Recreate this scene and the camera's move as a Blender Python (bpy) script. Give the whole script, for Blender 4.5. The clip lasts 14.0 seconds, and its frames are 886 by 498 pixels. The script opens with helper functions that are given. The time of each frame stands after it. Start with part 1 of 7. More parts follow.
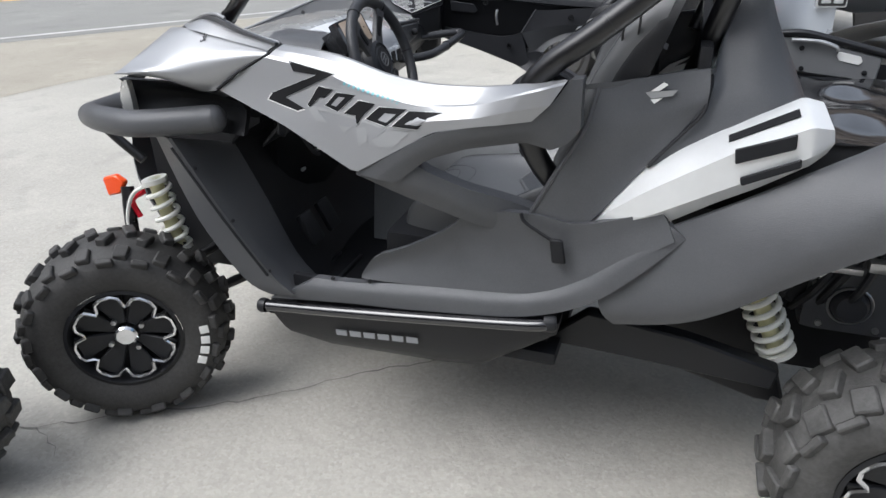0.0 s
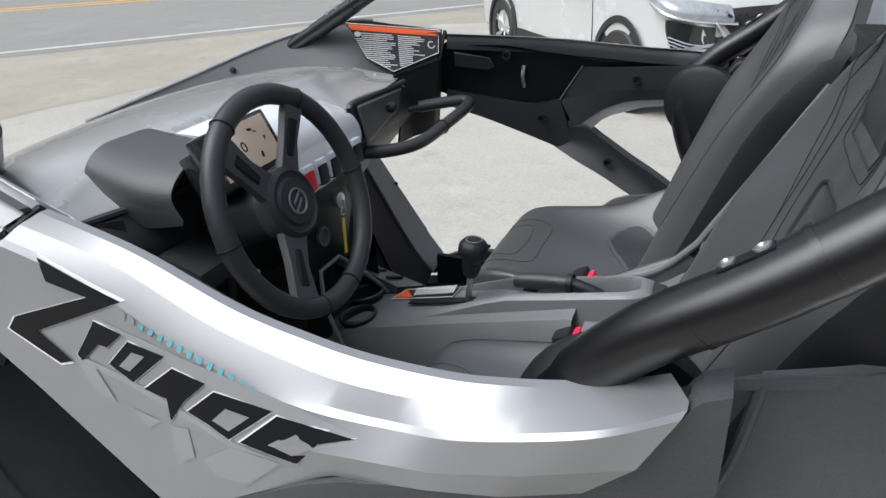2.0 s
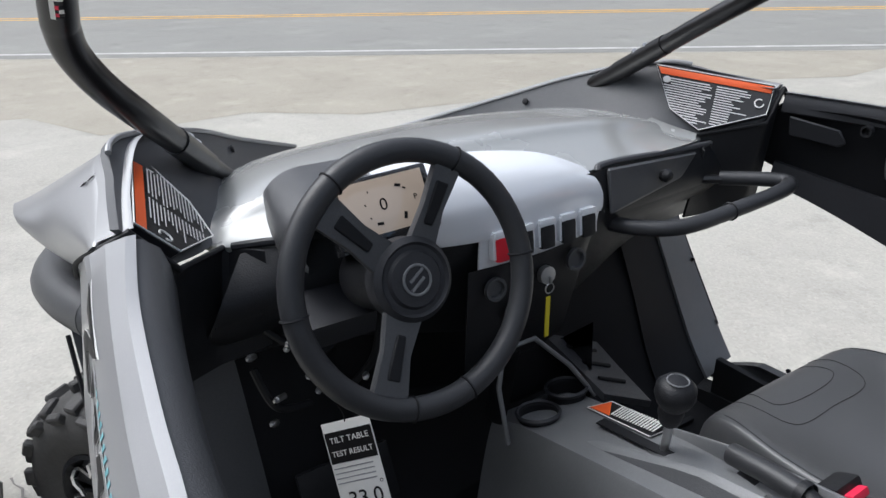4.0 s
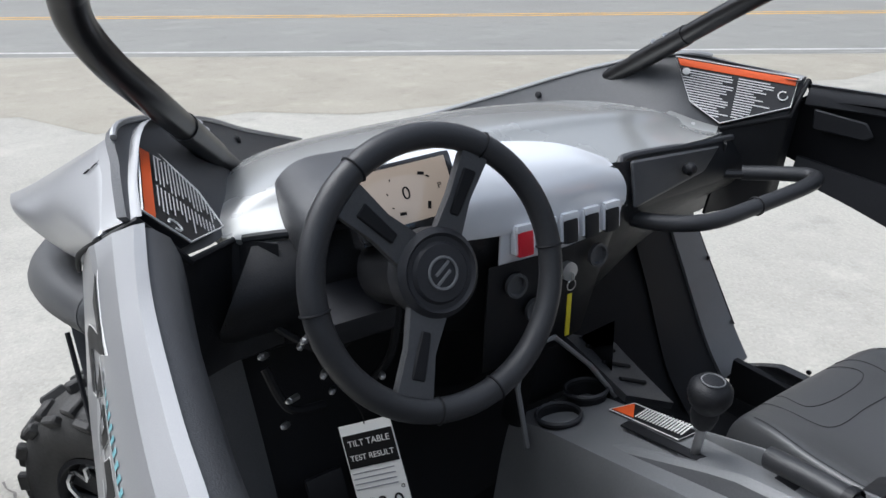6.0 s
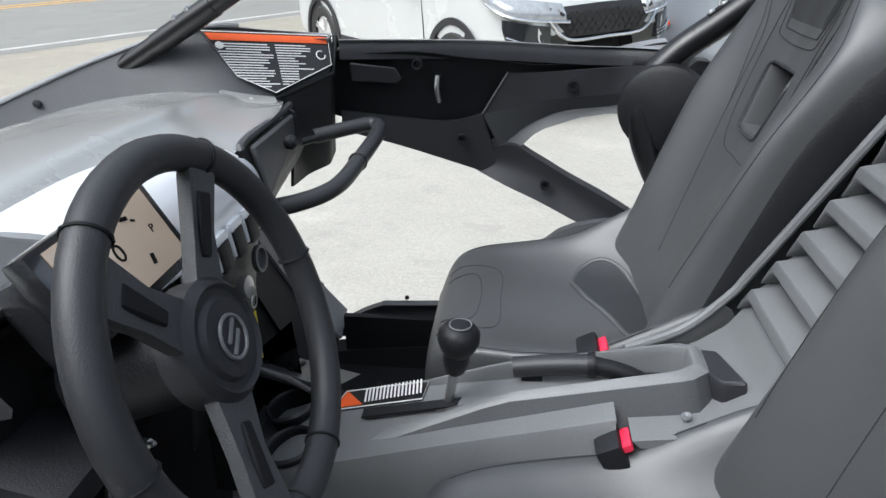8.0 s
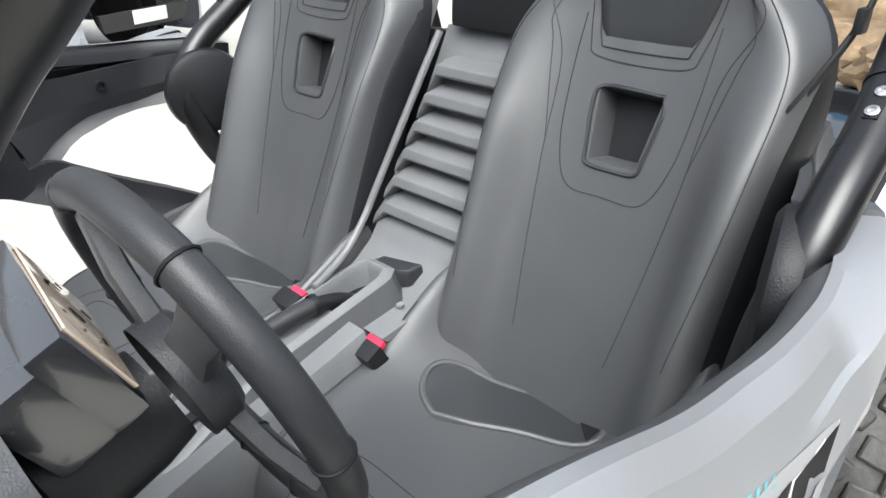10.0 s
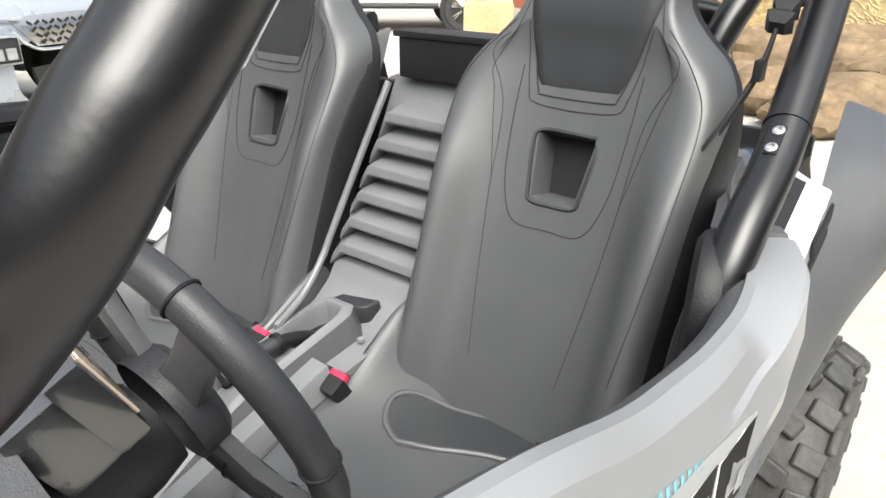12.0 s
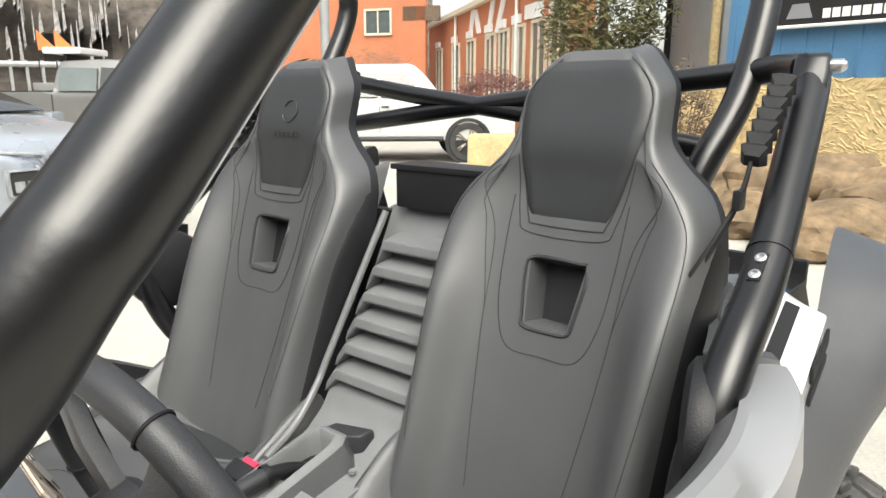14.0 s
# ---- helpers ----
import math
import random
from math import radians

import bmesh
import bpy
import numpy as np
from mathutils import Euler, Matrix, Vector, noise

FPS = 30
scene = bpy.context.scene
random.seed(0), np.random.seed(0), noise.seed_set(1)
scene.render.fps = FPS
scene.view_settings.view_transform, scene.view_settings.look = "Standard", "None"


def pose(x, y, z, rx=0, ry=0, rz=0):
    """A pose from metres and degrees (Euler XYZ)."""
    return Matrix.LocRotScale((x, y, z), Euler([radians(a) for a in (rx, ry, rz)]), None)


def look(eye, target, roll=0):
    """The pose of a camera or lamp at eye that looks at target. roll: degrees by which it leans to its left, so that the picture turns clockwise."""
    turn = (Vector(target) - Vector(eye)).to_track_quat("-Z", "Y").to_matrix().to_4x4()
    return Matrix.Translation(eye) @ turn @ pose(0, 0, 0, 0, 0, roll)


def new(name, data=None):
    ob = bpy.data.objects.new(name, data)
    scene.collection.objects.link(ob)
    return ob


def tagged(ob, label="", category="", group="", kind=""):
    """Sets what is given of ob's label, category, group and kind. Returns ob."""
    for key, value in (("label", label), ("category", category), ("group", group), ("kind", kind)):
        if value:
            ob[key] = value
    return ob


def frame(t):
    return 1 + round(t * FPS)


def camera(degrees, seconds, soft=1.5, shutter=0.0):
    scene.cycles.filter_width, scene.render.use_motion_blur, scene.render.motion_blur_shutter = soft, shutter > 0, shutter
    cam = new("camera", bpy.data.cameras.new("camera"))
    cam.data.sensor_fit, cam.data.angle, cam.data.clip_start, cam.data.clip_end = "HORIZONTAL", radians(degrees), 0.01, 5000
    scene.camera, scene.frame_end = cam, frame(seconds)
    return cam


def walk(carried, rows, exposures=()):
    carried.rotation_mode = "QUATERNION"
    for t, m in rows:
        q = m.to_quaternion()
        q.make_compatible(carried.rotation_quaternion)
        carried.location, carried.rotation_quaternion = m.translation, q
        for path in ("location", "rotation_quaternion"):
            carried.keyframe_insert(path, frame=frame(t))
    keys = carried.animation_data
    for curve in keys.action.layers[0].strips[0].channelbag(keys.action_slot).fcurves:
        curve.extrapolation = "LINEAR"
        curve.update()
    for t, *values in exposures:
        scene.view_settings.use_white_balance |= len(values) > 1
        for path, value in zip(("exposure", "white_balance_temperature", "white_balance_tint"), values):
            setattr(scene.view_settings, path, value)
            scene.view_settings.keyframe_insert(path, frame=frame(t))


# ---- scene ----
cam = camera(66.2, 14.0)
PATH = [
    (0, (0.596, -2.228, 1.642), (-0.014, -0.544, 0.753), -1.1),
    (0.5, (0.46, -1.974, 1.648), (-0.152, -0.287, 0.764), -0.9),
    (1, (0.351, -1.683, 1.668), (-0.259, 0.005, 0.786), -0.9),
    (1.5, (0.333, -1.383, 1.667), (-0.283, 0.304, 0.786), -1.0),
    (2, (0.338, -1.167, 1.649), (-0.368, 0.485, 0.769), -1.4),
    (2.5, (0.336, -1.021, 1.647), (-0.676, 0.475, 0.788), -1.4),
    (3, (0.384, -0.887, 1.659), (-0.821, 0.465, 0.81), -1.4),
    (3.5, (0.42, -0.791, 1.658), (-1.005, 0.339, 0.825), -1.3),
    (4, (0.436, -0.73, 1.655), (-1.117, 0.226, 0.833), -1.1),
    (4.2, (0.431, -0.726, 1.652), (-1.138, 0.207, 0.834), -0.8),
    (6.3, (0.349, -0.755, 1.615), (-1.181, 0.243, 0.802), -0.6),
    (6.5, (0.323, -0.774, 1.61), (-1.141, 0.312, 0.788), -0.6),
    (7, (0.259, -0.79, 1.598), (-1.005, 0.518, 0.765), -0.6),
    (7.5, (0.148, -0.799, 1.595), (-0.677, 0.815, 0.751), -1.1),
    (8, (-0.009, -0.827, 1.583), (-0.234, 0.958, 0.711), -1.2),
    (8.5, (-0.135, -0.823, 1.586), (0.188, 0.936, 0.691), -0.6),
    (9, (-0.244, -0.812, 1.598), (0.514, 0.801, 0.691), -0.2),
    (9.2, (-0.304, -0.812, 1.597), (0.631, 0.705, 0.688), -0.1),
    (11.3, (-0.536, -0.843, 1.609), (0.869, 0.271, 0.723), 0.5),
    (11.5, (-0.532, -0.847, 1.613), (0.877, 0.277, 0.746), 0.4),
    (12, (-0.534, -0.853, 1.62), (0.904, 0.289, 0.827), 0.5),
    (12.5, (-0.535, -0.86, 1.624), (0.925, 0.303, 0.907), 0.4),
    (13, (-0.543, -0.866, 1.624), (0.944, 0.316, 0.997), 0.5),
    (13.5, (-0.535, -0.874, 1.628), (0.965, 0.333, 1.087), 0.2),
    (14, (-0.525, -0.875, 1.626), (0.988, 0.355, 1.179), 0.1),
]
walk(cam, [(t, look(eye, target, roll)) for t, eye, target, roll in PATH],
     exposures=[(0, .62, 6120, 10), (1, .66, 6150, 9), (2, .50, 6150, 9), (4, .54, 6080, 10), (6.5, .58, 6000, 9), (7.5, .64, 6060, 8), (9, 1.10, 6140, 7), (11.5, 1.46, 6600, 7), (14, 1.22, 6860, 6)])

# ---- light ----
world = bpy.data.worlds.new("sky")
scene.world = world
world.use_nodes = True
wn = world.node_tree.nodes
wl = world.node_tree.links
sky = wn.new("ShaderNodeTexSky")
sky.sky_type = "NISHITA"
sky.sun_disc = False
sky.sun_elevation, sky.sun_rotation = radians(56), radians(228)
sky.air_density, sky.dust_density, sky.ozone_density = 1.2, 4.0, 1.0
veil = wn.new("ShaderNodeHueSaturation")
veil.inputs["Saturation"].default_value = 0.35
wl.new(sky.outputs[0], veil.inputs["Color"])
wl.new(veil.outputs[0], wn["Background"].inputs[0])
wn["Background"].inputs[1].default_value = 0.145
sun_data = bpy.data.lights.new("sun", "SUN")
sun_data.energy, sun_data.angle, sun_data.color = 1.5, radians(50), (1.0, 0.985, 0.96)
sun = new("sun", sun_data)
sun.matrix_world = look((-5.0, -4.5, 10), (0, 0, 0))


# ---- materials ----
def material(name, color, rough=0.5, metal=0.0, grain=0.0, grain_scale=60.0, vary=0.0, vary_scale=3.0,
             coat=0.0, bump=0.0, bump_scale=200.0, spec=0.5, random=0.0, tint=None):
    m = bpy.data.materials.new(name)
    m.use_nodes = True
    nt = m.node_tree
    b = nt.nodes["Principled BSDF"]
    b.inputs["Base Color"].default_value = (*color, 1)
    b.inputs["Roughness"].default_value = rough
    b.inputs["Metallic"].default_value = metal
    b.inputs["Coat Weight"].default_value = coat
    b.inputs["Coat Roughness"].default_value = 0.08
    b.inputs["Specular IOR Level"].default_value = spec
    co = nt.nodes.new("ShaderNodeTexCoord")
    last = None
    if grain or vary or random:
        base = nt.nodes.new("ShaderNodeRGB")
        base.outputs[0].default_value = (*color, 1)
        last = base.outputs[0]
        for amount, scale, detail in ((grain, grain_scale, 3), (vary, vary_scale, 5)):
            if not amount:
                continue
            n = nt.nodes.new("ShaderNodeTexNoise")
            n.inputs["Scale"].default_value = scale
            n.inputs["Detail"].default_value = detail
            n.inputs["Roughness"].default_value = 0.6
            nt.links.new(co.outputs["Object"], n.inputs["Vector"])
            r = nt.nodes.new("ShaderNodeMapRange")
            r.inputs["From Min"].default_value, r.inputs["From Max"].default_value = 0.25, 0.75
            r.inputs["To Min"].default_value, r.inputs["To Max"].default_value = 1 - amount, 1 + amount
            nt.links.new(n.outputs["Fac"], r.inputs["Value"])
            mul = nt.nodes.new("ShaderNodeVectorMath")
            mul.operation = "SCALE"
            nt.links.new(last, mul.inputs[0])
            nt.links.new(r.outputs[0], mul.inputs["Scale"])
            last = mul.outputs[0]
            if amount == vary:
                rr = nt.nodes.new("ShaderNodeMapRange")
                rr.inputs["To Min"].default_value = max(0.02, rough - 0.12)
                rr.inputs["To Max"].default_value = min(1, rough + 0.12)
                nt.links.new(n.outputs["Fac"], rr.inputs["Value"])
                nt.links.new(rr.outputs[0], b.inputs["Roughness"])
        if random:
            info = nt.nodes.new("ShaderNodeObjectInfo")
            r = nt.nodes.new("ShaderNodeMapRange")
            r.inputs["To Min"].default_value, r.inputs["To Max"].default_value = 1 - random, 1 + random
            nt.links.new(info.outputs["Random"], r.inputs["Value"])
            mul = nt.nodes.new("ShaderNodeVectorMath")
            mul.operation = "SCALE"
            nt.links.new(last, mul.inputs[0])
            nt.links.new(r.outputs[0], mul.inputs["Scale"])
            last = mul.outputs[0]
        nt.links.new(last, b.inputs["Base Color"])
    if bump:
        n = nt.nodes.new("ShaderNodeTexNoise")
        n.inputs["Scale"].default_value = bump_scale
        n.inputs["Detail"].default_value = 4
        nt.links.new(co.outputs["Object"], n.inputs["Vector"])
        bp = nt.nodes.new("ShaderNodeBump")
        bp.inputs["Strength"].default_value = bump
        bp.inputs["Distance"].default_value = 0.004
        nt.links.new(n.outputs["Fac"], bp.inputs["Height"])
        nt.links.new(bp.outputs[0], b.inputs["Normal"])
    return m


def glow(name, color, strength):
    m = material(name, color, 0.3)
    b = m.node_tree.nodes["Principled BSDF"]
    b.inputs["Emission Color"].default_value = (*color, 1)
    b.inputs["Emission Strength"].default_value = strength
    return m


SILVER = material("silver_paint", (0.33, 0.334, 0.342), 0.42, 0.55, grain=0.04, grain_scale=900, vary=0.04, vary_scale=4, coat=0.35)
PLASTIC = material("charcoal_plastic", (0.072, 0.074, 0.079), 0.42, grain=0.10, grain_scale=300, vary=0.14, vary_scale=5, bump=0.25, bump_scale=500, spec=0.45)
DARK = material("black_plastic", (0.012, 0.0125, 0.0145), 0.46, grain=0.15, grain_scale=200, vary=0.2, vary_scale=6, bump=0.2, bump_scale=400, spec=0.35)
# near-black for seams and holes; interior parts also get their shade from it
VOID = material("black_and_shade", (0.010, 0.0105, 0.0125), 0.6, vary=0.25, vary_scale=8, spec=0.3)
# own colour of dark parts; also charcoal in shade on the passenger door
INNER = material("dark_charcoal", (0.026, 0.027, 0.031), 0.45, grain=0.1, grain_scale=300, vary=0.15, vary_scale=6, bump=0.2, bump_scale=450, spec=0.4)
TUBE = material("satin_black_steel", (0.004, 0.004, 0.0052), 0.32, vary=0.12, vary_scale=8, bump=0.03, bump_scale=300, spec=0.66)
POD = material("pod_plastic", (0.024, 0.025, 0.028), 0.26, grain=0.08, grain_scale=400, vary=0.12, vary_scale=10, spec=1.0, coat=1.0)
GLOSS = material("gloss_black_steel", (0.010, 0.010, 0.012), 0.14, vary=0.12, vary_scale=10, spec=0.7, coat=0.6)
RUBBER = material("tyre_rubber", (0.038, 0.037, 0.036), 0.62, grain=0.25, grain_scale=90, vary=0.35, vary_scale=7, bump=0.3, bump_scale=160, spec=0.45)
RUBBER_DUST = material("dusty_tyre_rubber", (0.062, 0.061, 0.059), 0.60, grain=0.3, grain_scale=60, vary=0.45, vary_scale=9, bump=0.4, bump_scale=120, spec=0.45)
VINYL = material("black_vinyl", (0.065, 0.067, 0.070), 0.44, grain=0.06, grain_scale=500, vary=0.12, vary_scale=5, bump=0.12, bump_scale=650, spec=0.9)
VINYL_HEAD = material("smooth_vinyl", (0.030, 0.032, 0.035), 0.40, grain=0.05, grain_scale=500, vary=0.10, bump=0.08, bump_scale=650, spec=0.6)
STITCH = material("thread", (0.03, 0.031, 0.033), 0.7, vary=0.2, vary_scale=40)
GRIP = material("grip_leather", (0.030, 0.031, 0.034), 0.42, grain=0.1, grain_scale=400, vary=0.12, vary_scale=12, bump=0.15, bump_scale=700, spec=0.5)
CONSOLE = material("console_plastic", (0.175, 0.179, 0.185), 0.34, grain=0.08, grain_scale=350, vary=0.10, vary_scale=6, bump=0.15, bump_scale=500, spec=0.5)
HOOD = material("grey_silver_hood", (0.40, 0.405, 0.395), 0.26, 0.35, grain=0.02, grain_scale=900, vary=0.05, coat=0.45)
WHITE = material("white_gloss_plastic", (0.80, 0.82, 0.85), 0.2, 0.1, vary=0.03, coat=0.5)
SPRING = material("white_spring", (0.75, 0.75, 0.70), 0.4, vary=0.08, vary_scale=20)
SCOOP = material("white_scoop_paint", (0.72, 0.73, 0.73), 0.32, 0.3, vary=0.07, vary_scale=7, coat=0.3)
YELLOWISH = material("yellowed_plastic", (0.62, 0.60, 0.36), 0.5, vary=0.1)
CHROME = material("machined_alloy", (0.75, 0.76, 0.78), 0.22, 1.0, vary=0.05, vary_scale=20)
STEEL = material("zinc_steel", (0.55, 0.55, 0.55), 0.35, 0.9, vary=0.15, vary_scale=30)
RED = material("red_plastic", (0.65, 0.012, 0.03), 0.35, vary=0.05)
PINK = material("buckle_red", (0.80, 0.03, 0.08), 0.35, vary=0.05)
ORANGE = material("orange_reflector", (0.95, 0.09, 0.01), 0.3, vary=0.05)
LABEL = material("label_black", (0.02, 0.02, 0.022), 0.35, vary=0.1)
LABEL_ORANGE = material("label_orange", (0.85, 0.13, 0.03), 0.4, vary=0.05)
PAPER = material("label_white", (0.78, 0.78, 0.76), 0.55, vary=0.04)
INK = material("decal_black", (0.006, 0.006, 0.007), 0.5, vary=0.1, spec=0.2)
INK_GREY = material("decal_grey", (0.30, 0.31, 0.33), 0.35, 0.3, vary=0.05)
TEAL = material("decal_teal", (0.16, 0.40, 0.45), 0.45, 0.2, vary=0.08)
INK_PALE = material("decal_pale", (0.33, 0.335, 0.34), 0.4, 0.3, vary=0.05)
YELLOW = material("yellow_strap", (0.75, 0.62, 0.03), 0.5, vary=0.1)
SCREEN = glow("lit_display", (0.42, 0.34, 0.27), 0.22)
SCREEN.node_tree.nodes["Principled BSDF"].inputs["Roughness"].default_value = 0.08
SCREEN.node_tree.nodes["Principled BSDF"].inputs["Coat Weight"].default_value = 1.0
NET = material("door_rubber", (0.02, 0.02, 0.022), 0.7, vary=0.1)


def ground_material(name, light, dark, speckle, scale):
    m = bpy.data.materials.new(name)
    m.use_nodes = True
    nt = m.node_tree
    b = nt.nodes["Principled BSDF"]
    b.inputs["Roughness"].default_value = 0.85
    co = nt.nodes.new("ShaderNodeTexCoord")

    def tex(scale, detail, lo, hi):
        n = nt.nodes.new("ShaderNodeTexNoise")
        n.inputs["Scale"].default_value, n.inputs["Detail"].default_value = scale, detail
        n.inputs["Roughness"].default_value = 0.65
        nt.links.new(co.outputs["Object"], n.inputs["Vector"])
        r = nt.nodes.new("ShaderNodeMapRange")
        r.inputs["From Min"].default_value, r.inputs["From Max"].default_value = lo, hi
        nt.links.new(n.outputs["Fac"], r.inputs["Value"])
        return r.outputs[0]

    def mix(a, c, fac, amount=1.0):
        x = nt.nodes.new("ShaderNodeMix")
        x.data_type = "RGBA"
        if hasattr(fac, "links"):
            mu = nt.nodes.new("ShaderNodeMath")
            mu.operation = "MULTIPLY"
            mu.inputs[1].default_value = amount
            nt.links.new(fac, mu.inputs[0])
            nt.links.new(mu.outputs[0], x.inputs["Factor"])
        for sock, v in ((x.inputs[6], a), (x.inputs[7], c)):
            if hasattr(v, "links"):
                nt.links.new(v, sock)
            else:
                sock.default_value = (*v, 1)
        return x.outputs[2]

    c = mix(light, dark, tex(0.45 * scale, 6, 0.35, 0.7), 0.7)
    c = mix(c, tuple(v * 0.6 for v in dark), tex(2.5 * scale, 5, 0.55, 0.8), 0.5)
    c = mix(c, tuple(min(1, v * 1.25) for v in light), tex(1.3 * scale, 4, 0.55, 0.75), 0.6)
    v = nt.nodes.new("ShaderNodeTexVoronoi")
    v.inputs["Scale"].default_value = 80
    nt.links.new(co.outputs["Object"], v.inputs["Vector"])
    hsv = nt.nodes.new("ShaderNodeSeparateColor")
    nt.links.new(v.outputs["Color"], hsv.inputs[0])
    c = mix(c, tuple(min(1, x * 1.7) for x in light), hsv.outputs[0], speckle)
    c = mix(c, tuple(x * 0.5 for x in dark), hsv.outputs[1], speckle)
    nt.links.new(c, b.inputs["Base Color"])
    bp = nt.nodes.new("ShaderNodeBump")
    bp.inputs["Strength"].default_value, bp.inputs["Distance"].default_value = 0.3, 0.010
    nt.links.new(tex(60, 6, 0.2, 0.8), bp.inputs["Height"])
    nt.links.new(bp.outputs[0], b.inputs["Normal"])
    return m


CONCRETE = ground_material("worn_concrete", (0.43, 0.415, 0.372), (0.30, 0.286, 0.254), 0.15, 1.0)
DIRT = ground_material("sandy_dirt", (0.36, 0.335, 0.28), (0.27, 0.245, 0.20), 0.12, 1.4)
ASPHALT = ground_material("worn_asphalt", (0.26, 0.258, 0.24), (0.21, 0.207, 0.195), 0.10, 0.6)
LINE_WHITE = material("road_paint_white", (0.50, 0.49, 0.475), 0.7, vary=0.3, vary_scale=4)
LINE_ORANGE = material("road_paint_orange", (0.72, 0.40, 0.08), 0.7, vary=0.25, vary_scale=4)
TAR = material("crack", (0.20, 0.19, 0.18), 0.9, vary=0.4, vary_scale=6)


# ---- mesh helpers ----
def part(name, bm, mat, parent=None, label="", angle=38, recalc=True):
    if recalc:
        bmesh.ops.recalc_face_normals(bm, faces=bm.faces)
    me = bpy.data.meshes.new(name)
    bm.to_mesh(me)
    bm.free()
    me.polygons.foreach_set("use_smooth", [True] * len(me.polygons))
    me.set_sharp_from_angle(angle=radians(angle))
    me.materials.append(mat)
    ob = new(name, me)
    ob.parent = parent
    if label:
        ob["label"] = label
    return ob


def thing(name, label, category, at=(0, 0, 0), group="", kind=""):
    ob = new(name)
    ob.empty_display_size = 0.1
    ob.location = at
    return tagged(ob, label, category, group, kind)


def cr(pts, n):
    """Smooth resampling of a polyline into n points."""
    p = [Vector(q) for q in pts]
    out = []
    for k in range(n):
        u = k / (n - 1) * (len(p) - 1)
        i = min(int(u), len(p) - 2)
        f = u - i
        a, b, c, d = p[max(i - 1, 0)], p[i], p[i + 1], p[min(i + 2, len(p) - 1)]
        out.append(0.5 * ((2 * b) + (c - a) * f + (2 * a - 5 * b + 4 * c - d) * f * f + (3 * b - a - 3 * c + d) * f ** 3))
    return out


def ln(pts, n):
    """Straight resampling of a polyline into n points."""
    p = [Vector(q) for q in pts]
    out = []
    for k in range(n):
        u = k / (n - 1) * (len(p) - 1)
        i = min(int(u), len(p) - 2)
        out.append(p[i].lerp(p[i + 1], u - i))
    return out


def grid(rows, close_u=False, close_v=False):
    bm = bmesh.new()
    vs = [[bm.verts.new(p) for p in r] for r in rows]
    nr, nc = len(vs), len(vs[0])
    for i in range(nr if close_v else nr - 1):
        for j in range(nc if close_u else nc - 1):
            a, b = vs[i], vs[(i + 1) % nr]
            q = [a[j], a[(j + 1) % nc], b[(j + 1) % nc], b[j]]
            if len({tuple(v.co) for v in q}) > 2:
                try:
                    bm.faces.new(q)
                except ValueError:
                    pass
    return bm


def thicken(bm, vec):
    """Gives an open sheet a second face, shifted by vec, and closes the rim."""
    vec = Vector(vec)
    faces, rim = bm.faces[:], [e for e in bm.edges if e.is_boundary]
    twin = {v: bm.verts.new(v.co + vec) for v in bm.verts[:]}
    for f in faces:
        bm.faces.new([twin[v] for v in reversed(f.verts)])
    for e in rim:
        a, b = e.verts
        bm.faces.new((a, b, twin[b], twin[a]))
    return bm


def loft(curves, nv, vec=None, smooth=True):
    """Curves of equal length, joined crosswise by nv rows."""
    cols = [(cr if smooth else ln)(list(c), nv) for c in zip(*curves)]
    bm = grid([list(r) for r in zip(*cols)])
    return thicken(bm, vec) if vec else bm


def tube(pts, r, n=12, res=24, smooth=True, closed=False, cap=True):
    if closed:
        p = [Vector(q) for q in pts]
    else:
        p = cr(pts, res) if smooth else [Vector(q) for q in pts]
    rs = r if isinstance(r, (list, tuple)) else None
    rows = []
    up = None
    for i, q in enumerate(p):
        a = p[i - 1] if (i or closed) else p[0]
        b = p[(i + 1) % len(p)] if (closed or i < len(p) - 1) else p[-1]
        d = (b - a).normalized()
        if up is None:
            up = d.orthogonal().normalized()
        up = (up - d * up.dot(d)).normalized()
        side = d.cross(up)
        rad = rs[0] + (rs[1] - rs[0]) * i / (len(p) - 1) if rs else r
        rows.append([q + rad * (up * math.cos(t) + side * math.sin(t)) for t in (2 * math.pi * k / n for k in range(n))])
    bm = grid(rows, close_u=True, close_v=closed)
    if cap and not closed:
        bm.verts.ensure_lookup_table()
        bm.faces.new(bm.verts[:n])
        bm.faces.new(bm.verts[-n:])
    return bm


def box(c, s, bev=0.004, m=None, seg=2):
    bm = bmesh.new()
    bmesh.ops.create_cube(bm, size=1.0)
    for v in bm.verts:
        v.co = Vector(v.co[k] * s[k] for k in range(3))
    if bev:
        bmesh.ops.bevel(bm, geom=bm.edges[:], offset=bev, segments=seg, profile=0.7, affect="EDGES")
    bmesh.ops.transform(bm, matrix=Matrix.Translation(c) @ (m or Matrix()), verts=bm.verts)
    return bm


def prism(poly, shift, bev=0.0, seg=1):
    """A polygon drawn out along a shift, with softened edges."""
    bm = bmesh.new()
    a = [bm.verts.new(Vector(p)) for p in poly]
    b = [bm.verts.new(Vector(p) + Vector(shift)) for p in poly]
    n = len(a)
    bm.faces.new(a)
    bm.faces.new(b[::-1])
    for i in range(n):
        bm.faces.new((a[i], b[i], b[(i + 1) % n], a[(i + 1) % n]))
    bmesh.ops.recalc_face_normals(bm, faces=bm.faces)
    if bev:
        bmesh.ops.bevel(bm, geom=[e for e in bm.edges if e.calc_face_angle(0) > 0.35], offset=bev, segments=seg, profile=0.7, affect="EDGES")
    bmesh.ops.triangulate(bm, faces=[f for f in bm.faces if len(f.verts) > 4])
    return bm


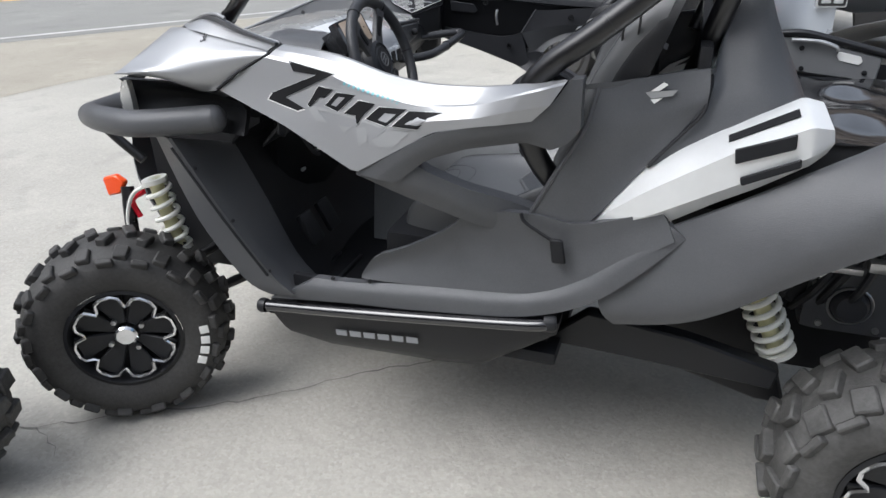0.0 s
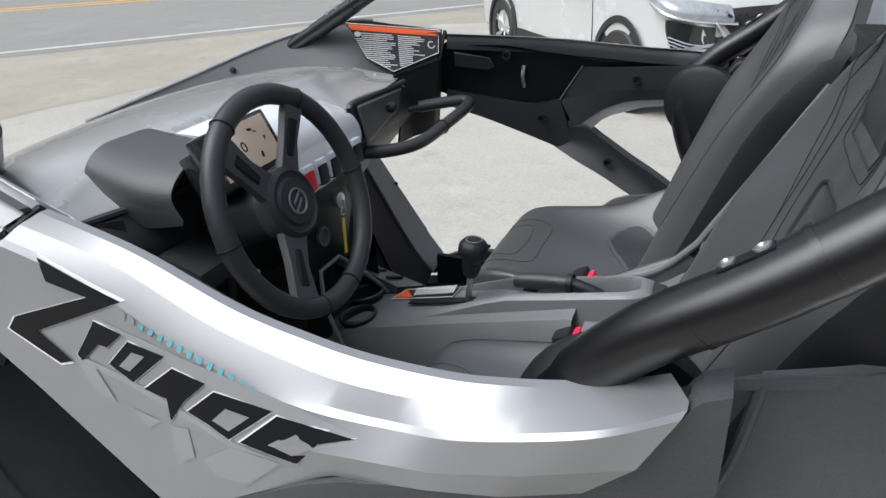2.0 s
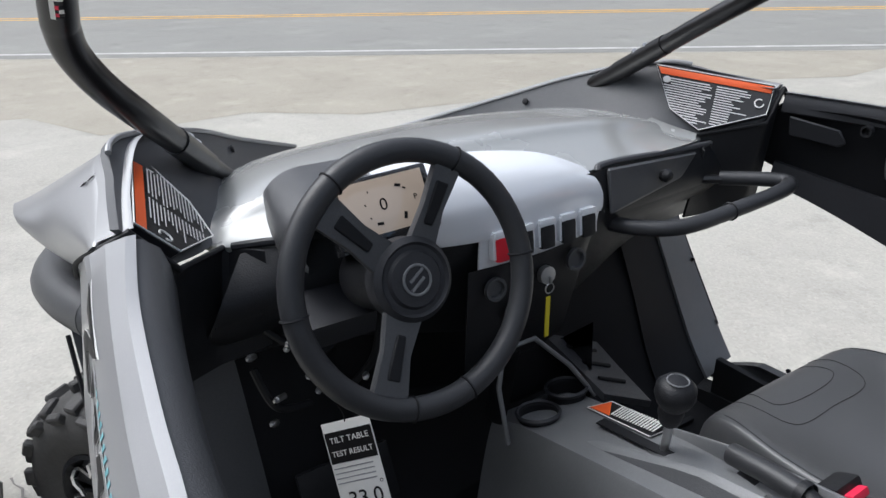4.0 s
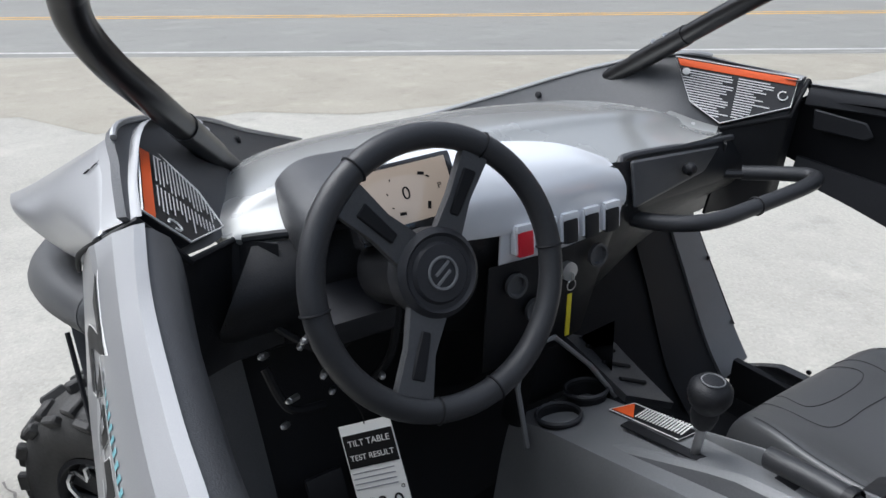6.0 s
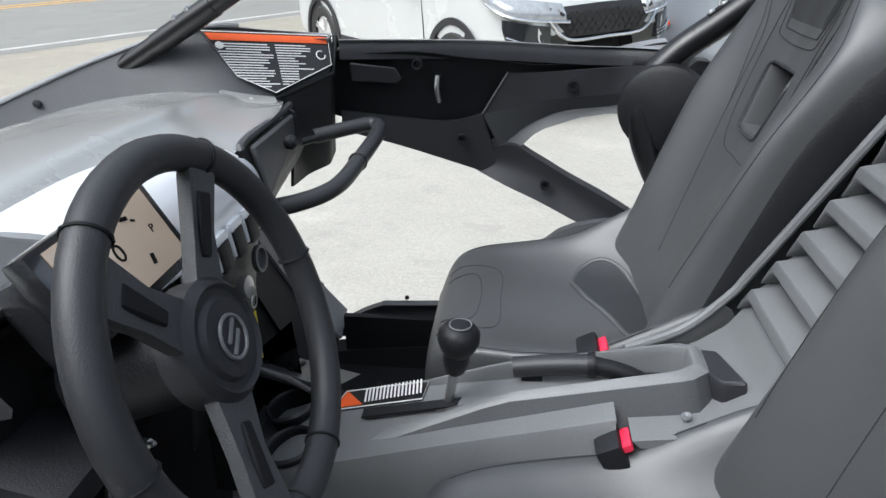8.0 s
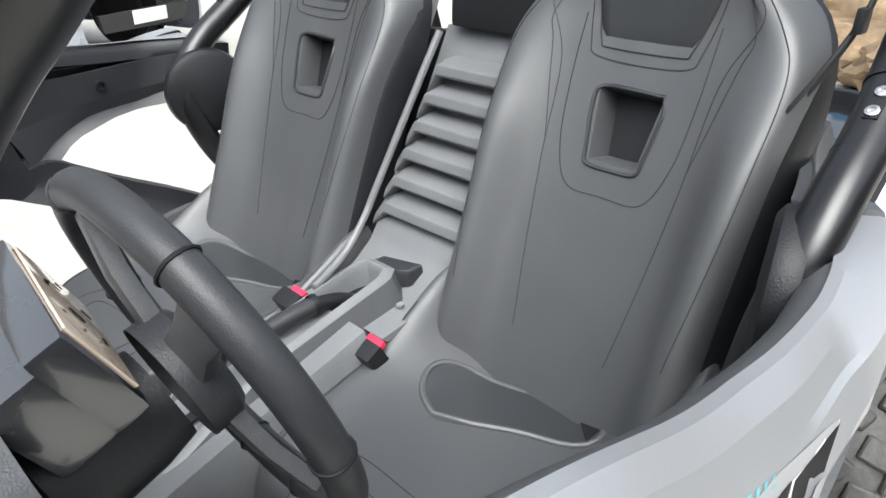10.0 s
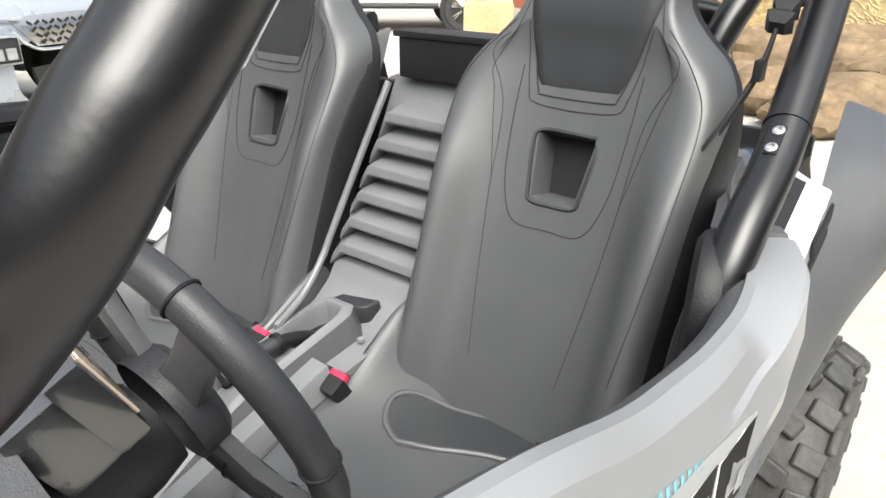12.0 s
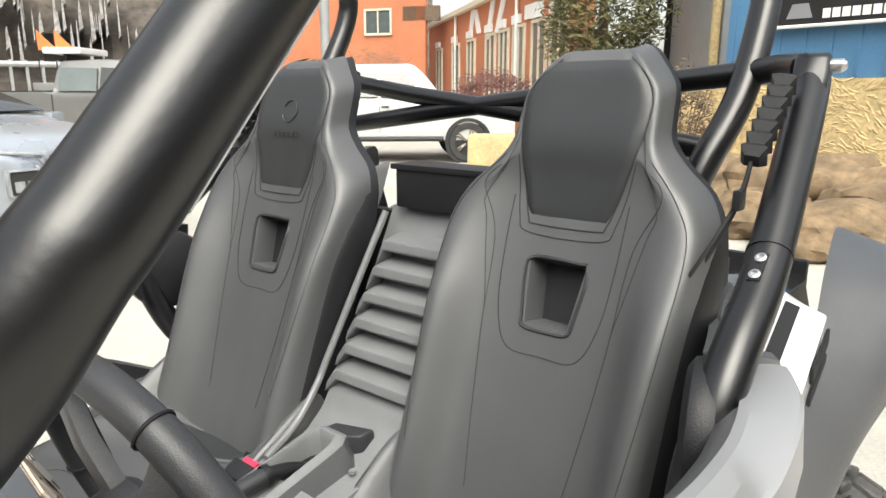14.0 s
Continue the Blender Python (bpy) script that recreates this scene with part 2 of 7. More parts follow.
def revolve(profile, origin, axis, n=32):
    """(radius, along) pairs turned about an axis."""
    ax = Vector(axis).normalized()
    u = ax.orthogonal().normalized()
    w = ax.cross(u)
    o = Vector(origin)
    rows = [[o + ax * h + r * (u * math.cos(t) + w * math.sin(t)) for t in (2 * math.pi * k / n for k in range(n))] for r, h in profile]
    return grid(rows, close_u=True)


def join(*bms):
    out = bmesh.new()
    for b in bms:
        me = bpy.data.meshes.new("tmp")
        b.to_mesh(me)
        b.free()
        out.from_mesh(me)
        bpy.data.meshes.remove(me)
    return out


def frame_at(o, z, x):
    """A pose at o whose z and x axes point as given."""
    z = Vector(z).normalized()
    x = Vector(x)
    x = (x - z * x.dot(z)).normalized()
    y = z.cross(x)
    m = Matrix((x, y, z)).transposed().to_4x4()
    m.translation = o
    return m


def moved(bm, m):
    bmesh.ops.transform(bm, matrix=m, verts=bm.verts)
    return bm


# ---- ground and road ----
def flat(name, pts, z, mat, label, thick=0.0):
    bm = bmesh.new()
    bm.faces.new([bm.verts.new((x, y, z)) for x, y in pts])
    ob = part(name, bm, mat)
    return tagged(ob, label, name.split("_")[0], kind="structure")


RU, RN = Vector((0.570, 0.822)), Vector((-0.822, 0.570))


def road_strip(near, far, a=-120, b=120):
    return [RU * a + RN * near, RU * b + RN * near, RU * b + RN * far, RU * a + RN * far]


flat("ground", [(-900, -900), (900, -900), (900, 900), (-900, 900)], 0.0, CONCRETE, "pale worn concrete lot with stains and grit")
flat("road", road_strip(10.55, 25.5), 0.004, ASPHALT, "grey worn asphalt road beside the lot")
flat("road_edge_line", road_strip(10.95, 11.11), 0.008, LINE_WHITE, "faded white edge line painted on the road")
flat("road_center_line", road_strip(17.15, 17.33), 0.008, LINE_ORANGE, "faded orange centre line painted on the road")
flat("road_center_line", road_strip(17.62, 17.80), 0.008, LINE_ORANGE, "faded orange centre line painted on the road")


rng = random.Random(21)
edge_near = [RU * (-40 + 1.2 * k) + RN * (7.4 + 1.5 * math.sin(k * .37) + rng.uniform(-.5, .5)) for k in range(67)]
edge_far = [RU * (-40 + 1.2 * k) + RN * (10.53 + rng.uniform(-.06, .03)) for k in range(67)]
tagged(part("road_shoulder", grid([[Vector((*q, .003)) for q in edge_near], [Vector((*q, .003)) for q in edge_far]]), DIRT), "tan dirt and sand along the road edge", "shoulder", kind="structure")


def crack(pts, w):
    rng = random.Random(7)
    p = [Vector((*q, 0.004)) for q in pts]
    line = []
    for a, b in zip(p, p[1:]):
        n = max(2, int((b - a).length / 0.04))
        side = Vector((-(b - a).y, (b - a).x, 0)).normalized()
        line += [a.lerp(b, k / n) + side * rng.uniform(-0.012, 0.012) for k in range(n)]
    rows = []
    for q in line:
        d = w * rng.uniform(0.3, 1.2)
        rows.append([q + Vector((0, d, 0)), q - Vector((0, d, 0))])
    tagged(part("ground_crack", grid(rows), TAR), "thin dark crack running across the concrete", "crack", kind="structure")


crack([(-1.9, -1.05), (-1.45, -0.92), (-1.2, -0.78), (-0.8, -0.55), (-0.45, -0.25), (0.1, 0.1), (0.6, 0.35)], 0.005)
crack([(-1.45, -0.92), (-1.3, -0.98), (-1.22, -1.06)], 0.003)

# ---- the vehicle ----
V = thing("utility_vehicle", "silver and charcoal two-seat off-road buggy parked on concrete", "buggy")


def wheel(x, y, s, width, front, owner=V):
    """A knobbly tyre on a black alloy rim with a machined star edge; s: the side its face looks to."""
    ax = Vector((0, s, 0))
    o = Vector((x, y, 0.350))
    rubber, big = (RUBBER, 1.0) if front else (RUBBER_DUST, 1.3)
    R, h = 0.336, width / 2
    w = part("wheel", revolve([(0.185, h * 0.62), (0.19, h * 0.9), (0.215, h * 1.0), (0.255, h * 1.06), (0.29, h * 0.98), (0.312, h * 0.84), (R - 0.006, h * 0.55),
                               (R, 0), (R - 0.006, -h * 0.55), (0.312, -h * 0.84), (0.27, -h), (0.2, -h * 0.9), (0.185, -h * 0.6)], o, ax, 56), rubber, owner, "black knobbly off-road tyre on a black alloy rim")
    rng = random.Random(3)
    lugs = []
    n = 17
    for k in range(n):
        for off, dz, lx, lz, tw in ((0.22, 0.0, 0.062, 0.030, 0.35), (-0.22, 0.5, 0.062, 0.030, -0.35), (0.72, 0.45, 0.052, 0.036, 0.12), (-0.72, 0.0, 0.052, 0.036, -0.12), (0.98, 0.0, 0.026, 0.042, 0.0)):
            a = 2 * math.pi * (k + dz) / n + rng.uniform(-0.02, 0.02)
            rad = R + 0.006 if abs(off) < 0.5 else (0.318 if abs(off) < 0.9 else 0.298)
            m = Matrix.Translation(o) @ Matrix.Rotation(a, 4, "Y") @ Matrix.Translation((0, s * off * h, rad))
            tip = -0.55 * off * s if abs(off) > 0.5 else 0
            lugs.append(moved(box((0, 0, 0), (lz * 1.25 * big, lx * big if abs(off) < 0.9 else 0.022, 0.03), 0.005, seg=1), m @ Matrix.Rotation(tip, 4, "X") @ Matrix.Rotation(tw * s, 4, "Z")))
    part("tread_block", join(*lugs), rubber, w, "raised chunky rubber tread blocks")
    part("rim", revolve([(0.19, h * 0.92), (0.178, h * 0.95), (0.172, h * 0.8), (0.165, h * 0.35), (0.12, h * 0.38), (0.06, h * 0.5), (0.0, h * 0.52)], o, ax, 40), DARK, w, "black dished alloy rim")
    star, ring = [], []
    for k in range(8):
        for da, r in ((-0.28, 0.156), (-0.12, 0.165), (0.12, 0.165), (0.28, 0.156), (0.37, 0.132), (0.44, 0.124)):
            a = 2 * math.pi * k / 8 + da * (2 * math.pi / 8) * 1.15 + 0.2
            star.append(o + ax * (h * 0.84) + Vector((r * math.cos(a), 0, r * math.sin(a))))
    part("rim_edge", tube(star, 0.0072, 6, closed=True), CHROME, w, "bright machined star-shaped spoke edge")
    for k in range(8):
        a = 2 * math.pi * k / 8 + 0.2
        d = Vector((math.cos(a), 0, math.sin(a)))
        t = Vector((-math.sin(a), 0, math.cos(a)))
        part("spoke", prism([o + ax * h * 0.45 + d * 0.04 + t * 0.016, o + ax * h * 0.62 + d * 0.16 + t * 0.05, o + ax * h * 0.62 + d * 0.16 - t * 0.05, o + ax * h * 0.45 + d * 0.04 - t * 0.016], ax * h * 0.12, 0.004), DARK, w)
    part("hub_cap", revolve([(0.038, h * 0.55), (0.038, h * 0.72), (0.03, h * 0.78), (0.0, h * 0.79)], o, ax, 24), CHROME, w, "silver centre cap")
    for k in range(4):
        a = math.pi / 2 * k + 0.5
        part("lug_nut", revolve([(0.009, h * 0.5), (0.009, h * 0.72), (0.0, h * 0.75)], o + Vector((0.062 * math.cos(a), 0, 0.062 * math.sin(a))), ax, 6), STEEL, w)
    if front:
        for k in range(4):
            a = 0.08 - 0.16 * k
            c = o + ax * (h * 1.065) + Vector((0.262 * math.cos(a - 0.05), 0, 0.262 * math.sin(a - 0.05)))
            part("tyre_letter", box(c, (0.030, 0.004, 0.030), 0.003, Matrix.Rotation(-a, 4, "Y")), PAPER, w, "raised white sidewall lettering block")
    if front:
        turn = Matrix.Translation((x, y, 0)) @ Matrix.Rotation(radians(33), 4, "Z") @ Matrix.Translation((-x, -y, 0))
        w.matrix_basis = turn
    return w


def coil(a, b, r, turns, wire, n=14):
    a, b = Vector(a), Vector(b)
    d = (b - a).normalized()
    u = d.orthogonal().normalized()
    v = d.cross(u)
    k = int(turns * n)
    return tube([a.lerp(b, i / k) + r * (u * math.cos(2 * math.pi * i / n) + v * math.sin(2 * math.pi * i / n)) for i in range(k + 1)], wire, 8, smooth=False)


def shock(top, bottom, r):
    sh = part("shock_absorber", tube([top, bottom], 0.024, 12, smooth=False), YELLOWISH, V, "shock absorber with a white coil spring")
    d = (Vector(bottom) - Vector(top))
    part("spring", coil(Vector(top) + d * 0.06, Vector(top) + d * 0.94, r, 5.5, 0.0085), SPRING, sh, "white coil spring")
    for f in (0.03, 0.97):
        part("spring_seat", tube([Vector(top) + d * (f - 0.03), Vector(top) + d * (f + 0.03)], r * 1.08, 18, smooth=False), SPRING, sh)
    return sh


bvh = {}


def side(s):
    """One flank of the body; s: -1 or 1. The two flanks mirror one another in shape; some passenger-side colours hold
    light and shade.
    """
    def c(*pts):
        return [(x, s * y, z) for x, y, z in pts]

    def swell(x):
        """How far the passenger's door stands out and the driver's is drawn in."""
        return -.022 * max(0, min((x + .32) / .32, 1)) - .028 * max(0, min((x - .02) / .2, 1)) if s < 0 else .055 * max(0, min((x + .43) / .33, 1, (.36 - x) / .16))

    def cd(*pts):
        return [(x, s * (y + swell(x)), z) for x, y, z in pts]
    N = 60
    # door
    top = cr(cd(((-.405, .660, 1.340) if s < 0 else (-.415, .666, 1.350)), (-.24, .692, 1.328), (-.102, .714, 1.292), (-.013, .724, 1.277), (.061, .737, 1.274), (.143, .750, 1.276), (.194, .753, 1.280), (.241, .748, 1.284), (.288, .734, 1.288), (.329, .716, 1.292)), N)
    front = ((-.42, .702, 1.321), (-.26, .720, 1.302), (-.141, .743, 1.266), (-.039, .757, 1.245), (.03, .765, 1.237)) if s < 0 else ((-0.42, .70, 1.322), (-.26, .712, 1.303), (-.141, .730, 1.268), (-.039, .745, 1.246), (.03, .757, 1.238))
    crease = cr(cd(*front, (.113, .776, 1.240), (.168, .790, 1.252), (.235, .797, 1.272), (.295, .787, 1.288), (.346, .760, 1.300)), N)
    if s > 0:
        top = cr(cd((-.415, .668, 1.352), (-.30, .690, 1.346), (-.12, .715, 1.336), (.02, .735, 1.325), (.12, .750, 1.317), (.21, .756, 1.314), (.288, .744, 1.316), (.329, .725, 1.320)), N)
        crease = [p + Vector((0, 0, .045 * min(1, max(0, (p.x + .43) / .35)))) if p.x < .3 else p + Vector((0, 0, .02)) for p in crease]
    di = .010 if s < 0 else 0
    mid = ln(cd((-0.505, .712, 1.275), (-.315, .740 - di, 1.226), (-.142, .780 - di, 1.160 + di * .35), (.05, .792, 1.203), (.15, .806, 1.216), (.23, .810, 1.236), (.315, .785, 1.25)), N)
    bot = ln(cd((-0.58, .715, 1.225), (-.37, .758 - di, 1.150 + di * .3), (-.163, .803 - di * 1.8, 1.050 + di * .5), (.04, .797 - di, 1.172), (.145, .806, 1.195), (.21, .806, 1.203), (.275, .785, 1.21)), N)
    m1 = [a.lerp(b, 0.12) + Vector((0, s * (.004 if s < 0 else .008), 0)) for a, b in zip(crease, mid)]
    rows = [top, [a.lerp(b, 0.5) + Vector((0, s * 0.002, 0.002)) for a, b in zip(top, crease)], crease, m1, mid, [a.lerp(b, 0.5) for a, b in zip(mid, bot)], bot]
    bm = thicken(grid(rows), (0, -s * .012, 0))
    door = part("door", bm, SILVER, V, "silver painted half door skin with dark graphics", 13)
    from_mesh = [v.co.copy() for v in door.data.vertices]
    faces = [list(p.vertices) for p in door.data.polygons]
    bvh[s] = (from_mesh, faces)
    # added black sheet behind the skin paints the shade of the door cavity
    liner = [[Vector((p.x, p.y - s * 0.03, p.z - 0.004)) for p in r] for r in rows[2:]]
    part("door_cavity_shade", thicken(grid(liner), (0, -s * .01, 0)), VOID, door, "black sheet inside the door standing in for the cavity's shade")
    # dark frame under the skin
    A = cd((-.165, .795 - di * 1.8, 1.047 + di * .5), (.04, .795, 1.172), (.145, .803, 1.195), (.21, .802, 1.203), (.275, .781, 1.212), (.325, .770, 1.26), (.352, .752, 1.302), (.378, .735, 1.302))
    lift = .022 if s > 0 else 0
    B = cd((-.06, .78, 1.035), (.024, .772, 1.10 + lift), (.12, .775, 1.132 + lift), (.18, .775, 1.142 + lift), (.256, .760, 1.152 + lift), (.318, .750, 1.135), (.352, .742, 1.150), (.38, .735, 1.185))
    part("door_frame", loft([ln(A, 25), [a.lerp(b, .5) + Vector((0, s * .006, 0)) for a, b in zip(ln(A, 25), ln(B, 25))], ln(B, 25)], 9, (0, -s * .045, 0)), PLASTIC, door, "charcoal plastic door frame bar")
    C = cd((-.165, .795 - di * 1.8, 1.047 + di * .5), (-.045, .765, 1.088), (.02, .755, 1.060), (.10, .735, 1.018), (.2, .695, .975), (.29, .665, .935))
    C2 = cd((-.162, .797 - di * 1.8, 1.043 + di * .5), (-.045, .770, 1.035), (.03, .755, 1.010), (.11, .738, .970), (.215, .70, .925), (.30, .675, .895))
    Dd = cd((-.16, .79 - di * 1.8, 1.038 + di * .5), (-.06, .750, .993), (.03, .735, .955), (.115, .718, .915), (.22, .69, .875), (.31, .665, .855))
    # same arm both sides; the passenger's colour is darkened to stand for shade
    part("door_frame", loft([cr(C, 25), cr(C2, 25), cr(Dd, 25)], 12, (0, -s * .045, 0)), PLASTIC if s < 0 else INNER, door, "charcoal lower door arm, shade painted in on the passenger side")
    # inner rib with bolt holes
    ra = cd((-.43, .69, 1.19), (-.30, .705, 1.165), (-.19, .712, 1.15), (-.109, .72, 1.164))
    rb = cd((-.43, .68, 1.145), (-.32, .70, 1.105), (-.205, .715, 1.058), (-.06, .735, .998))
    part("inner_rail", loft([cr(ra, 16), cr(rb, 16)], 6, (0, s * .012, 0)), INNER, door, "dark charcoal lower rail inside the door")
    dn = .03 if s < 0 else 0
    fold = cd((-.109, .716, 1.164), (.031, .722, 1.197), (.193, .728, 1.211), (.335, .712, 1.235))
    part("inner_panel", loft([ln(cd((-.05, .718, 1.26 - dn), (.041, .722, 1.262 - dn), (.224, .732, 1.275 - dn), (.33, .708, 1.29 - dn)), 14), ln(fold, 14)], 5, (0, s * .008, 0)), INNER, door, "dark charcoal inner panel with a bolt hole")
    part("panel_edge", tube(cd((-.05, .718, 1.262), (-.109, .713, 1.165)), .003, 6, smooth=False), PLASTIC, door)
    part("inner_flange", loft([ln(fold, 14), ln(cd((-.06, .748, 1.06), (-.003, .750, 1.118), (.082, .752, 1.165), (.224, .755, 1.175), (.335, .735, 1.20)), 14)], 5, (0, s * .006, 0)), PLASTIC, door, "charcoal flange round the door window")
    lips = [[Vector((p.x, p.y - s * a, p.z - b)) for p in top] for a, b in (((.003, .003), (.018, .008), (.036, .024), (.044, .050), (.046, .085)) if s < 0 else ((.004, .003), (.010, .010), (.014, .024), (.016, .040)))]
    # one plastic in two tones: lit on the driver's side, shaded on the passenger's
    part("top_lip", thicken(grid(lips), (0, s * .006, -.004)), PLASTIC if s < 0 else INNER, door, "charcoal upper return inside the door, passenger side coloured for shade", 60)
    for hx, hy, hz in ((-.155, .704, 1.112), (.10, .727, 1.232), (.046, .690, 1.000), (-.25, .672, 1.295)):
        part("bolt_hole", revolve([(0.012, 0), (0.012, 0.012), (0.008, 0.012), (0.007, 0.002), (0, 0.002)], (hx, s * (hy + swell(hx)), hz), (0, -s, 0), 16), VOID, door)
    part("map_pocket", prism(cd((-.395, .655, 1.305), (-.30, .672, 1.288), (-.285, .676, 1.262), (-.30, .68, 1.25), (-.395, .664, 1.262)), (0, -s * .006, 0), .003), INNER, door, "raised charcoal catch plate")
    part("latch_blade", tube(cd((-.21, .70, 1.262), (-.212, .694, 1.235), (-.208, .70, 1.20)), .006, 8), STEEL, door, "bright latch blade")
    # front fender
    f1 = c(*([(-.80, .60, 1.362), (-.70, .645, 1.366), (-.566, .668, 1.347), (-.43, .692, 1.328)] if s < 0 else [(-.80, .56, 1.362), (-.66, .605, 1.376), (-.54, .632, 1.362), (-.432, .655, 1.358)]))
    f2 = c((-.853, .740, 1.282), (-.72, .735, 1.305), (-.60, .722, 1.308), *([(-.440, .702, 1.318)] if s < 0 else [(-.452, .704, 1.332)]))
    f3 = c((-.862, .778, 1.265), (-.74, .775, 1.270), (-.64, .735, 1.245), (-.53, .710, 1.268))
    f4 = c((-.85, .72, 1.258), (-.76, .69, 1.235), (-.66, .695, 1.213), (-.592, .712, 1.222))
    fen = part("front_fender", loft([cr(f1, 20), cr(f2, 20), cr(f3, 20), cr(f4, 20)], 16, (0, -s * .012, 0)), SILVER, V, "pointed silver front fender", 50)
    # wall between fender top and hood; the car leans a little to its left
    lf = s < 0
    w1 = c(*([(-.415, .664, 1.347), (-.53, .648, 1.374), (-.635, .622, 1.402)] if lf else [(-.435, .674, 1.362), (-.55, .617, 1.378), (-.66, .557, 1.392)]), (-.85, .47, 1.345), (-1.05, .33, 1.262), (-1.27, .135, 1.165))
    w2 = c(*([(-.418, .616, 1.283), (-.555, .532, 1.243), (-.65, .488, 1.262)] if lf else [(-.425, .628, 1.286), (-.530, .534, 1.252), (-.63, .487, 1.275)]), (-.82, .42, 1.245), (-1.05, .285, 1.185), (-1.268, .133, 1.155))
    wall = part("fender_wall", loft([cr(w1, 30), cr(w2, 30)], 8, (-.004, s * .010, 0)), PLASTIC, fen, "charcoal wall rising beside the hood")
    part("fender_lip", tube([p + Vector((0, 0, .004)) for p in cr(w1, 30)[9:]], 0.0045, 8, 40), SILVER, fen, "bright silver edge of the fender")
    part("fender_cap", loft([cr(c(*([(-.43, .692, 1.330), (-.566, .668, 1.349), (-.70, .645, 1.368)] if lf else [(-.435, .655, 1.352), (-.55, .63, 1.366), (-.68, .59, 1.378)]), (-.80, .54, 1.364)), 16), cr(c(*([(-.415, .654, 1.345), (-.53, .634, 1.368), (-.66, .59, 1.398)] if lf else [(-.435, .672, 1.364), (-.55, .615, 1.38), (-.66, .555, 1.394)]), (-.80, .50, 1.362)), 16)], 4, (0, -s * 0.006, 0)), SILVER, fen)
    part("bolt", revolve([(0.008, 0), (0.008, .006), (0, .008)], (-.95, s * .385, 1.275), (.2, -s, .3), 8), VOID, fen)
    # label on the fender wall
    def on_wall(u, v, off=0.004):
        o, e, d = ((-.650, .614, 1.380), (.223, .040, -.038), (.012, -.093, -.102)) if s < 0 else ((-.672, .548, 1.386), (.232, .117, -.028), (.038, -.068, -.111))
        p = Vector(o) + u * Vector(e) + v * Vector(d)
        n = Vector(e).cross(Vector(d)).normalized()
        off += .002 if s < 0 else .003
        p = p + n * (off if n.y < 0 else -off)
        return Vector((p.x, s * p.y, p.z))
    shape = ((.0, .02), (.985, .02), (.965, .52), (.47, 1.0), (.2, .74))
    lab = part("warning_label", prism([on_wall(*q, .005) for q in shape], Vector((.3, -s * .8, .45)).normalized() * -.018), LABEL, V, "black warning label with an orange heading and unreadable lines")
    part("label_border", tube([on_wall(*q, .0075) for q in shape], .0013, 5, closed=True), PAPER, lab)
    part("label_heading", prism([on_wall(*q, .0068) for q in ((.02, .045), (.972, .045), (.968, .16), (.055, .16))], (0, 0, .0003)), LABEL_ORANGE, lab, "orange heading strip")
    rng = random.Random(5)
    for k in range(17):
        v = .205 + k * .043
        u0 = .065 + .135 * min(1, (v - .2) / .54) + (max(0, v - .74) / .26 * .27) + (.07 if k < 3 else 0)
        u1 = .96 if v < .52 else .96 - (v - .52) / .48 * .49
        for ua, ub in ((u0, min(u1 - .03, .50 + rng.uniform(-.08, .02))), (.54, min(u1 - .03, .80 + rng.uniform(-.14, .03)))):
            if ub - ua > .04:
                part("label_line", prism([on_wall(*q, .0068) for q in ((ua, v), (ub, v), (ub, v + .017), (ua, v + .017))], (0, 0, .0003)), PAPER, lab)
    part("label_mark", tube([on_wall(.895 + .035 * math.cos(t), .36 + .07 * math.sin(t), .0075) for t in (k * .524 for k in range(11))], .0015, 5), PAPER, lab)
    part("label_disc", prism([on_wall(.115 + .034 * math.cos(t), .245 + .06 * math.sin(t), .0068) for t in (k * .628 for k in range(10))], (0, 0, .0004)), PAPER, lab)
    # cap that closes fender wall, hood and dash
    if not lf:
        part("dash_cap", loft([cr(c(*([(-.557, .519, 1.240), (-.59, .50, 1.248), (-.64, .477, 1.264)] if lf else [(-.525, .530, 1.259), (-.57, .51, 1.268), (-.62, .487, 1.282)])), 10), cr(c((-.500, .49, 1.236), (-.55, .47, 1.255), (-.62, .455, 1.276)), 10)], 5, (0, 0, -.006)), HOOD, V, "grey-silver corner between fender and dash")
    edge = [(-.410, .650, 1.335), (-.412, .606, 1.278), (-.555, .515, 1.234), (-.495, .47, 1.238)] if lf else [(-.424, .660, 1.350), (-.424, .625, 1.288), (-.524, .530, 1.255), (-.475, .50, 1.235)]
    part("dash_side", loft([ln(c(*edge), 18), ln(c((-.445, .665, 1.10), (-.45, .63, 1.08), (-.48, .56, 1.08), (-.49, .48, 1.08)), 18)], 6, (-.006, 0, 0)), DARK, V, "black dash end panel")
    part("rubber_edge", tube(c(*([(-.425, .69, 1.322), (-.413, .656, 1.342)] + edge[1:3] if lf else [(-.428, .69, 1.335), (-.424, .667, 1.358)] + edge[1:3])), .0052, 8, 30, smooth=False), VOID, V, "black rubber edge between fender and door")
    part("rubber_edge", tube(c((-.425, .692, 1.324), (-.50, .716, 1.282), (-.583, .718, 1.228)), .0035, 8, 16), VOID, V, "black seam between fender and door")
    # lamp housing, bumper
    part("lamp_housing", loft([cr(c((-.90, .73, 1.24), (-.78, .71, 1.235), (-.66, .70, 1.22), (-.58, .70, 1.20)), 12), cr(c((-.90, .68, 1.19), (-.78, .62, 1.18), (-.66, .60, 1.17), (-.56, .64, 1.16)), 12), cr(c((-.93, .70, 1.12), (-.80, .68, 1.10), (-.68, .66, 1.09), (-.55, .68, 1.09)), 12)], 8, (0, -s * .02, 0)), DARK, V, "black recessed lamp housing")
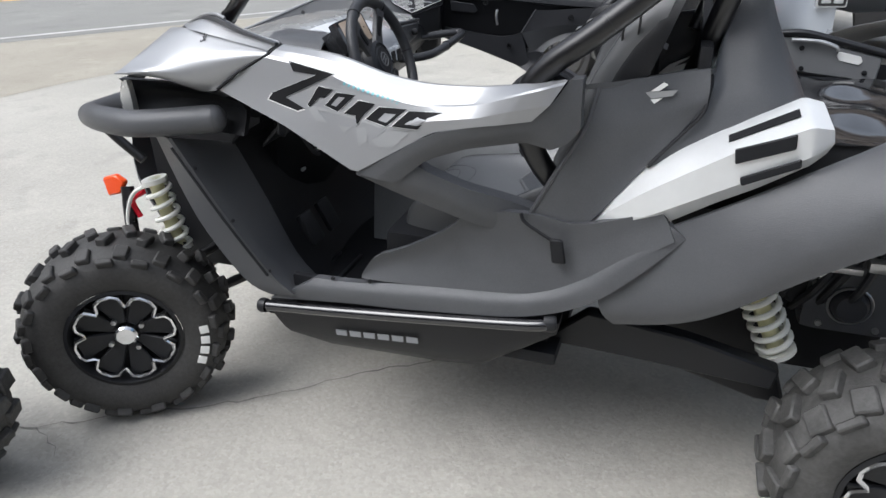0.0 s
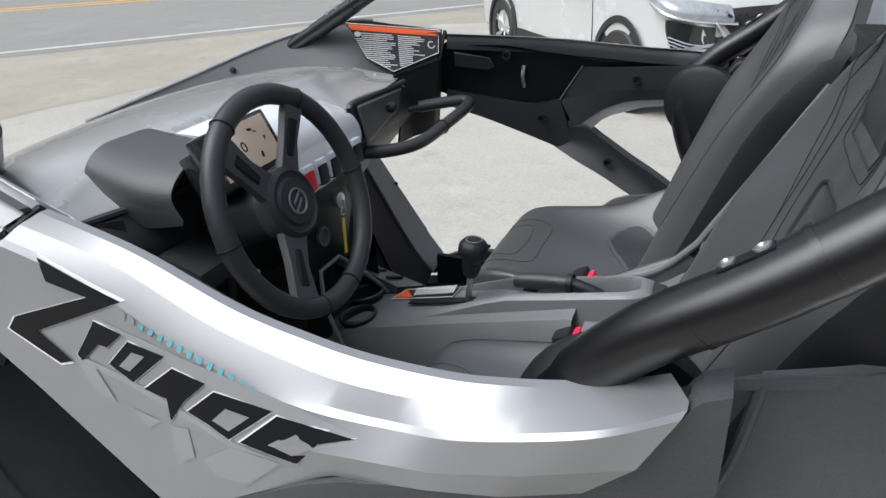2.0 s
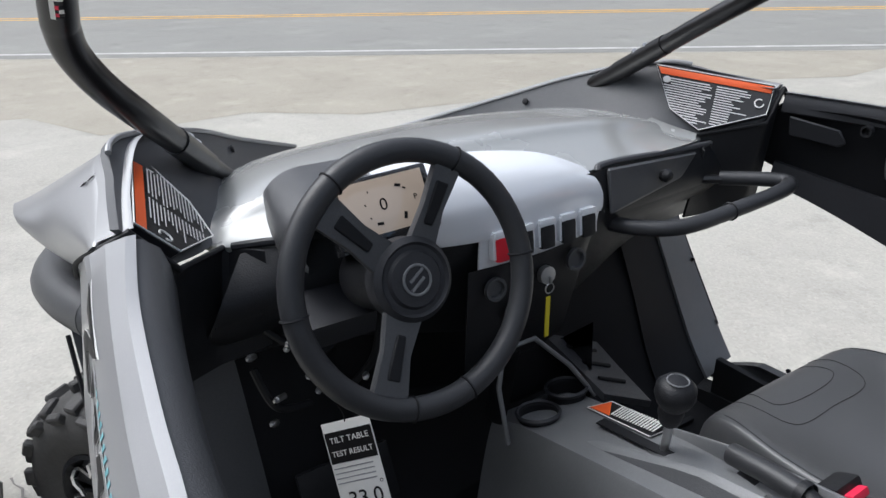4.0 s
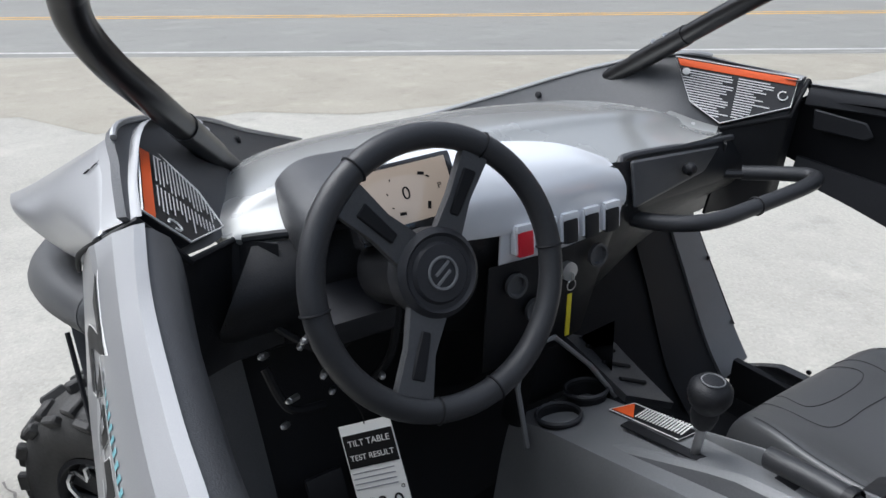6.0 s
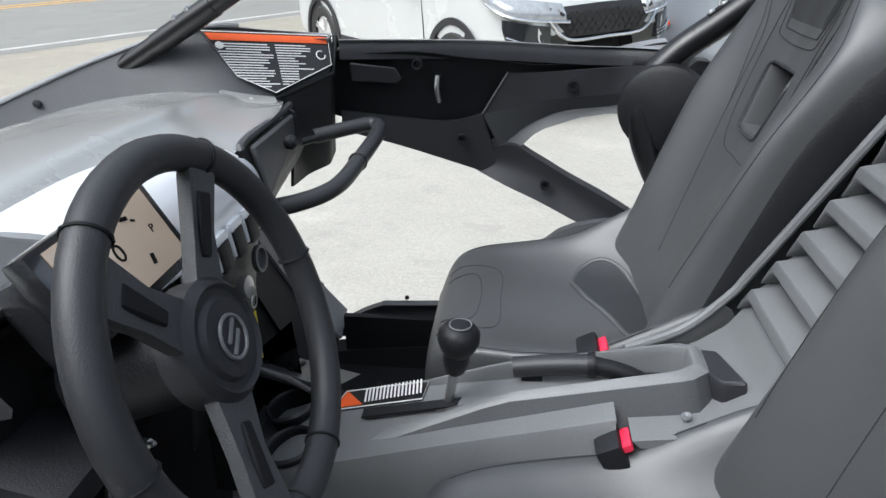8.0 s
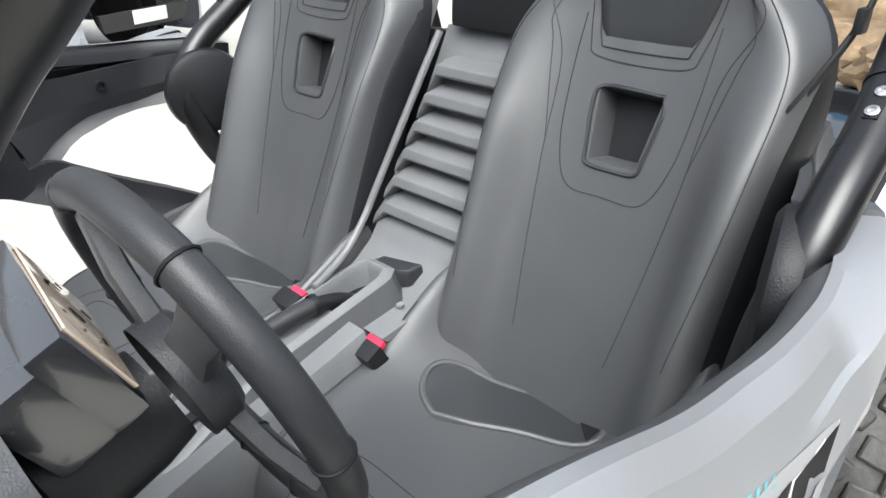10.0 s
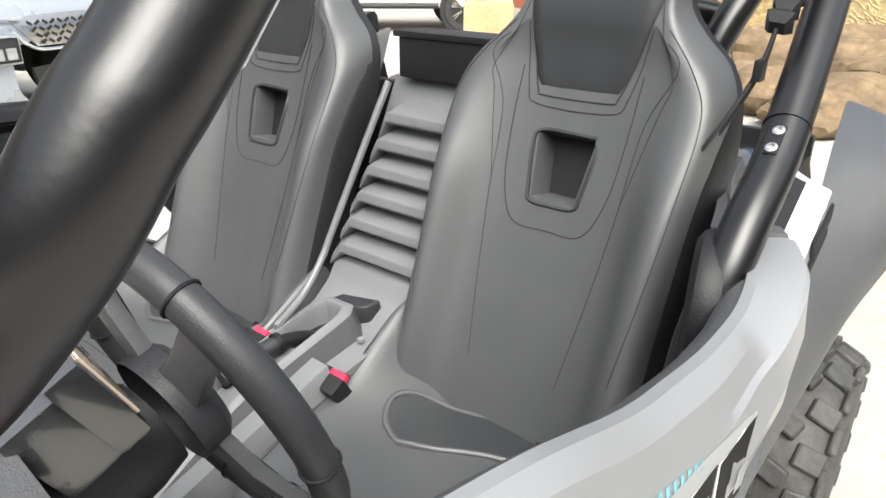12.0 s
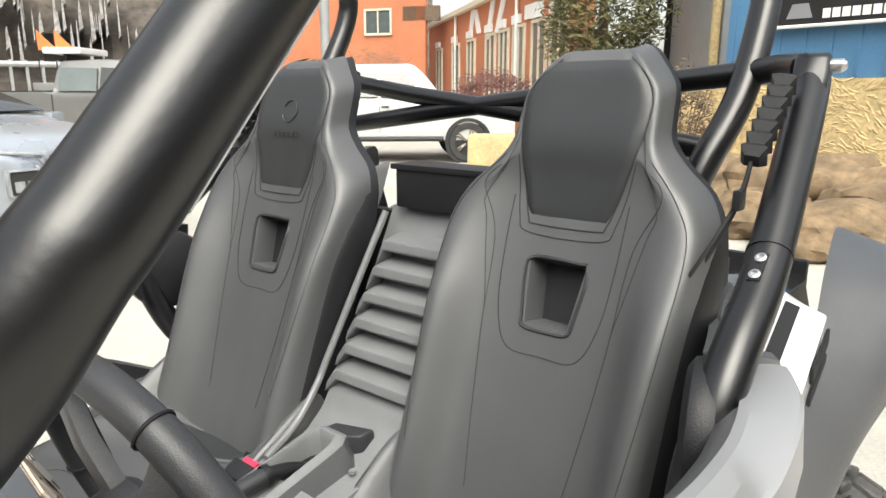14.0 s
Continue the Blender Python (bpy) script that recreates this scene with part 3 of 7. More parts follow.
    part("headlight", loft([cr(c((-.93, .60, 1.23), (-.925, .69, 1.235), (-.87, .735, 1.238)), 8), cr(c((-.98, .58, 1.18), (-.95, .69, 1.175), (-.885, .715, 1.18)), 8), cr(c((-.985, .58, 1.13), (-.955, .68, 1.125), (-.90, .70, 1.13)), 8)], 8, (0, -s * .02, 0)), HOOD, V, "clear grey headlamp lens")
    # front arm
    a1 = c((-.853, .69, 1.075), (-.746, .70, .823), (-.605, .71, .644), (-.515, .71, .602))
    f = .05 if s > 0 else 0
    a2 = c((-.755 - f, .745, 1.084), (-.62 - f, .745, .87), (-.50 - f, .742, .70), (-.43 - f, .73, .625))
    a3 = c((-.72, .50, 1.0), (-.63, .50, .825), (-.545, .50, .645), (-.465, .50, .555))
    arm = part("front_panel", loft([cr(a1, 16), cr(a2, 16)], 8, (0, -s * .012, 0), smooth=False), PLASTIC, V, "charcoal plastic panel slanting down behind the front wheel", 25)
    # passenger cheek goes near-black: footwell shade put into the colour
    part("inner_cheek", loft([cr(a2, 16), cr(a3, 16)], 8, (-.006, 0, .004), smooth=False), PLASTIC if s < 0 else VOID, arm, "footwell inner cheek, painted near-black for shade on the passenger side")
    # passenger rim takes the paler plastic to look lit
    part("cheek_rim", loft([cr(a2, 16), [p.lerp(q, .2 if s < 0 else .42) for p, q in zip(cr(a2, 16), cr(a3, 16))]], 4, (.008, 0, .004)), PLASTIC if s < 0 else CONSOLE, arm, "footwell opening rim, painted paler for light on the passenger side")
    part("panel_seam", tube(c((-.745 - f, .752, 1.06), (-.615 - f, .752, .865), (-.49 - f, .748, .69)), .004, 6), VOID, arm)
    for q in ((-.69 - f, .735, 1.0), (-.59 - f, .735, .85), (-.49 - f, .735, .70), (-.30, .70, .69), (-.18, .70, .70)):
        part("bolt", revolve([(0.006, 0), (0.006, .005), (0, .006)], (q[0], s * q[1], q[2]), (0, s, 0), 8), DARK, arm)
    # sill, step tube, lower skirt
    s1 = c((-.36, .70, .68), (-.214, .70, .687), (-.1, .69, .70), (.1, .69, .715), (.273, .685, .735), (.40, .68, .795), (.51, .672, .885), (.60, .660, .965))
    s2 = c((-.42, .718, .645), (-.23, .716, .662), (-.1, .712, .674), (.1, .710, .692), (.28, .706, .712), (.42, .70, .77), (.54, .684, .875), (.62, .668, .955))
    s3 = c((-.52, .71, .59), (-.25, .715, .622), (-.1, .715, .632), (.1, .715, .652), (.28, .71, .675), (.43, .705, .735), (.55, .692, .835), (.645, .668, .935))
    part("sill", loft([cr(s1, 24), cr(s2, 24), cr(s3, 24)], 9, (0, -s * .025, 0)), PLASTIC, V, "charcoal plastic sill with a soft rolled edge")
    step = part("step_tube", tube(c((-.545, .715, .562), (-.3, .722, .590), (0, .722, .622), (.29, .718, .655), (.345, .70, .662)), .017, 14, 20), GLOSS, V, "glossy black side step tube")
    part("end_cap", revolve([(.024, -.02), (.026, 0), (.022, .012), (0, .014)], (.345, s * .70, .662), (1, -.2 * s, .1), 16), DARK, step)
    part("end_cap", revolve([(.022, -.015), (.024, 0), (.02, .01), (0, .012)], (-.548, s * .715, .562), (-1, 0, 0), 16), DARK, step)
    k1 = c((-.54, .695, .545), (-.43, .70, .56), (.0, .70, .605), (.135, .70, .62), (.29, .695, .64), (.36, .68, .65))
    k2 = c((-.50, .67, .455), (-.40, .665, .445), (.0, .665, .465), (.14, .665, .475), (.27, .67, .55), (.355, .67, .61))
    k3 = c((-.47, .62, .41), (-.38, .61, .385), (.0, .61, .40), (.13, .61, .415), (.25, .63, .53), (.345, .65, .60))
    sk = part("side_skirt", loft([ln(k1, 26), ln(k2, 26), ln(k3, 26)], 8, (0, -s * .06, 0)), DARK, V, "dark lower side skirt with a pale maker's mark", 30)
    for k in range(6):
        x = -.312 + .0465 * k
        part("maker_mark", prism([(x, s * .690, .478 + .04 * (x + .4) * 2.2), (x + .036, s * .690, .481 + .04 * (x + .4) * 2.2), (x + .036, s * .693, .501 + .04 * (x + .4) * 2.2), (x, s * .693, .498 + .04 * (x + .4) * 2.2)], (0, s * .003, 0)), INK_GREY, sk, "pale maker's mark drawn as plain blocks")
    # lower body flank
    l1 = c((-.21, .692, .712), (-.165, .688, .775), (-.08, .685, .812), (.034, .678, .876), (.095, .672, .925), (.2, .668, .95), (.30, .665, .95), (.40, .668, .94), (.58, .665, 1.0))
    l2 = c((-.21, .693, .708), (-.16, .680, .740), (-.08, .672, .765), (.034, .662, .80), (.095, .660, .83), (.2, .660, .85), (.30, .662, .86), (.42, .668, .88), (.60, .668, .97))
    l3 = c((-.21, .695, .702), (-.16, .695, .702), (-.08, .692, .704), (.034, .69, .71), (.095, .69, .715), (.2, .69, .724), (.30, .688, .74), (.43, .685, .80), (.62, .68, .93))
    fl = part("body_flank", loft([cr(l1, 20), cr(l2, 20), cr(l3, 20)], 10, (0, -s * .02, 0)), PLASTIC, V, "charcoal plastic flank below the seat")
    part("door_catch", prism(c((.325, .69, .905), (.358, .69, .905), (.37, .69, .84), (.335, .69, .838)), (0, s * .012, 0), .004), VOID, V, "black door catch")
    part("flank_seam", tube(c((.245, .675, .955), (.255, .678, .935), (.29, .682, .915), (.335, .69, .895)), .005, 6), VOID, fl)
    # rear quarter, drawn in towards the rear
    def cq(*pts):
        return [(x, s * (y - .070 * max(0, min((x - .33) / .25, 1)) * max(0, min((z - .95) / .2, 1))), z) for x, y, z in pts]
    q1 = cq((.405, .632, 1.271), (.47, .635, 1.283), (.558, .632, 1.299), (.645, .625, 1.314))
    q2 = cq((.385, .655, 1.18), (.46, .658, 1.19), (.56, .656, 1.215), (.648, .650, 1.255))
    q3 = cq((.336, .655, 1.088), (.42, .656, 1.10), (.52, .652, 1.13), (.632, .650, 1.200))
    q4 = cq((.255, .655, .93), (.33, .660, .905), (.42, .650, .95), (.52, .650, 1.075))
    g1 = cq((.665, .535, 1.36), (.672, .505, 1.40), (.69, .475, 1.47), (.74, .465, 1.49), (.78, .49, 1.40), (.865, .52, 1.235))
    g2 = cq((.655, .585, 1.30), (.67, .555, 1.32), (.70, .54, 1.345), (.74, .54, 1.35), (.79, .545, 1.315), (.87, .56, 1.215))
    g3 = cq((.645, .640, 1.24), (.67, .615, 1.245), (.70, .61, 1.25), (.75, .605, 1.255), (.80, .605, 1.235), (.88, .60, 1.19))
    g4 = cq((.535, .656, 1.085), (.57, .655, 1.10), (.63, .652, 1.12), (.70, .648, 1.14), (.79, .645, 1.15), (.90, .64, 1.15))
    part("rear_fin", loft([cr(g1, 20), cr(g2, 20), cr(g3, 20), cr(g4, 20)], 18, (0, -s * .02, 0)), PLASTIC, V, "charcoal rear fin rising behind the seat")
    part("quarter_seam", tube(cq((.650, .606, 1.295), (.648, .640, 1.250), (.640, .656, 1.215), (.60, .662, 1.165), (.535, .660, 1.09)), .0045, 6, 24), VOID, V, "black seam of the rear quarter")
    part("corner_fillet", tube(cq((.405, .632, 1.271), (.385, .655, 1.18), (.336, .655, 1.088), (.255, .655, .93)), .006, 8, 24), PLASTIC, V, "rounded charcoal corner")
    part("quarter_inside", loft([ln(cq((.405, .63, 1.268), (.385, .65, 1.18), (.336, .65, 1.088), (.258, .65, .93)), 10), ln(c((.44, .590, 1.268), (.42, .590, 1.18), (.37, .590, 1.088), (.29, .590, .93)), 10)], 4, (.006, 0, 0)), VOID, V, "black inner return of the quarter panel")
    part("rear_quarter", loft([cr(q1, 20), cr(q2, 20), cr(q3, 20), cr(q4, 20)], 22, (0, -s * .02, 0)), PLASTIC, V, "charcoal plastic rear quarter panel")
    part("shoulder_ledge", loft([cr(cq((.375, .637, 1.277), (.46, .637, 1.285), (.56, .625, 1.300), (.65, .62, 1.312)), 10), cr(c((.40, .605, 1.276), (.48, .585, 1.282), (.56, .55, 1.296), (.66, .50, 1.305)), 10)], 6, (0, 0, -.012)), PLASTIC, V, "charcoal ledge beside the seat shoulder")
    part("pocket_wall", loft([cr(cq((.652, .60, 1.312), (.662, .535, 1.36), (.670, .505, 1.40)), 8), cr(cq((.68, .42, 1.30), (.70, .40, 1.38), (.72, .39, 1.46)), 8)], 6, (0, -s * .012, 0)), CONSOLE, V, "grey pocket wall round the roll cage foot")
    em = part("emblem", prism([(.496, s * .588, 1.240), (.570, s * .588, 1.254), (.580, s * .588, 1.268), (.502, s * .588, 1.258)], (0, s * .004, 0)), INK_PALE, V, "pale emblem drawn as plain shapes")
    for q in (((.522, 1.262), (.548, 1.284), (.558, 1.279), (.540, 1.264)), ((.522, 1.243), (.508, 1.222), (.520, 1.224), (.548, 1.247))):
        part("emblem_wing", prism([(x, s * .589, z) for x, z in q], (0, s * .004, 0)), PAPER, em)
    # air scoop
    def cs(*pts):
        return [(x, s * (y - .03), z) for x, y, z in pts]
    t1 = cs((.411, .63, .935), (.46, .615, 1.03), (.522, .605, 1.099), (.593, .60, 1.134), (.718, .60, 1.19), (.846, .60, 1.262), (.885, .61, 1.255))
    t2 = cs((.418, .665, .935), (.465, .690, .985), (.54, .70, 1.045), (.62, .705, 1.098), (.72, .705, 1.160), (.86, .700, 1.225), (.905, .67, 1.215))
    t3 = cs((.425, .667, .928), (.485, .692, .950), (.57, .703, .995), (.66, .705, 1.045), (.76, .70, 1.098), (.87, .695, 1.160), (.912, .665, 1.185))
    t4 = cs((.432, .645, .922), (.49, .665, .900), (.60, .668, .962), (.70, .668, 1.025), (.78, .668, 1.070), (.875, .665, 1.132), (.905, .645, 1.155))
    sc = part("air_scoop", loft([ln(t1, 30), ln(t2, 30), ln(t3, 30), ln(t4, 30)], 13, (0, -s * .015, 0), smooth=False), SCOOP, V, "pale silver air scoop with three dark slots", 35)
    for (x0, z0), (x1, z1), h, y in (((.715, 1.168), (.832, 1.212), .034, .6765), ((.735, 1.104), (.850, 1.158), .020, .6735)):
        part("scoop_slot", prism([(x0, s * y, z0), (x1, s * y, z1), (x1 + .003, s * y, z1 - h), (x0 + .006, s * y, z0 - h)], (0, s * .006, 0), .003), VOID, sc, "dark slot")
    for f0, f1, x0, x1 in ((.30, .55, .70, .845),):
        strip = []
        for f in (f0, f1):
            row = [p.lerp(q, f) + Vector((0, s * .002, .004)) for p, q in zip(ln(t1, 60), ln(t2, 60))]
            strip.append([p for p in row if x0 < p.x < x1][:22])
        n = min(len(r) for r in strip)
        part("scoop_slot", thicken(grid([r[:n] for r in strip]), (0, 0, -.002)), VOID, sc, "dark slot in the scoop's upper face")
    # rear fender
    r1 = c((.44, .650, .855), (.60, .655, .950), (.78, .655, 1.055), (.95, .65, 1.16), (1.12, .63, 1.25), (1.38, .60, 1.30), (1.58, .58, 1.25))
    r2 = c((.46, .685, .725), (.68, .70, .80), (.90, .74, .99), (1.06, .77, 1.14), (1.2, .78, 1.23), (1.4, .78, 1.24), (1.6, .76, 1.18))
    r3 = c((.50, .67, .67), (.70, .69, .732), (.93, .735, .92), (1.09, .79, 1.06), (1.22, .82, 1.18), (1.42, .82, 1.20), (1.62, .80, 1.12))
    part("rear_fender", loft([cr(r1, 30), cr(r2, 30), cr(r3, 30)], 12, (0, -s * .015, 0)), PLASTIC, V, "charcoal plastic rear fender flaring over the wheel")
    # suspension
    part("trailing_arm", prism(c((.36, .45, .50), (.44, .45, .515), (.95, .47, .455), (.98, .47, .37), (.90, .47, .37)), (0, -s * .06, 0), .008), DARK, V, "black rear trailing arm")
    part("under_rail", prism(c((.296, .55, .500), (.35, .55, .555), (.42, .55, .617), (.70, .55, .585), (.933, .55, .530), (.923, .55, .468), (.60, .55, .488)), (0, -s * .05, 0), .006), DARK, V, "black rail under the rear body")
    shock((.835, s * .46, .74), (.935, s * .45, .53), .046)
    shock((-1.075, s * .50, .845), (-1.03, s * .49, .58), .040)
    part("lower_arm", tube(c((-.95, .25, .36), (-1.12, .55, .33)), .02, 10, smooth=False), TUBE, V, "black lower suspension arm")
    part("upper_arm", tube(c((-1.0, .25, .52), (-1.12, .55, .46)), .018, 10, smooth=False), TUBE, V, "black upper suspension arm")
    part("link_rod", tube(c((.62, .44, .70), (.63, .44, .50)), .006, 8, smooth=False), CHROME, V, "bright sway bar link")
    part("side_marker", prism([(-1.315, s * .47, .815), (-1.255, s * .47, .835), (-1.215, s * .47, .812), (-1.245, s * .47, .765), (-1.305, s * .47, .748)], (0, s * .025, 0), .006), ORANGE, V, "orange side marker")
    part("hose", tube(c((-1.13, .5, .79), (-1.17, .52, .76), (-1.15, .52, .70)), .010, 8), RED, V, "red brake hose")
    part("hose", tube(c((-1.09, .5, .82), (-1.15, .53, .79), (-1.18, .55, .70), (-1.16, .56, .60)), .007, 8), SPRING, V, "pale brake hose")
    part("upright", tube(c((-1.20, .50, .80), (-1.18, .54, .66), (-1.17, .55, .50)), .022, 10), TUBE, V, "black front upright")
    wheel(-1.158, s * .67, s, .245, True)
    wheel(1.262, s * .635, s, .28, False)


side(-1)
side(1)
other = thing("off_road_wheel", "black knobbly front wheel of another off-road buggy parked alongside", "wheel")
wheel(-1.57, -1.185, -1, .245, False, other)


def decal(pts, s, mat, name="decal", label="", off=0.0022):
    """A flat graphic laid on the door skin."""
    from mathutils.bvhtree import BVHTree
    tree = BVHTree.FromPolygons(*bvh[s])
    out = []
    for i, p in enumerate(pts):
        q = pts[(i + 1) % len(pts)]
        n = max(1, int(math.hypot(q[0] - p[0], q[1] - p[1]) / 0.02))
        for k in range(n):
            x, z = p[0] + (q[0] - p[0]) * k / n, p[1] + (q[1] - p[1]) * k / n
            x, z = x + .005, z + .008
            hit = tree.ray_cast(Vector((x, s * 2, z)), Vector((0, -s, 0)))
            y = hit[0].y if hit[0] else s * .78
            out.append(Vector((x, y + s * off, z)))
    if mat is INK:
        mid = [sum(p[k] for p in pts) / len(pts) for k in (0, 1)]
        wide = [tuple(m + (v - m) * 1.055 for m, v in zip(mid, p)) for p in pts]
        decal(wide, s, PAPER, "mark_edge", "white edge of the door mark", off * .55)
    return part(name, prism(out, (0, s * .0003, 0)), mat, V, label)


for s in (-1, 1):
    # pale facets, the zigzag mark, five slanted blocks and a thin teal row
    decal([(-0.164, 1.158), (-0.138, 1.162), (-0.131, 1.132), (-0.157, 1.113)], s, INK_PALE, "door_graphic", "pale facet graphic on the door", 0.001)
    decal([(-0.218, 1.160), (-0.178, 1.159), (-0.198, 1.144)], s, INK_PALE, "door_graphic", "pale facet graphic on the door", 0.001)
    decal([(-0.121, 1.132), (-0.078, 1.162), (-0.019, 1.162), (-0.060, 1.122), (-0.101, 1.119)], s, INK_PALE, "door_graphic", "pale facet graphic on the door", 0.001)
    decal([(-0.307, 1.195), (-0.284, 1.197), (-0.247, 1.162), (-0.282, 1.166)], s, INK_PALE, "door_graphic", "pale facet graphic on the door", 0.001)
    decal([(-0.280, 1.253), (-0.269, 1.253), (0.068, 1.215), (0.049, 1.208), (-0.109, 1.215), (-0.231, 1.243)], s, INK_PALE, "door_graphic", "pale outline of the door mark", 0.0011)
    decal([(-0.316, 1.195), (-0.291, 1.200), (-0.227, 1.195), (-0.087, 1.169), (-0.008, 1.165), (-0.078, 1.162), (-0.233, 1.188)], s, INK_PALE, "door_graphic", "pale outline of the door mark", 0.0011)
    decal([(-0.363, 1.304), (-0.348, 1.280), (-0.282, 1.275), (-0.412, 1.224), (-0.424, 1.207), (-0.335, 1.185), (-0.315, 1.192), (-0.372, 1.215), (-0.231, 1.280)], s, INK, "door_mark", "black angular mark on the door", 0.0018)
    decal([(-0.275, 1.249), (-0.231, 1.244), (-0.256, 1.223), (-0.271, 1.223), (-0.298, 1.197), (-0.307, 1.202)], s, INK, "door_mark", "black slanted block of the door mark", 0.0018)
    decal([(-0.223, 1.238), (-0.169, 1.235), (-0.217, 1.193), (-0.255, 1.204)], s, INK, "door_mark", "black slanted block of the door mark", 0.0018)
    decal([(-0.216, 1.228), (-0.197, 1.228), (-0.221, 1.205), (-0.237, 1.207)], s, SILVER, "door_mark", "silver slit of the door mark", 0.0030)
    decal([(-0.159, 1.224), (-0.114, 1.219), (-0.143, 1.192), (-0.162, 1.165), (-0.168, 1.188), (-0.201, 1.190)], s, INK, "door_mark", "black slanted block of the door mark", 0.0018)
    decal([(-0.103, 1.213), (-0.029, 1.213), (-0.081, 1.170), (-0.139, 1.182)], s, INK, "door_mark", "black slanted block of the door mark", 0.0018)
    decal([(-0.087, 1.200), (-0.056, 1.200), (-0.081, 1.179), (-0.104, 1.183)], s, SILVER, "door_mark", "silver slit of the door mark", 0.0030)
    decal([(-0.023, 1.210), (0.064, 1.213), (0.027, 1.199), (0.003, 1.170), (-0.066, 1.172)], s, INK, "door_mark", "black slanted block of the door mark", 0.0018)
    decal([(-0.019, 1.182), (0.002, 1.193), (0.022, 1.194), (-0.000, 1.180)], s, SILVER, "door_mark", "silver slit of the door mark", 0.0030)
    for k in range(14):
        a, z = -.232 + .0132 * k, 1.270 - .0030 * k
        decal([(a + .004, z), (a + .010, z - .001), (a + .007, z - .008), (a + .001, z - .007)], s, INK_GREY if k < 2 else TEAL, "door_mark_small", "small teal block of the door mark", .0012)


# ---- front: bumper, hood, dash ----
half = [(-.62, .70, 1.14), (-.73, .735, 1.132), (-.86, .748, 1.12), (-1.0, .71, 1.11), (-1.13, .63, 1.09), (-1.22, .54, 1.07), (-1.31, .30, 1.045)]
bump = part("bumper_bar", tube([(x, -y, z) for x, y, z in half] + [(-1.325, 0, 1.04)] + half[::-1], .039, 18, 80), PLASTIC, V, "thick charcoal bumper bar round the nose")
for s in (-1, 1):
    part("bar_end", revolve([(.039, -.004), (.036, .010), (.026, .022), (.012, .029), (0, .031)], (-.62, s * .70, 1.14), (.95, -s * .3, .07), 18), PLASTIC, bump, "rounded bar end")
for s in (-1, 1):
    part("bumper_strut", tube([(-1.23, s * .54, 1.06), (-1.15, s * .54, .99), (-1.07, s * .53, .92)], .016, 10), TUBE, bump)
ys = (-.54, -.42, -.22, 0, .22, .42, .54)


def hood_row(x, edge, mid, top, k=1.0):
    return [(x, y * k, z) for y, z in zip(ys, (edge, mid, top - .006, top, top - .006, mid, edge))]


rear_edge = [(-.535, -.50, 1.236), (-.505, -.42, 1.246), (-.462, -.22, 1.254), (-.455, 0, 1.257), (-.460, .22, 1.262), (-.478, .42, 1.258), (-.505, .52, 1.252)]
hood = part("hood", loft([cr(rear_edge, 31)] + [cr(hood_row(*r), 31) for r in ((-.565, 1.243, 1.272, 1.298), (-.62, 1.255, 1.292, 1.318), (-.78, 1.245, 1.288, 1.312, .93), (-.95, 1.195, 1.24, 1.262, .82),
                                                        (-1.12, 1.12, 1.165, 1.188, .66), (-1.28, 1.05, 1.085, 1.10, .48), (-1.36, .98, .99, 1.0, .44))], 40, (-.004, 0, -.012)), HOOD, V, "glossy grey-silver hood sweeping into the dash", 50)
part("nose_panel", loft([cr([(-1.36, -.24, .99), (-1.38, 0, 1.0), (-1.36, .24, .99)], 9), cr([(-1.30, -.34, .78), (-1.33, 0, .78), (-1.30, .34, .78)], 9), cr([(-1.15, -.34, .50), (-1.18, 0, .50), (-1.15, .34, .50)], 9)], 9, (-.004, 0, -.02)), PLASTIC, V, "charcoal nose panel")
part("inner_nose", box((-.98, 0, .72), (.56, .60, .62), .05), VOID, V, "black engine bay behind the front wheels")
dash = part("dash", loft([cr([(-.525, -.50, 1.230), (-.492, -.40, 1.240), (-.445, -.22, 1.25), (-.44, 0, 1.252), (-.445, .16, 1.262), (-.47, .40, 1.248), (-.50, .55, 1.232)], 30),
                          cr([(-.465, -.56, 1.17), (-.455, -.40, 1.18), (-.44, -.22, 1.19), (-.425, 0, 1.195), (-.43, .16, 1.19), (-.45, .40, 1.175), (-.48, .58, 1.17)], 30),
                          cr([(-.50, -.58, 1.10), (-.50, -.40, 1.10), (-.48, -.22, 1.10), (-.445, 0, 1.10), (-.455, .16, 1.10), (-.50, .40, 1.11), (-.52, .60, 1.12)], 30),
                          cr([(-.56, -.58, 1.04), (-.56, -.40, 1.04), (-.54, -.22, 1.0), (-.47, 0, .98), (-.50, .16, .99), (-.56, .40, 1.04), (-.58, .60, 1.05)], 30)], 14, (-.004, 0, -.015)), DARK, V, "black plastic lower dash")
part("dash_edge", tube([(-.545, -.505, 1.236), (-.522, -.47, 1.242), (-.494, -.40, 1.246), (-.455, -.22, 1.256)], .007, 8, 20), INNER, dash)
part("glove_box", prism([(-.445, .175, 1.262), (-.478, .47, 1.237), (-.455, .40, 1.20), (-.428, .175, 1.175)], (.012, -.004, .004), .004), PLASTIC, dash, "charcoal glove box lid")
part("glove_knob", revolve([(.012, 0), (.014, .012), (.008, .02), (0, .022)], (-.438, .33, 1.222), (1, -.1, .2), 12), DARK, dash, "small black latch knob")
part("glove_trim", tube([(-.437, .165, 1.18), (-.45, .168, 1.245), (-.455, .18, 1.268), (-.48, .40, 1.25), (-.502, .55, 1.238)], .007, 8, 24), PLASTIC, dash)
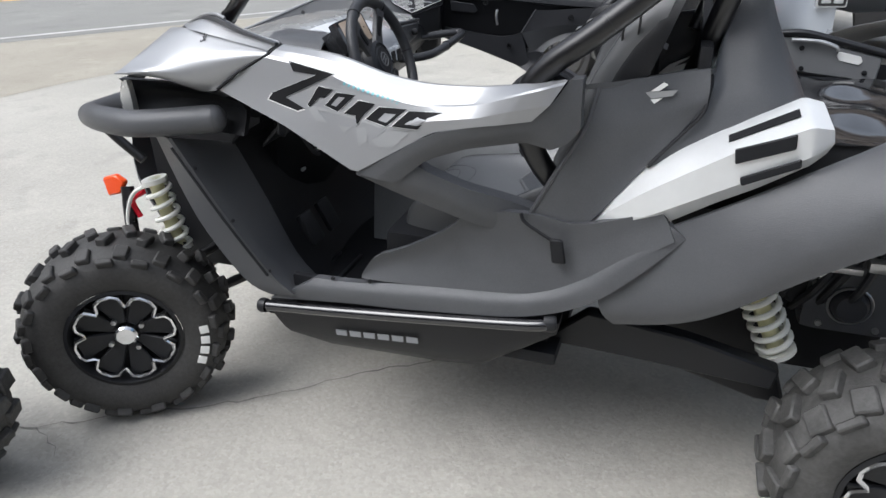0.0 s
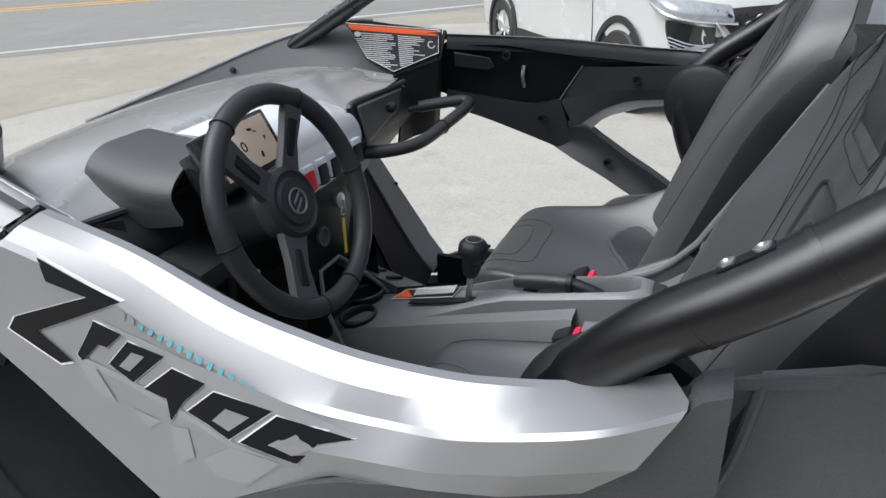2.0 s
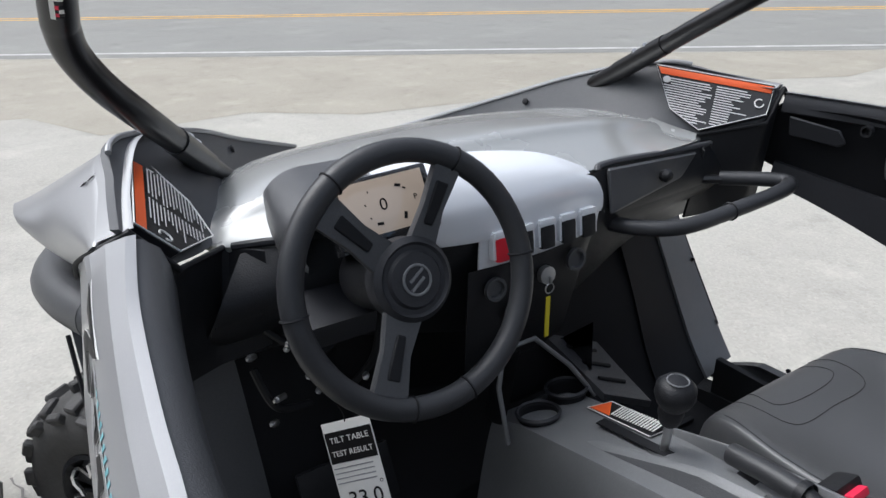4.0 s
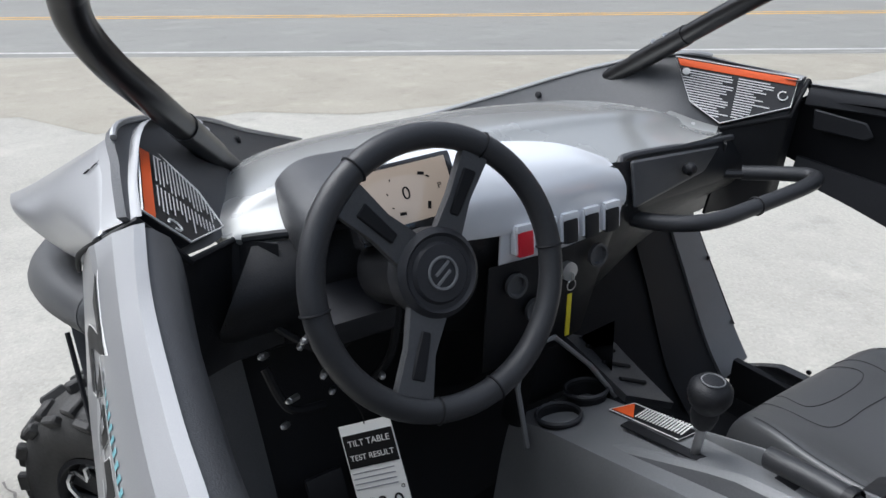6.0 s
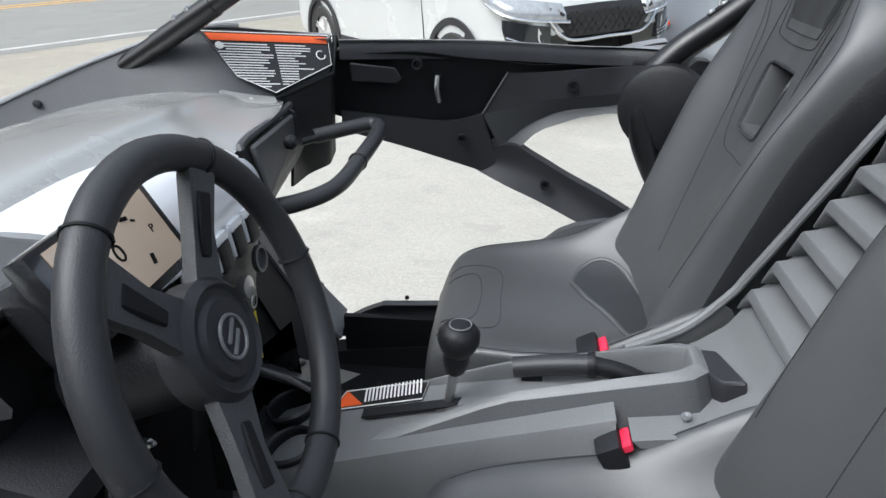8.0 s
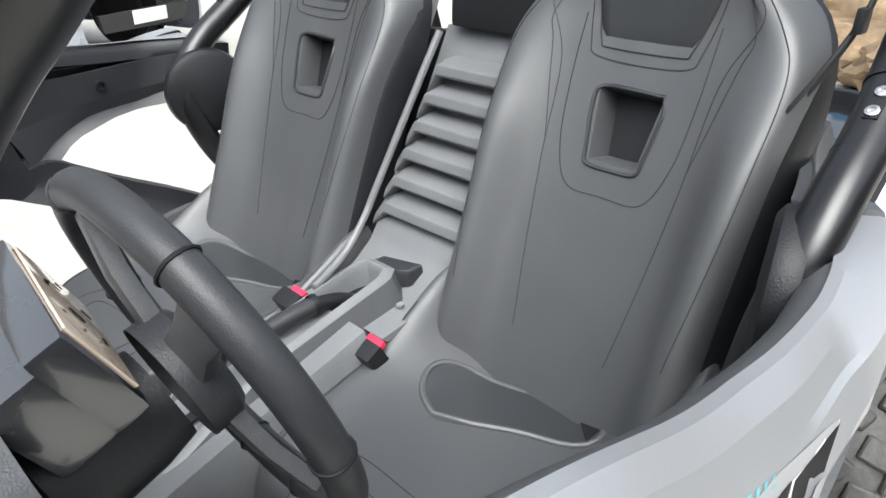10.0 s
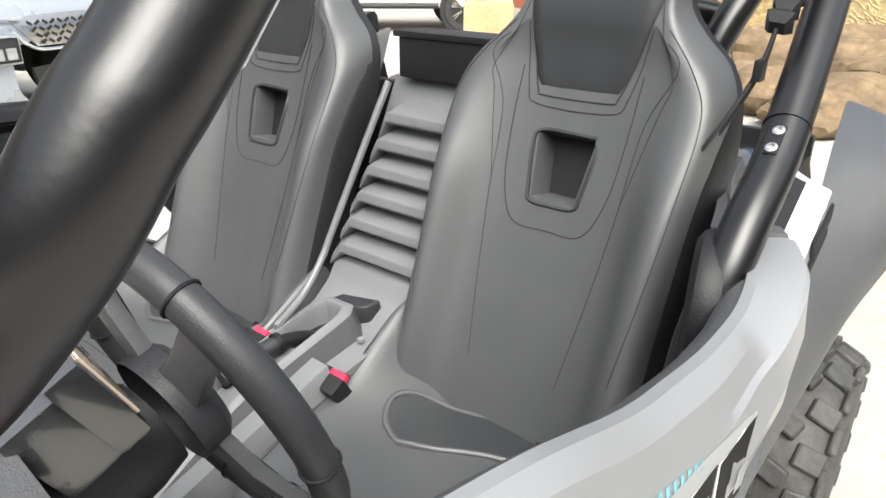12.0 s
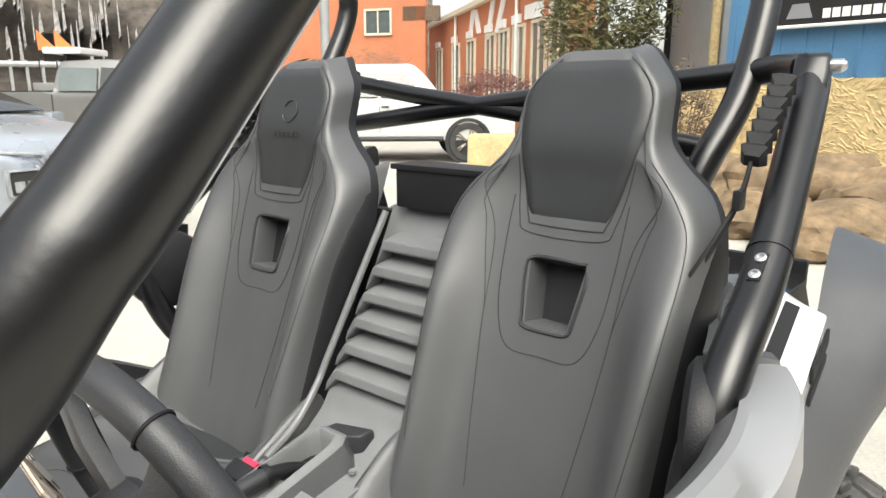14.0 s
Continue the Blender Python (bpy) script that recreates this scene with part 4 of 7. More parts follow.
# white centre cowl and the row of rocker switches
cowl = part("center_cowl", loft([cr([(-.545, -.28, 1.318), (-.53, -.12, 1.322), (-.50, .04, 1.305), (-.462, .13, 1.272)], 20), cr([(-.47, -.26, 1.305), (-.46, -.12, 1.302), (-.445, .05, 1.283), (-.437, .145, 1.25)], 20),
                              cr([(-.43, -.24, 1.262), (-.422, -.12, 1.258), (-.418, .05, 1.246), (-.425, .152, 1.226)], 20), cr([(-.425, -.22, 1.213), (-.415, -.12, 1.206), (-.412, .05, 1.202), (-.42, .150, 1.20)], 20)], 14, (-.004, 0, -.01)), WHITE, V, "white gloss cowl over the switch row")
panel = part("switch_panel", loft([cr([(-.421, -.13, 1.206), (-.418, .0, 1.204), (-.424, .148, 1.202)], 12), cr([(-.424, -.13, 1.145), (-.420, .0, 1.145), (-.428, .142, 1.155)], 12)], 6, (-.004, 0, -.012)), WHITE, V, "white gloss panel holding rocker switches")
for k in range(5):
    y = -.092 + .0485 * k
    n = Vector((1, -.02, .12))
    m = frame_at((-.412, y, 1.172), n, (0, 1, 0))
    sw = part("rocker_switch", moved(box((0, .006, .004), (.030, .044, .018), .007, seg=2), m), RED if k == 0 else DARK, panel, "red rocker switch" if k == 0 else "black rocker switch")
    part("switch_bezel", moved(join(box((0, .032, .002), (.036, .014, .020), .005), box((-.017, .012, .0), (.006, .046, .016), .002), box((.017, .012, .0), (.006, .046, .016), .002)), m), WHITE, sw, "white notched bezel")
part("lower_dash_panel", loft([cr([(-.425, -.15, 1.142), (-.42, 0, 1.142), (-.43, .14, 1.15)], 10), cr([(-.43, -.15, 1.05), (-.425, 0, 1.05), (-.44, .12, 1.06)], 10), cr([(-.45, -.14, .93), (-.445, 0, .93), (-.455, .10, .94)], 10)], 8, (-.004, 0, -.012)), DARK, V, "black lower dash panel with round sockets")
for y, z in ((-.10, 1.10), (.085, 1.11), (-.055, 1.04)):
    part("socket", revolve([(.022, 0), (.022, .008), (.017, .008), (.015, .001), (0, .001)], (-.418, y, z), (1, 0, .1), 18), PLASTIC, V, "round black socket cover")
part("ignition", revolve([(.017, 0), (.017, .012), (.006, .014), (0, .014)], (-.415, .01, 1.10), (1, 0, .1), 16), STEEL, V, "ignition lock")
# binnacle and display
n = Vector((.88, -.12, .46)).normalized()
md = frame_at((-.364, -.336, 1.320), n, (0, 1, .03))
part("binnacle", loft([cr([(-.41, -.435, 1.235), (-.42, -.44, 1.275), (-.425, -.40, 1.305), (-.425, -.34, 1.315), (-.42, -.28, 1.31), (-.41, -.265, 1.28), (-.41, -.27, 1.235)], 22),
                       cr([(-.50, -.445, 1.225), (-.50, -.45, 1.275), (-.50, -.41, 1.308), (-.50, -.34, 1.318), (-.50, -.28, 1.312), (-.49, -.265, 1.28), (-.49, -.27, 1.23)], 22),
                       cr([(-.60, -.43, 1.25), (-.605, -.43, 1.29), (-.61, -.39, 1.318), (-.61, -.33, 1.322), (-.61, -.27, 1.318), (-.60, -.25, 1.29), (-.60, -.25, 1.26)], 22)], 10, (-.004, 0, -.01)), PLASTIC, V, "dark grey hood behind the display")
disp = part("display", moved(join(box((0, 0, 0), (.150, .094, .03), .008), box((.0, -.01, -.035), (.138, .084, .05), .01)), md), POD, V, "instrument display in a black surround")
part("screen", moved(box((.002, .002, .016), (.124, .076, .002), .0005), md), SCREEN, disp, "lit beige instrument screen")


def writing(text, m, size, mat, parent, name="lettering", label=""):
    cu = bpy.data.curves.new(name, "FONT")
    cu.body, cu.size, cu.extrude, cu.align_x, cu.align_y = text, size, .0003, "CENTER", "CENTER"
    tmp = bpy.data.objects.new(name, cu)
    scene.collection.objects.link(tmp)
    bpy.context.view_layer.update()
    me = bpy.data.meshes.new_from_object(tmp.evaluated_get(bpy.context.evaluated_depsgraph_get()))
    bpy.data.objects.remove(tmp)
    me.transform(m)
    me.materials.clear()
    me.materials.append(mat)
    ob = new(name, me)
    ob.parent = parent
    if label:
        ob["label"] = label
    return ob


writing("EPS", frame_at((-.640, -.668, 1.352), (-.15, -.55, .82), (.25, -.80, -.50)), .026, INK, V, label="small dark letters on the silver fender")
writing("0", md @ pose(-.002, .002, .0175), .024, INK, disp, label="black digit on the screen")
writing("P", md @ pose(.046, .002, .0175), .011, INK, disp, label="black letter on the screen")
for a, r0, L in ((.8, .030, .009), (.5, .033, .005), (-.8, .030, .010), (2.4, .032, .003), (3.0, .032, .003), (3.6, .032, .003), (-2.2, .030, .009)):
    part("gauge_tick", moved(box((.004 + r0 * math.cos(a), .002 + r0 * math.sin(a), .0175), (L * .45, L, .0006), 0, Matrix.Rotation(a + .5, 4, "Z")), md), INK, disp)
# steering wheel
hub = Vector((-.287, -.342, 1.243))
ti = radians(19.3)
sn = Vector((math.cos(ti), 0, math.sin(ti)))
mw = frame_at(hub, sn, (0, 1, 0))
sw = part("steering_wheel", moved(tube([(.170 * math.cos(t), .170 * math.sin(t), .028) for t in (2 * math.pi * k / 56 for k in range(56))], .0165, 14, closed=True), mw), GRIP, V, "black leather steering wheel with three spokes")
for a in (math.pi * .5 + .55, math.pi * .5 - .55, math.pi + .02, 0 - .02, -math.pi / 2 - .26, -math.pi / 2 + .26):
    part("grip_seam", moved(tube([(.170 * math.cos(a) + .0172 * math.cos(p) * math.cos(a), .170 * math.sin(a) + .0172 * math.cos(p) * math.sin(a), .028 + .0172 * math.sin(p)) for p in (k * math.pi / 8 for k in range(16))], .0016, 5, closed=True), mw), VOID, sw)
for a0, w0, w1 in ((radians(61), .022, .020), (radians(133), .026, .024), (radians(242), .030, .026)):
    d, e = Vector((math.cos(a0), math.sin(a0), 0)), Vector((-math.sin(a0), math.cos(a0), 0))
    k = Vector((0, 0, 1))
    sp = part("spoke", moved(prism([d * .03 + e * w0, d * .10 + e * w1 * .8 + k * .008, d * .155 + e * w1 + k * .019, d * .155 - e * w1 + k * .019, d * .10 - e * w1 * .8 + k * .008, d * .03 - e * w0], k * .016, .005, 2), mw), PLASTIC, sw, "charcoal wheel spoke")
    part("spoke_slot", moved(prism([d * .075 + e * .008 + k * .018, d * .135 + e * .010 + k * .0275, d * .135 - e * .010 + k * .0275, d * .075 - e * .006 + k * .018], k * .0045, .002), mw), VOID, sp)
part("hub_cover", moved(revolve([(.058, -.01), (.058, .018), (.050, .026), (.046, .022), (.040, .022), (.036, .027), (0, .029)], (0, 0, 0), (0, 0, 1), 40), mw), INNER, sw, "round charcoal hub cover")
part("hub_emblem", moved(join(tube([(.020 * math.cos(t), .020 * math.sin(t), .029) for t in (k * .314 for k in range(20))], .002, 6, closed=True), box((0, .006, .029), (.026, .004, .003), .001, Matrix.Rotation(.6, 4, "Z")), box((0, -.006, .029), (.026, .004, .003), .001, Matrix.Rotation(.6, 4, "Z"))), mw), CONSOLE, sw, "grey round emblem")
part("steering_column", moved(join(revolve([(.045, -.02), (.05, -.05), (.052, -.12), (.03, -.14)], (0, 0, 0), (0, 0, 1), 24), tube([(0, 0, -.1), (0, 0, -.33)], .022, 12, smooth=False)), mw), DARK, V, "black steering column shroud")
part("column_bracket", box((-.43, -.40, 1.145), (.10, .11, .045), .01, Matrix.Rotation(.25, 4, "Y")), INNER, V, "dark charcoal column bracket")
for x, y, z, d in ((-.40, -.48, 1.13, (.7, -.6, .2)), (-.42, -.45, 1.05, (.8, -.4, .3)), (-.40, -.30, 1.08, (.9, -.3, .3)), (-.43, -.50, 1.02, (.6, -.7, .3)), (-.47, -.42, .98, (.8, -.4, .4)), (-.44, -.53, 1.10, (.7, -.5, .4)), (-.45, -.47, 1.09, (.8, -.3, .4)), (-.41, -.36, 1.02, (.8, -.4, .4)), (-.48, -.50, .94, (.7, -.5, .5))):
    part("column_bolt", revolve([(.0055, -.02), (.0055, .003), (.0035, .005), (.003, .010), (0, .011)], (x, y, z), d, 6), STEEL, V, "zinc bolt under the dash")
for q in (((-.47, -.52, 1.06), (-.44, -.50, 1.0), (-.46, -.44, .97)), ((-.50, -.50, 1.12), (-.46, -.42, 1.06), (-.48, -.34, 1.10)), ((-.46, -.30, 1.12), (-.44, -.33, 1.03), (-.47, -.38, .96))):
    part("wiring", tube(q, .007, 8), VOID, V, "black wiring loom")
# grab handle
gr = part("grab_handle", tube([(-.47, .20, 1.142), (-.40, .235, 1.143), (-.345, .30, 1.150), (-.325, .42, 1.165), (-.315, .555, 1.182), (-.335, .592, 1.186), (-.375, .575, 1.184), (-.45, .53, 1.175)], .016, 12, 60), GRIP, V, "black rubber passenger grab handle")
part("grip_seam", tube([(-.3275 + .0175 * math.cos(t), .405, 1.163 + .0175 * math.sin(t)) for t in (k * .524 for k in range(12))], .002, 5, closed=True), VOID, gr)
part("handle_mount", tube([(-.52, .45, 1.17), (-.44, .53, 1.175), (-.42, .56, 1.178)], .010, 8), TUBE, gr)

# ---- floor, tunnel and console ----
part("floor_pan", box((-.12, 0, .50), (.94, 1.28, .04), .01), VOID, V, "black floor pan")
part("firewall", loft([cr([(-.60, -.52, 1.10), (-.62, 0, 1.10), (-.60, .52, 1.10)], 9), cr([(-.725, -.512, 1.0), (-.76, 0, .98), (-.725, .512, 1.0)], 9), cr([(-.635, -.512, .82), (-.74, 0, .80), (-.635, .512, .82)], 9), cr([(-.55, -.512, .64), (-.66, 0, .62), (-.55, .512, .64)], 9), cr([(-.46, -.52, .52), (-.56, 0, .52), (-.46, .52, .52)], 9)], 14, (-.004, 0, -.02)), VOID, V, "black firewall in the footwell")
for s in (-1, 1):
    part("sill_inner", box((-.13, s * .655, .585), (.66, .02, .15), .006), VOID, V, "black inner sill wall")
    for k in range(5):
        part("floor_rib", box((-.52 + .085 * k, s * .40, .526), (.014, .30, .012), .004), DARK, V, "raised floor rib")
    part("seat_riser", box((.07, s * .37, .66), (.50, .44, .30), .03), VOID, V, "black seat base box")
for y in (-.42, -.30):
    part("pedal", box((-.53, y, .70), (.02, .07, .11), .008, Matrix.Rotation(-.5, 4, "Y")), DARK, V, "black pedal")
ft = part("foot_rest", loft([ln([(-.470, .060, .930), (-.505, .255, .822)], 6), ln([(-.40, .080, .893), (-.41, .236, .810)], 6), ln([(-.325, .100, .852), (-.305, .216, .800)], 6)], 10, (-.004, 0, -.018), smooth=False), PLASTIC, V, "charcoal ribbed foot plate beside the bin")
for k in range(3):
    f = .22 + .26 * k
    p, q = Vector((-.470, .060, .933)).lerp(Vector((-.325, .100, .855)), f), Vector((-.505, .255, .825)).lerp(Vector((-.305, .216, .803)), f)
    part("plate_slot", tube([p.lerp(q, .22), p.lerp(q, .74)], .0042, 8, smooth=False), VOID, ft)


def ring_prof(x, w, z, base, wb):
    return [(x, -wb, base), (x, -w - .02, z - .10), (x, -w, z - .012), (x, -w + .014, z), (x, 0, z), (x, w - .014, z), (x, w, z - .012), (x, w + .02, z - .10), (x, wb, base)]


con = part("console", grid([cr(ring_prof(*r), 33) for r in ((-.44, .085, .80, .54, .13), (-.36, .085, .835, .54, .13), (-.25, .083, .865, .54, .14), (-.10, .080, .905, .56, .15), (.05, .077, .942, .58, .15), (.13, .075, .962, .58, .15))]), CONSOLE, V, "grey plastic centre console with shift lever and hand brake")
# raised rear tray of the console: one bright rim round a sunken slot, closed behind by a dark block
rim_in = [(-.20, -.026, .880), (-.02, -.010, .950), (.215, -.006, 1.000), (.240, .006, 1.005), (.240, .046, 1.005), (.215, .056, 1.000), (-.02, .060, .950), (-.17, .076, .888)]
rim_out = [(-.24, -.052, .862), (-.03, -.026, .944), (.235, -.022, .999), (.262, -.004, 1.003), (.262, .054, 1.003), (.235, .072, .999), (-.03, .076, .944), (-.20, .094, .872)]
rim_low = [(-.26, -.078, .838), (-.03, -.062, .885), (.245, -.045, .955), (.275, -.012, .955), (.275, .064, .955), (.245, .092, .955), (-.03, .098, .885), (-.22, .102, .850)]
rim_top = [tuple(v + d for v, d in zip(Vector(p).lerp(Vector(q), .5), (0, 0, .004))) for p, q in zip(rim_in, rim_out)]
rim_deep = [(x, y + (.004 if y < .02 else -.004), z - .045) for x, y, z in rim_in]
part("tray_rail", loft([ln(r, 41) for r in (rim_deep, rim_in, rim_top, rim_out)], 13), CONSOLE, con, "grey raised rim round the hand brake slot")
part("tray_side", loft([ln(r, 41) for r in (rim_out, rim_low)], 6), PLASTIC, con, "charcoal wall of the tray")
part("tray_end", prism([(.258, -.006, 1.001), (.258, .058, 1.001), (.285, .050, 1.004), (.306, -.034, 1.008), (.272, -.030, 1.004)], (.010, 0, -.055), .004), INNER, con, "dark charcoal rear end of the console")
part("tray_floor", prism([(.0, -.006, .935), (.235, -.004, .960), (.235, .052, .960), (.0, .056, .935)], (0, 0, -.01)), VOID, con)
part("hand_brake", tube([(-.012, .036, .964), (.05, .033, .975), (.105, .029, .981)], .0165, 14, 12), GRIP, con, "black hand brake grip")
part("brake_lever", tube([(.105, .029, .981), (.15, .026, .972), (.20, .022, .950)], .0135, 12, 12), DARK, con)
part("brake_collar", revolve([(.019, 0), (.020, .006), (.019, .012)], (.097, .0295, .981), (.05, -.004, .004), 16), DARK, con)
# shift gate and lever
part("shift_gate", prism([(-.25, .004, .873), (-.03, -.006, .930), (-.03, .010, .932), (-.25, .024, .874)], (0, 0, .003)), VOID, con, "dark shift gate slot")
part("gate_cover", loft([cr([(-.13, .0, .902), (-.04, -.01, .935), (.06, -.012, .950)], 10), cr([(-.13, .04, .904), (-.04, .032, .938), (.06, .02, .952)], 10)], 5, (0, 0, -.004)), CONSOLE, con, "pale grey gate cover")
lev = part("shift_lever", tube([(-.114, .018, .885), (-.104, .008, .955), (-.096, -.001, 1.0)], .0075, 10, 10), STEEL, con, "bright shift lever with a black knob")
part("shift_knob", revolve([(.010, -.045), (.016, -.038), (.020, -.020), (.019, -.006), (.026, .004), (.031, .018), (.030, .032), (.022, .042), (.010, .046), (0, .046)], (-.095, -.002, 1.018), (.12, -.08, 1), 24), DARK, lev, "black shift knob")
part("knob_ring", tube([(-.0895 + .016 * math.cos(t), -.0055 + .016 * math.sin(t), 1.0630) for t in (k * .4189 for k in range(15))], .0012, 5, closed=True), CONSOLE, lev)
LABEL_AT = Matrix.Translation((.034, .012, .008))
corners = [(-.345, .030, .843), (-.19, .022, .885), (-.185, .066, .887), (-.33, .078, .846)]
cl = part("console_label", moved(prism(corners, (-.0006, 0, .002)), LABEL_AT), LABEL, con, "black console label with white lines and an orange triangle")
part("label_border", moved(tube([(x, y, z + .0025) for x, y, z in corners], .0012, 5, closed=True), LABEL_AT), PAPER, cl, "white label border")
part("label_triangle", moved(prism([(-.341, .033, .8468), (-.292, .033, .8595), (-.327, .075, .8505)], (0, 0, .001)), LABEL_AT), LABEL_ORANGE, cl, "orange triangle")
for k in range(16):
    x = -.288 + .0062 * k
    part("label_line", moved(prism([(x, .0305, .8495 + (x + .3) * .27 + .0135), (x + .003, .0305, .8495 + (x + .303) * .27 + .0135), (x - .001, .066, .8495 + (x + .299) * .27 + .0145), (x - .004, .066, .8495 + (x + .296) * .27 + .0145)], (0, 0, .001)), LABEL_AT), PAPER, cl)
# cup holder bin ahead of the console
part("cup_bin", loft([ln([(-.39, -.06, .975), (-.47, -.06, .90), (-.47, .12, .90), (-.39, .12, .975)], 13), ln([(-.40, -.085, .80), (-.46, -.085, .80), (-.46, .12, .80), (-.38, .12, .80)], 13)], 4, (-.004, 0, -.01)), DARK, V, "black bin below the dash")
part("bin_edge", tube([(-.36, -.105, .80), (-.40, -.10, .90), (-.418, -.075, .965), (-.41, -.01, .972), (-.385, .06, .90), (-.35, .10, .835)], .005, 8, 40, smooth=False), CONSOLE, V, "grey edge of the bin")
for x, y in ((-.355, -.04), (-.385, .055)):
    part("cup_holder", revolve([(.040, .004), (.042, .0), (.038, -.004), (.037, -.06), (0, -.06)], (x, y, .848), (-.2, 0, 1), 28), VOID, V, "dark round cup holder")
    part("cup_rim", revolve([(.037, .002), (.040, .006), (.044, .002), (.042, -.004)], (x, y, .848), (-.2, 0, 1), 28), INNER, V, "dark grey cup holder rim")
# buckles
for x, y, dz in ((.132, -.082, -.014), (.118, .112, .008)):
    bk = part("belt_buckle", box((x, y, .925 + dz), (.036, .058, .07), .008, Matrix.Rotation(-.5, 4, "Y")), DARK, V, "black seat belt buckle with a red button")
    part("buckle_button", box((x + .012, y, .952 + dz), (.015, .038, .012), .004, Matrix.Rotation(-.5, 4, "Y")), PINK, bk, "red release button")
part("console_bolt", revolve([(.007, 0), (.007, .004), (.003, .004), (0, .002)], (.226, -.056, .962), (-.2, 0, 1), 12), STEEL, V, "small bright bolt")
# louvred panel between the seats: a sawtooth of six lips over deep treads, its free end folded down to an edge rail
along, out = Vector((.445, 0, .895)), Vector((-.895, 0, .445))


def louvre_point(y, s, h):
    return Vector((.356, y, 1.071)) + along * s + out * h


lv = part("louvre_panel", loft([ln([(.15, y, .945), (.27, y, .962), (.318, y, 1.0), (.340, y, 1.035), (.376, y, 1.060), (.540, y, 1.390)], 22) for y in (-.092, 0, .128)], 6, (.012, 0, -.012)), CONSOLE, V, "grey moulded panel with six louvres between the seats")
for k in range(6):
    s0, yk, ye = .0559 * k, .104 - .004 * k, .134 - .0065 * k
    rows = []
    for y, ds, f in ((-.12, 0, 1), (-.02, 0, 1), (yk - .004, 0, 1), (yk + .003, -.003, .95), (ye, -.030, .30)):
        rows.append([louvre_point(y, s0 + ds + a, h * f - .001) for a, h in ((-.010, -.036), (-.0205, .009), (-.0200, .0150), (-.0175, .0180), (-.004, .0225), (-.001, .0225), (.001, .0205), (.022, -.008), (.046, -.040))])
    part("louvre", grid(rows), CONSOLE, lv, "raised grey louvre", 16)
part("panel_rail", tube([(.165, .115, .955), (.255, .135, .985), (.318, .142, 1.045), (.345, .141, 1.09), (.42, .124, 1.24), (.492, .106, 1.385)], .0075, 8, 40), CONSOLE, lv, "grey raised edge rail")
part("bulkhead_box", join(box((.535, -.03, 1.435), (.05, .25, .085), .01), box((.55, -.03, 1.478), (.09, .27, .012), .004)), DARK, V, "black box on top of the bulkhead")
part("bulkhead", box((.63, 0, 1.18), (.03, 1.10, .36), .01), DARK, V, "black bulkhead behind the seats")

# ---- seats ----
from mathutils.bvhtree import BVHTree


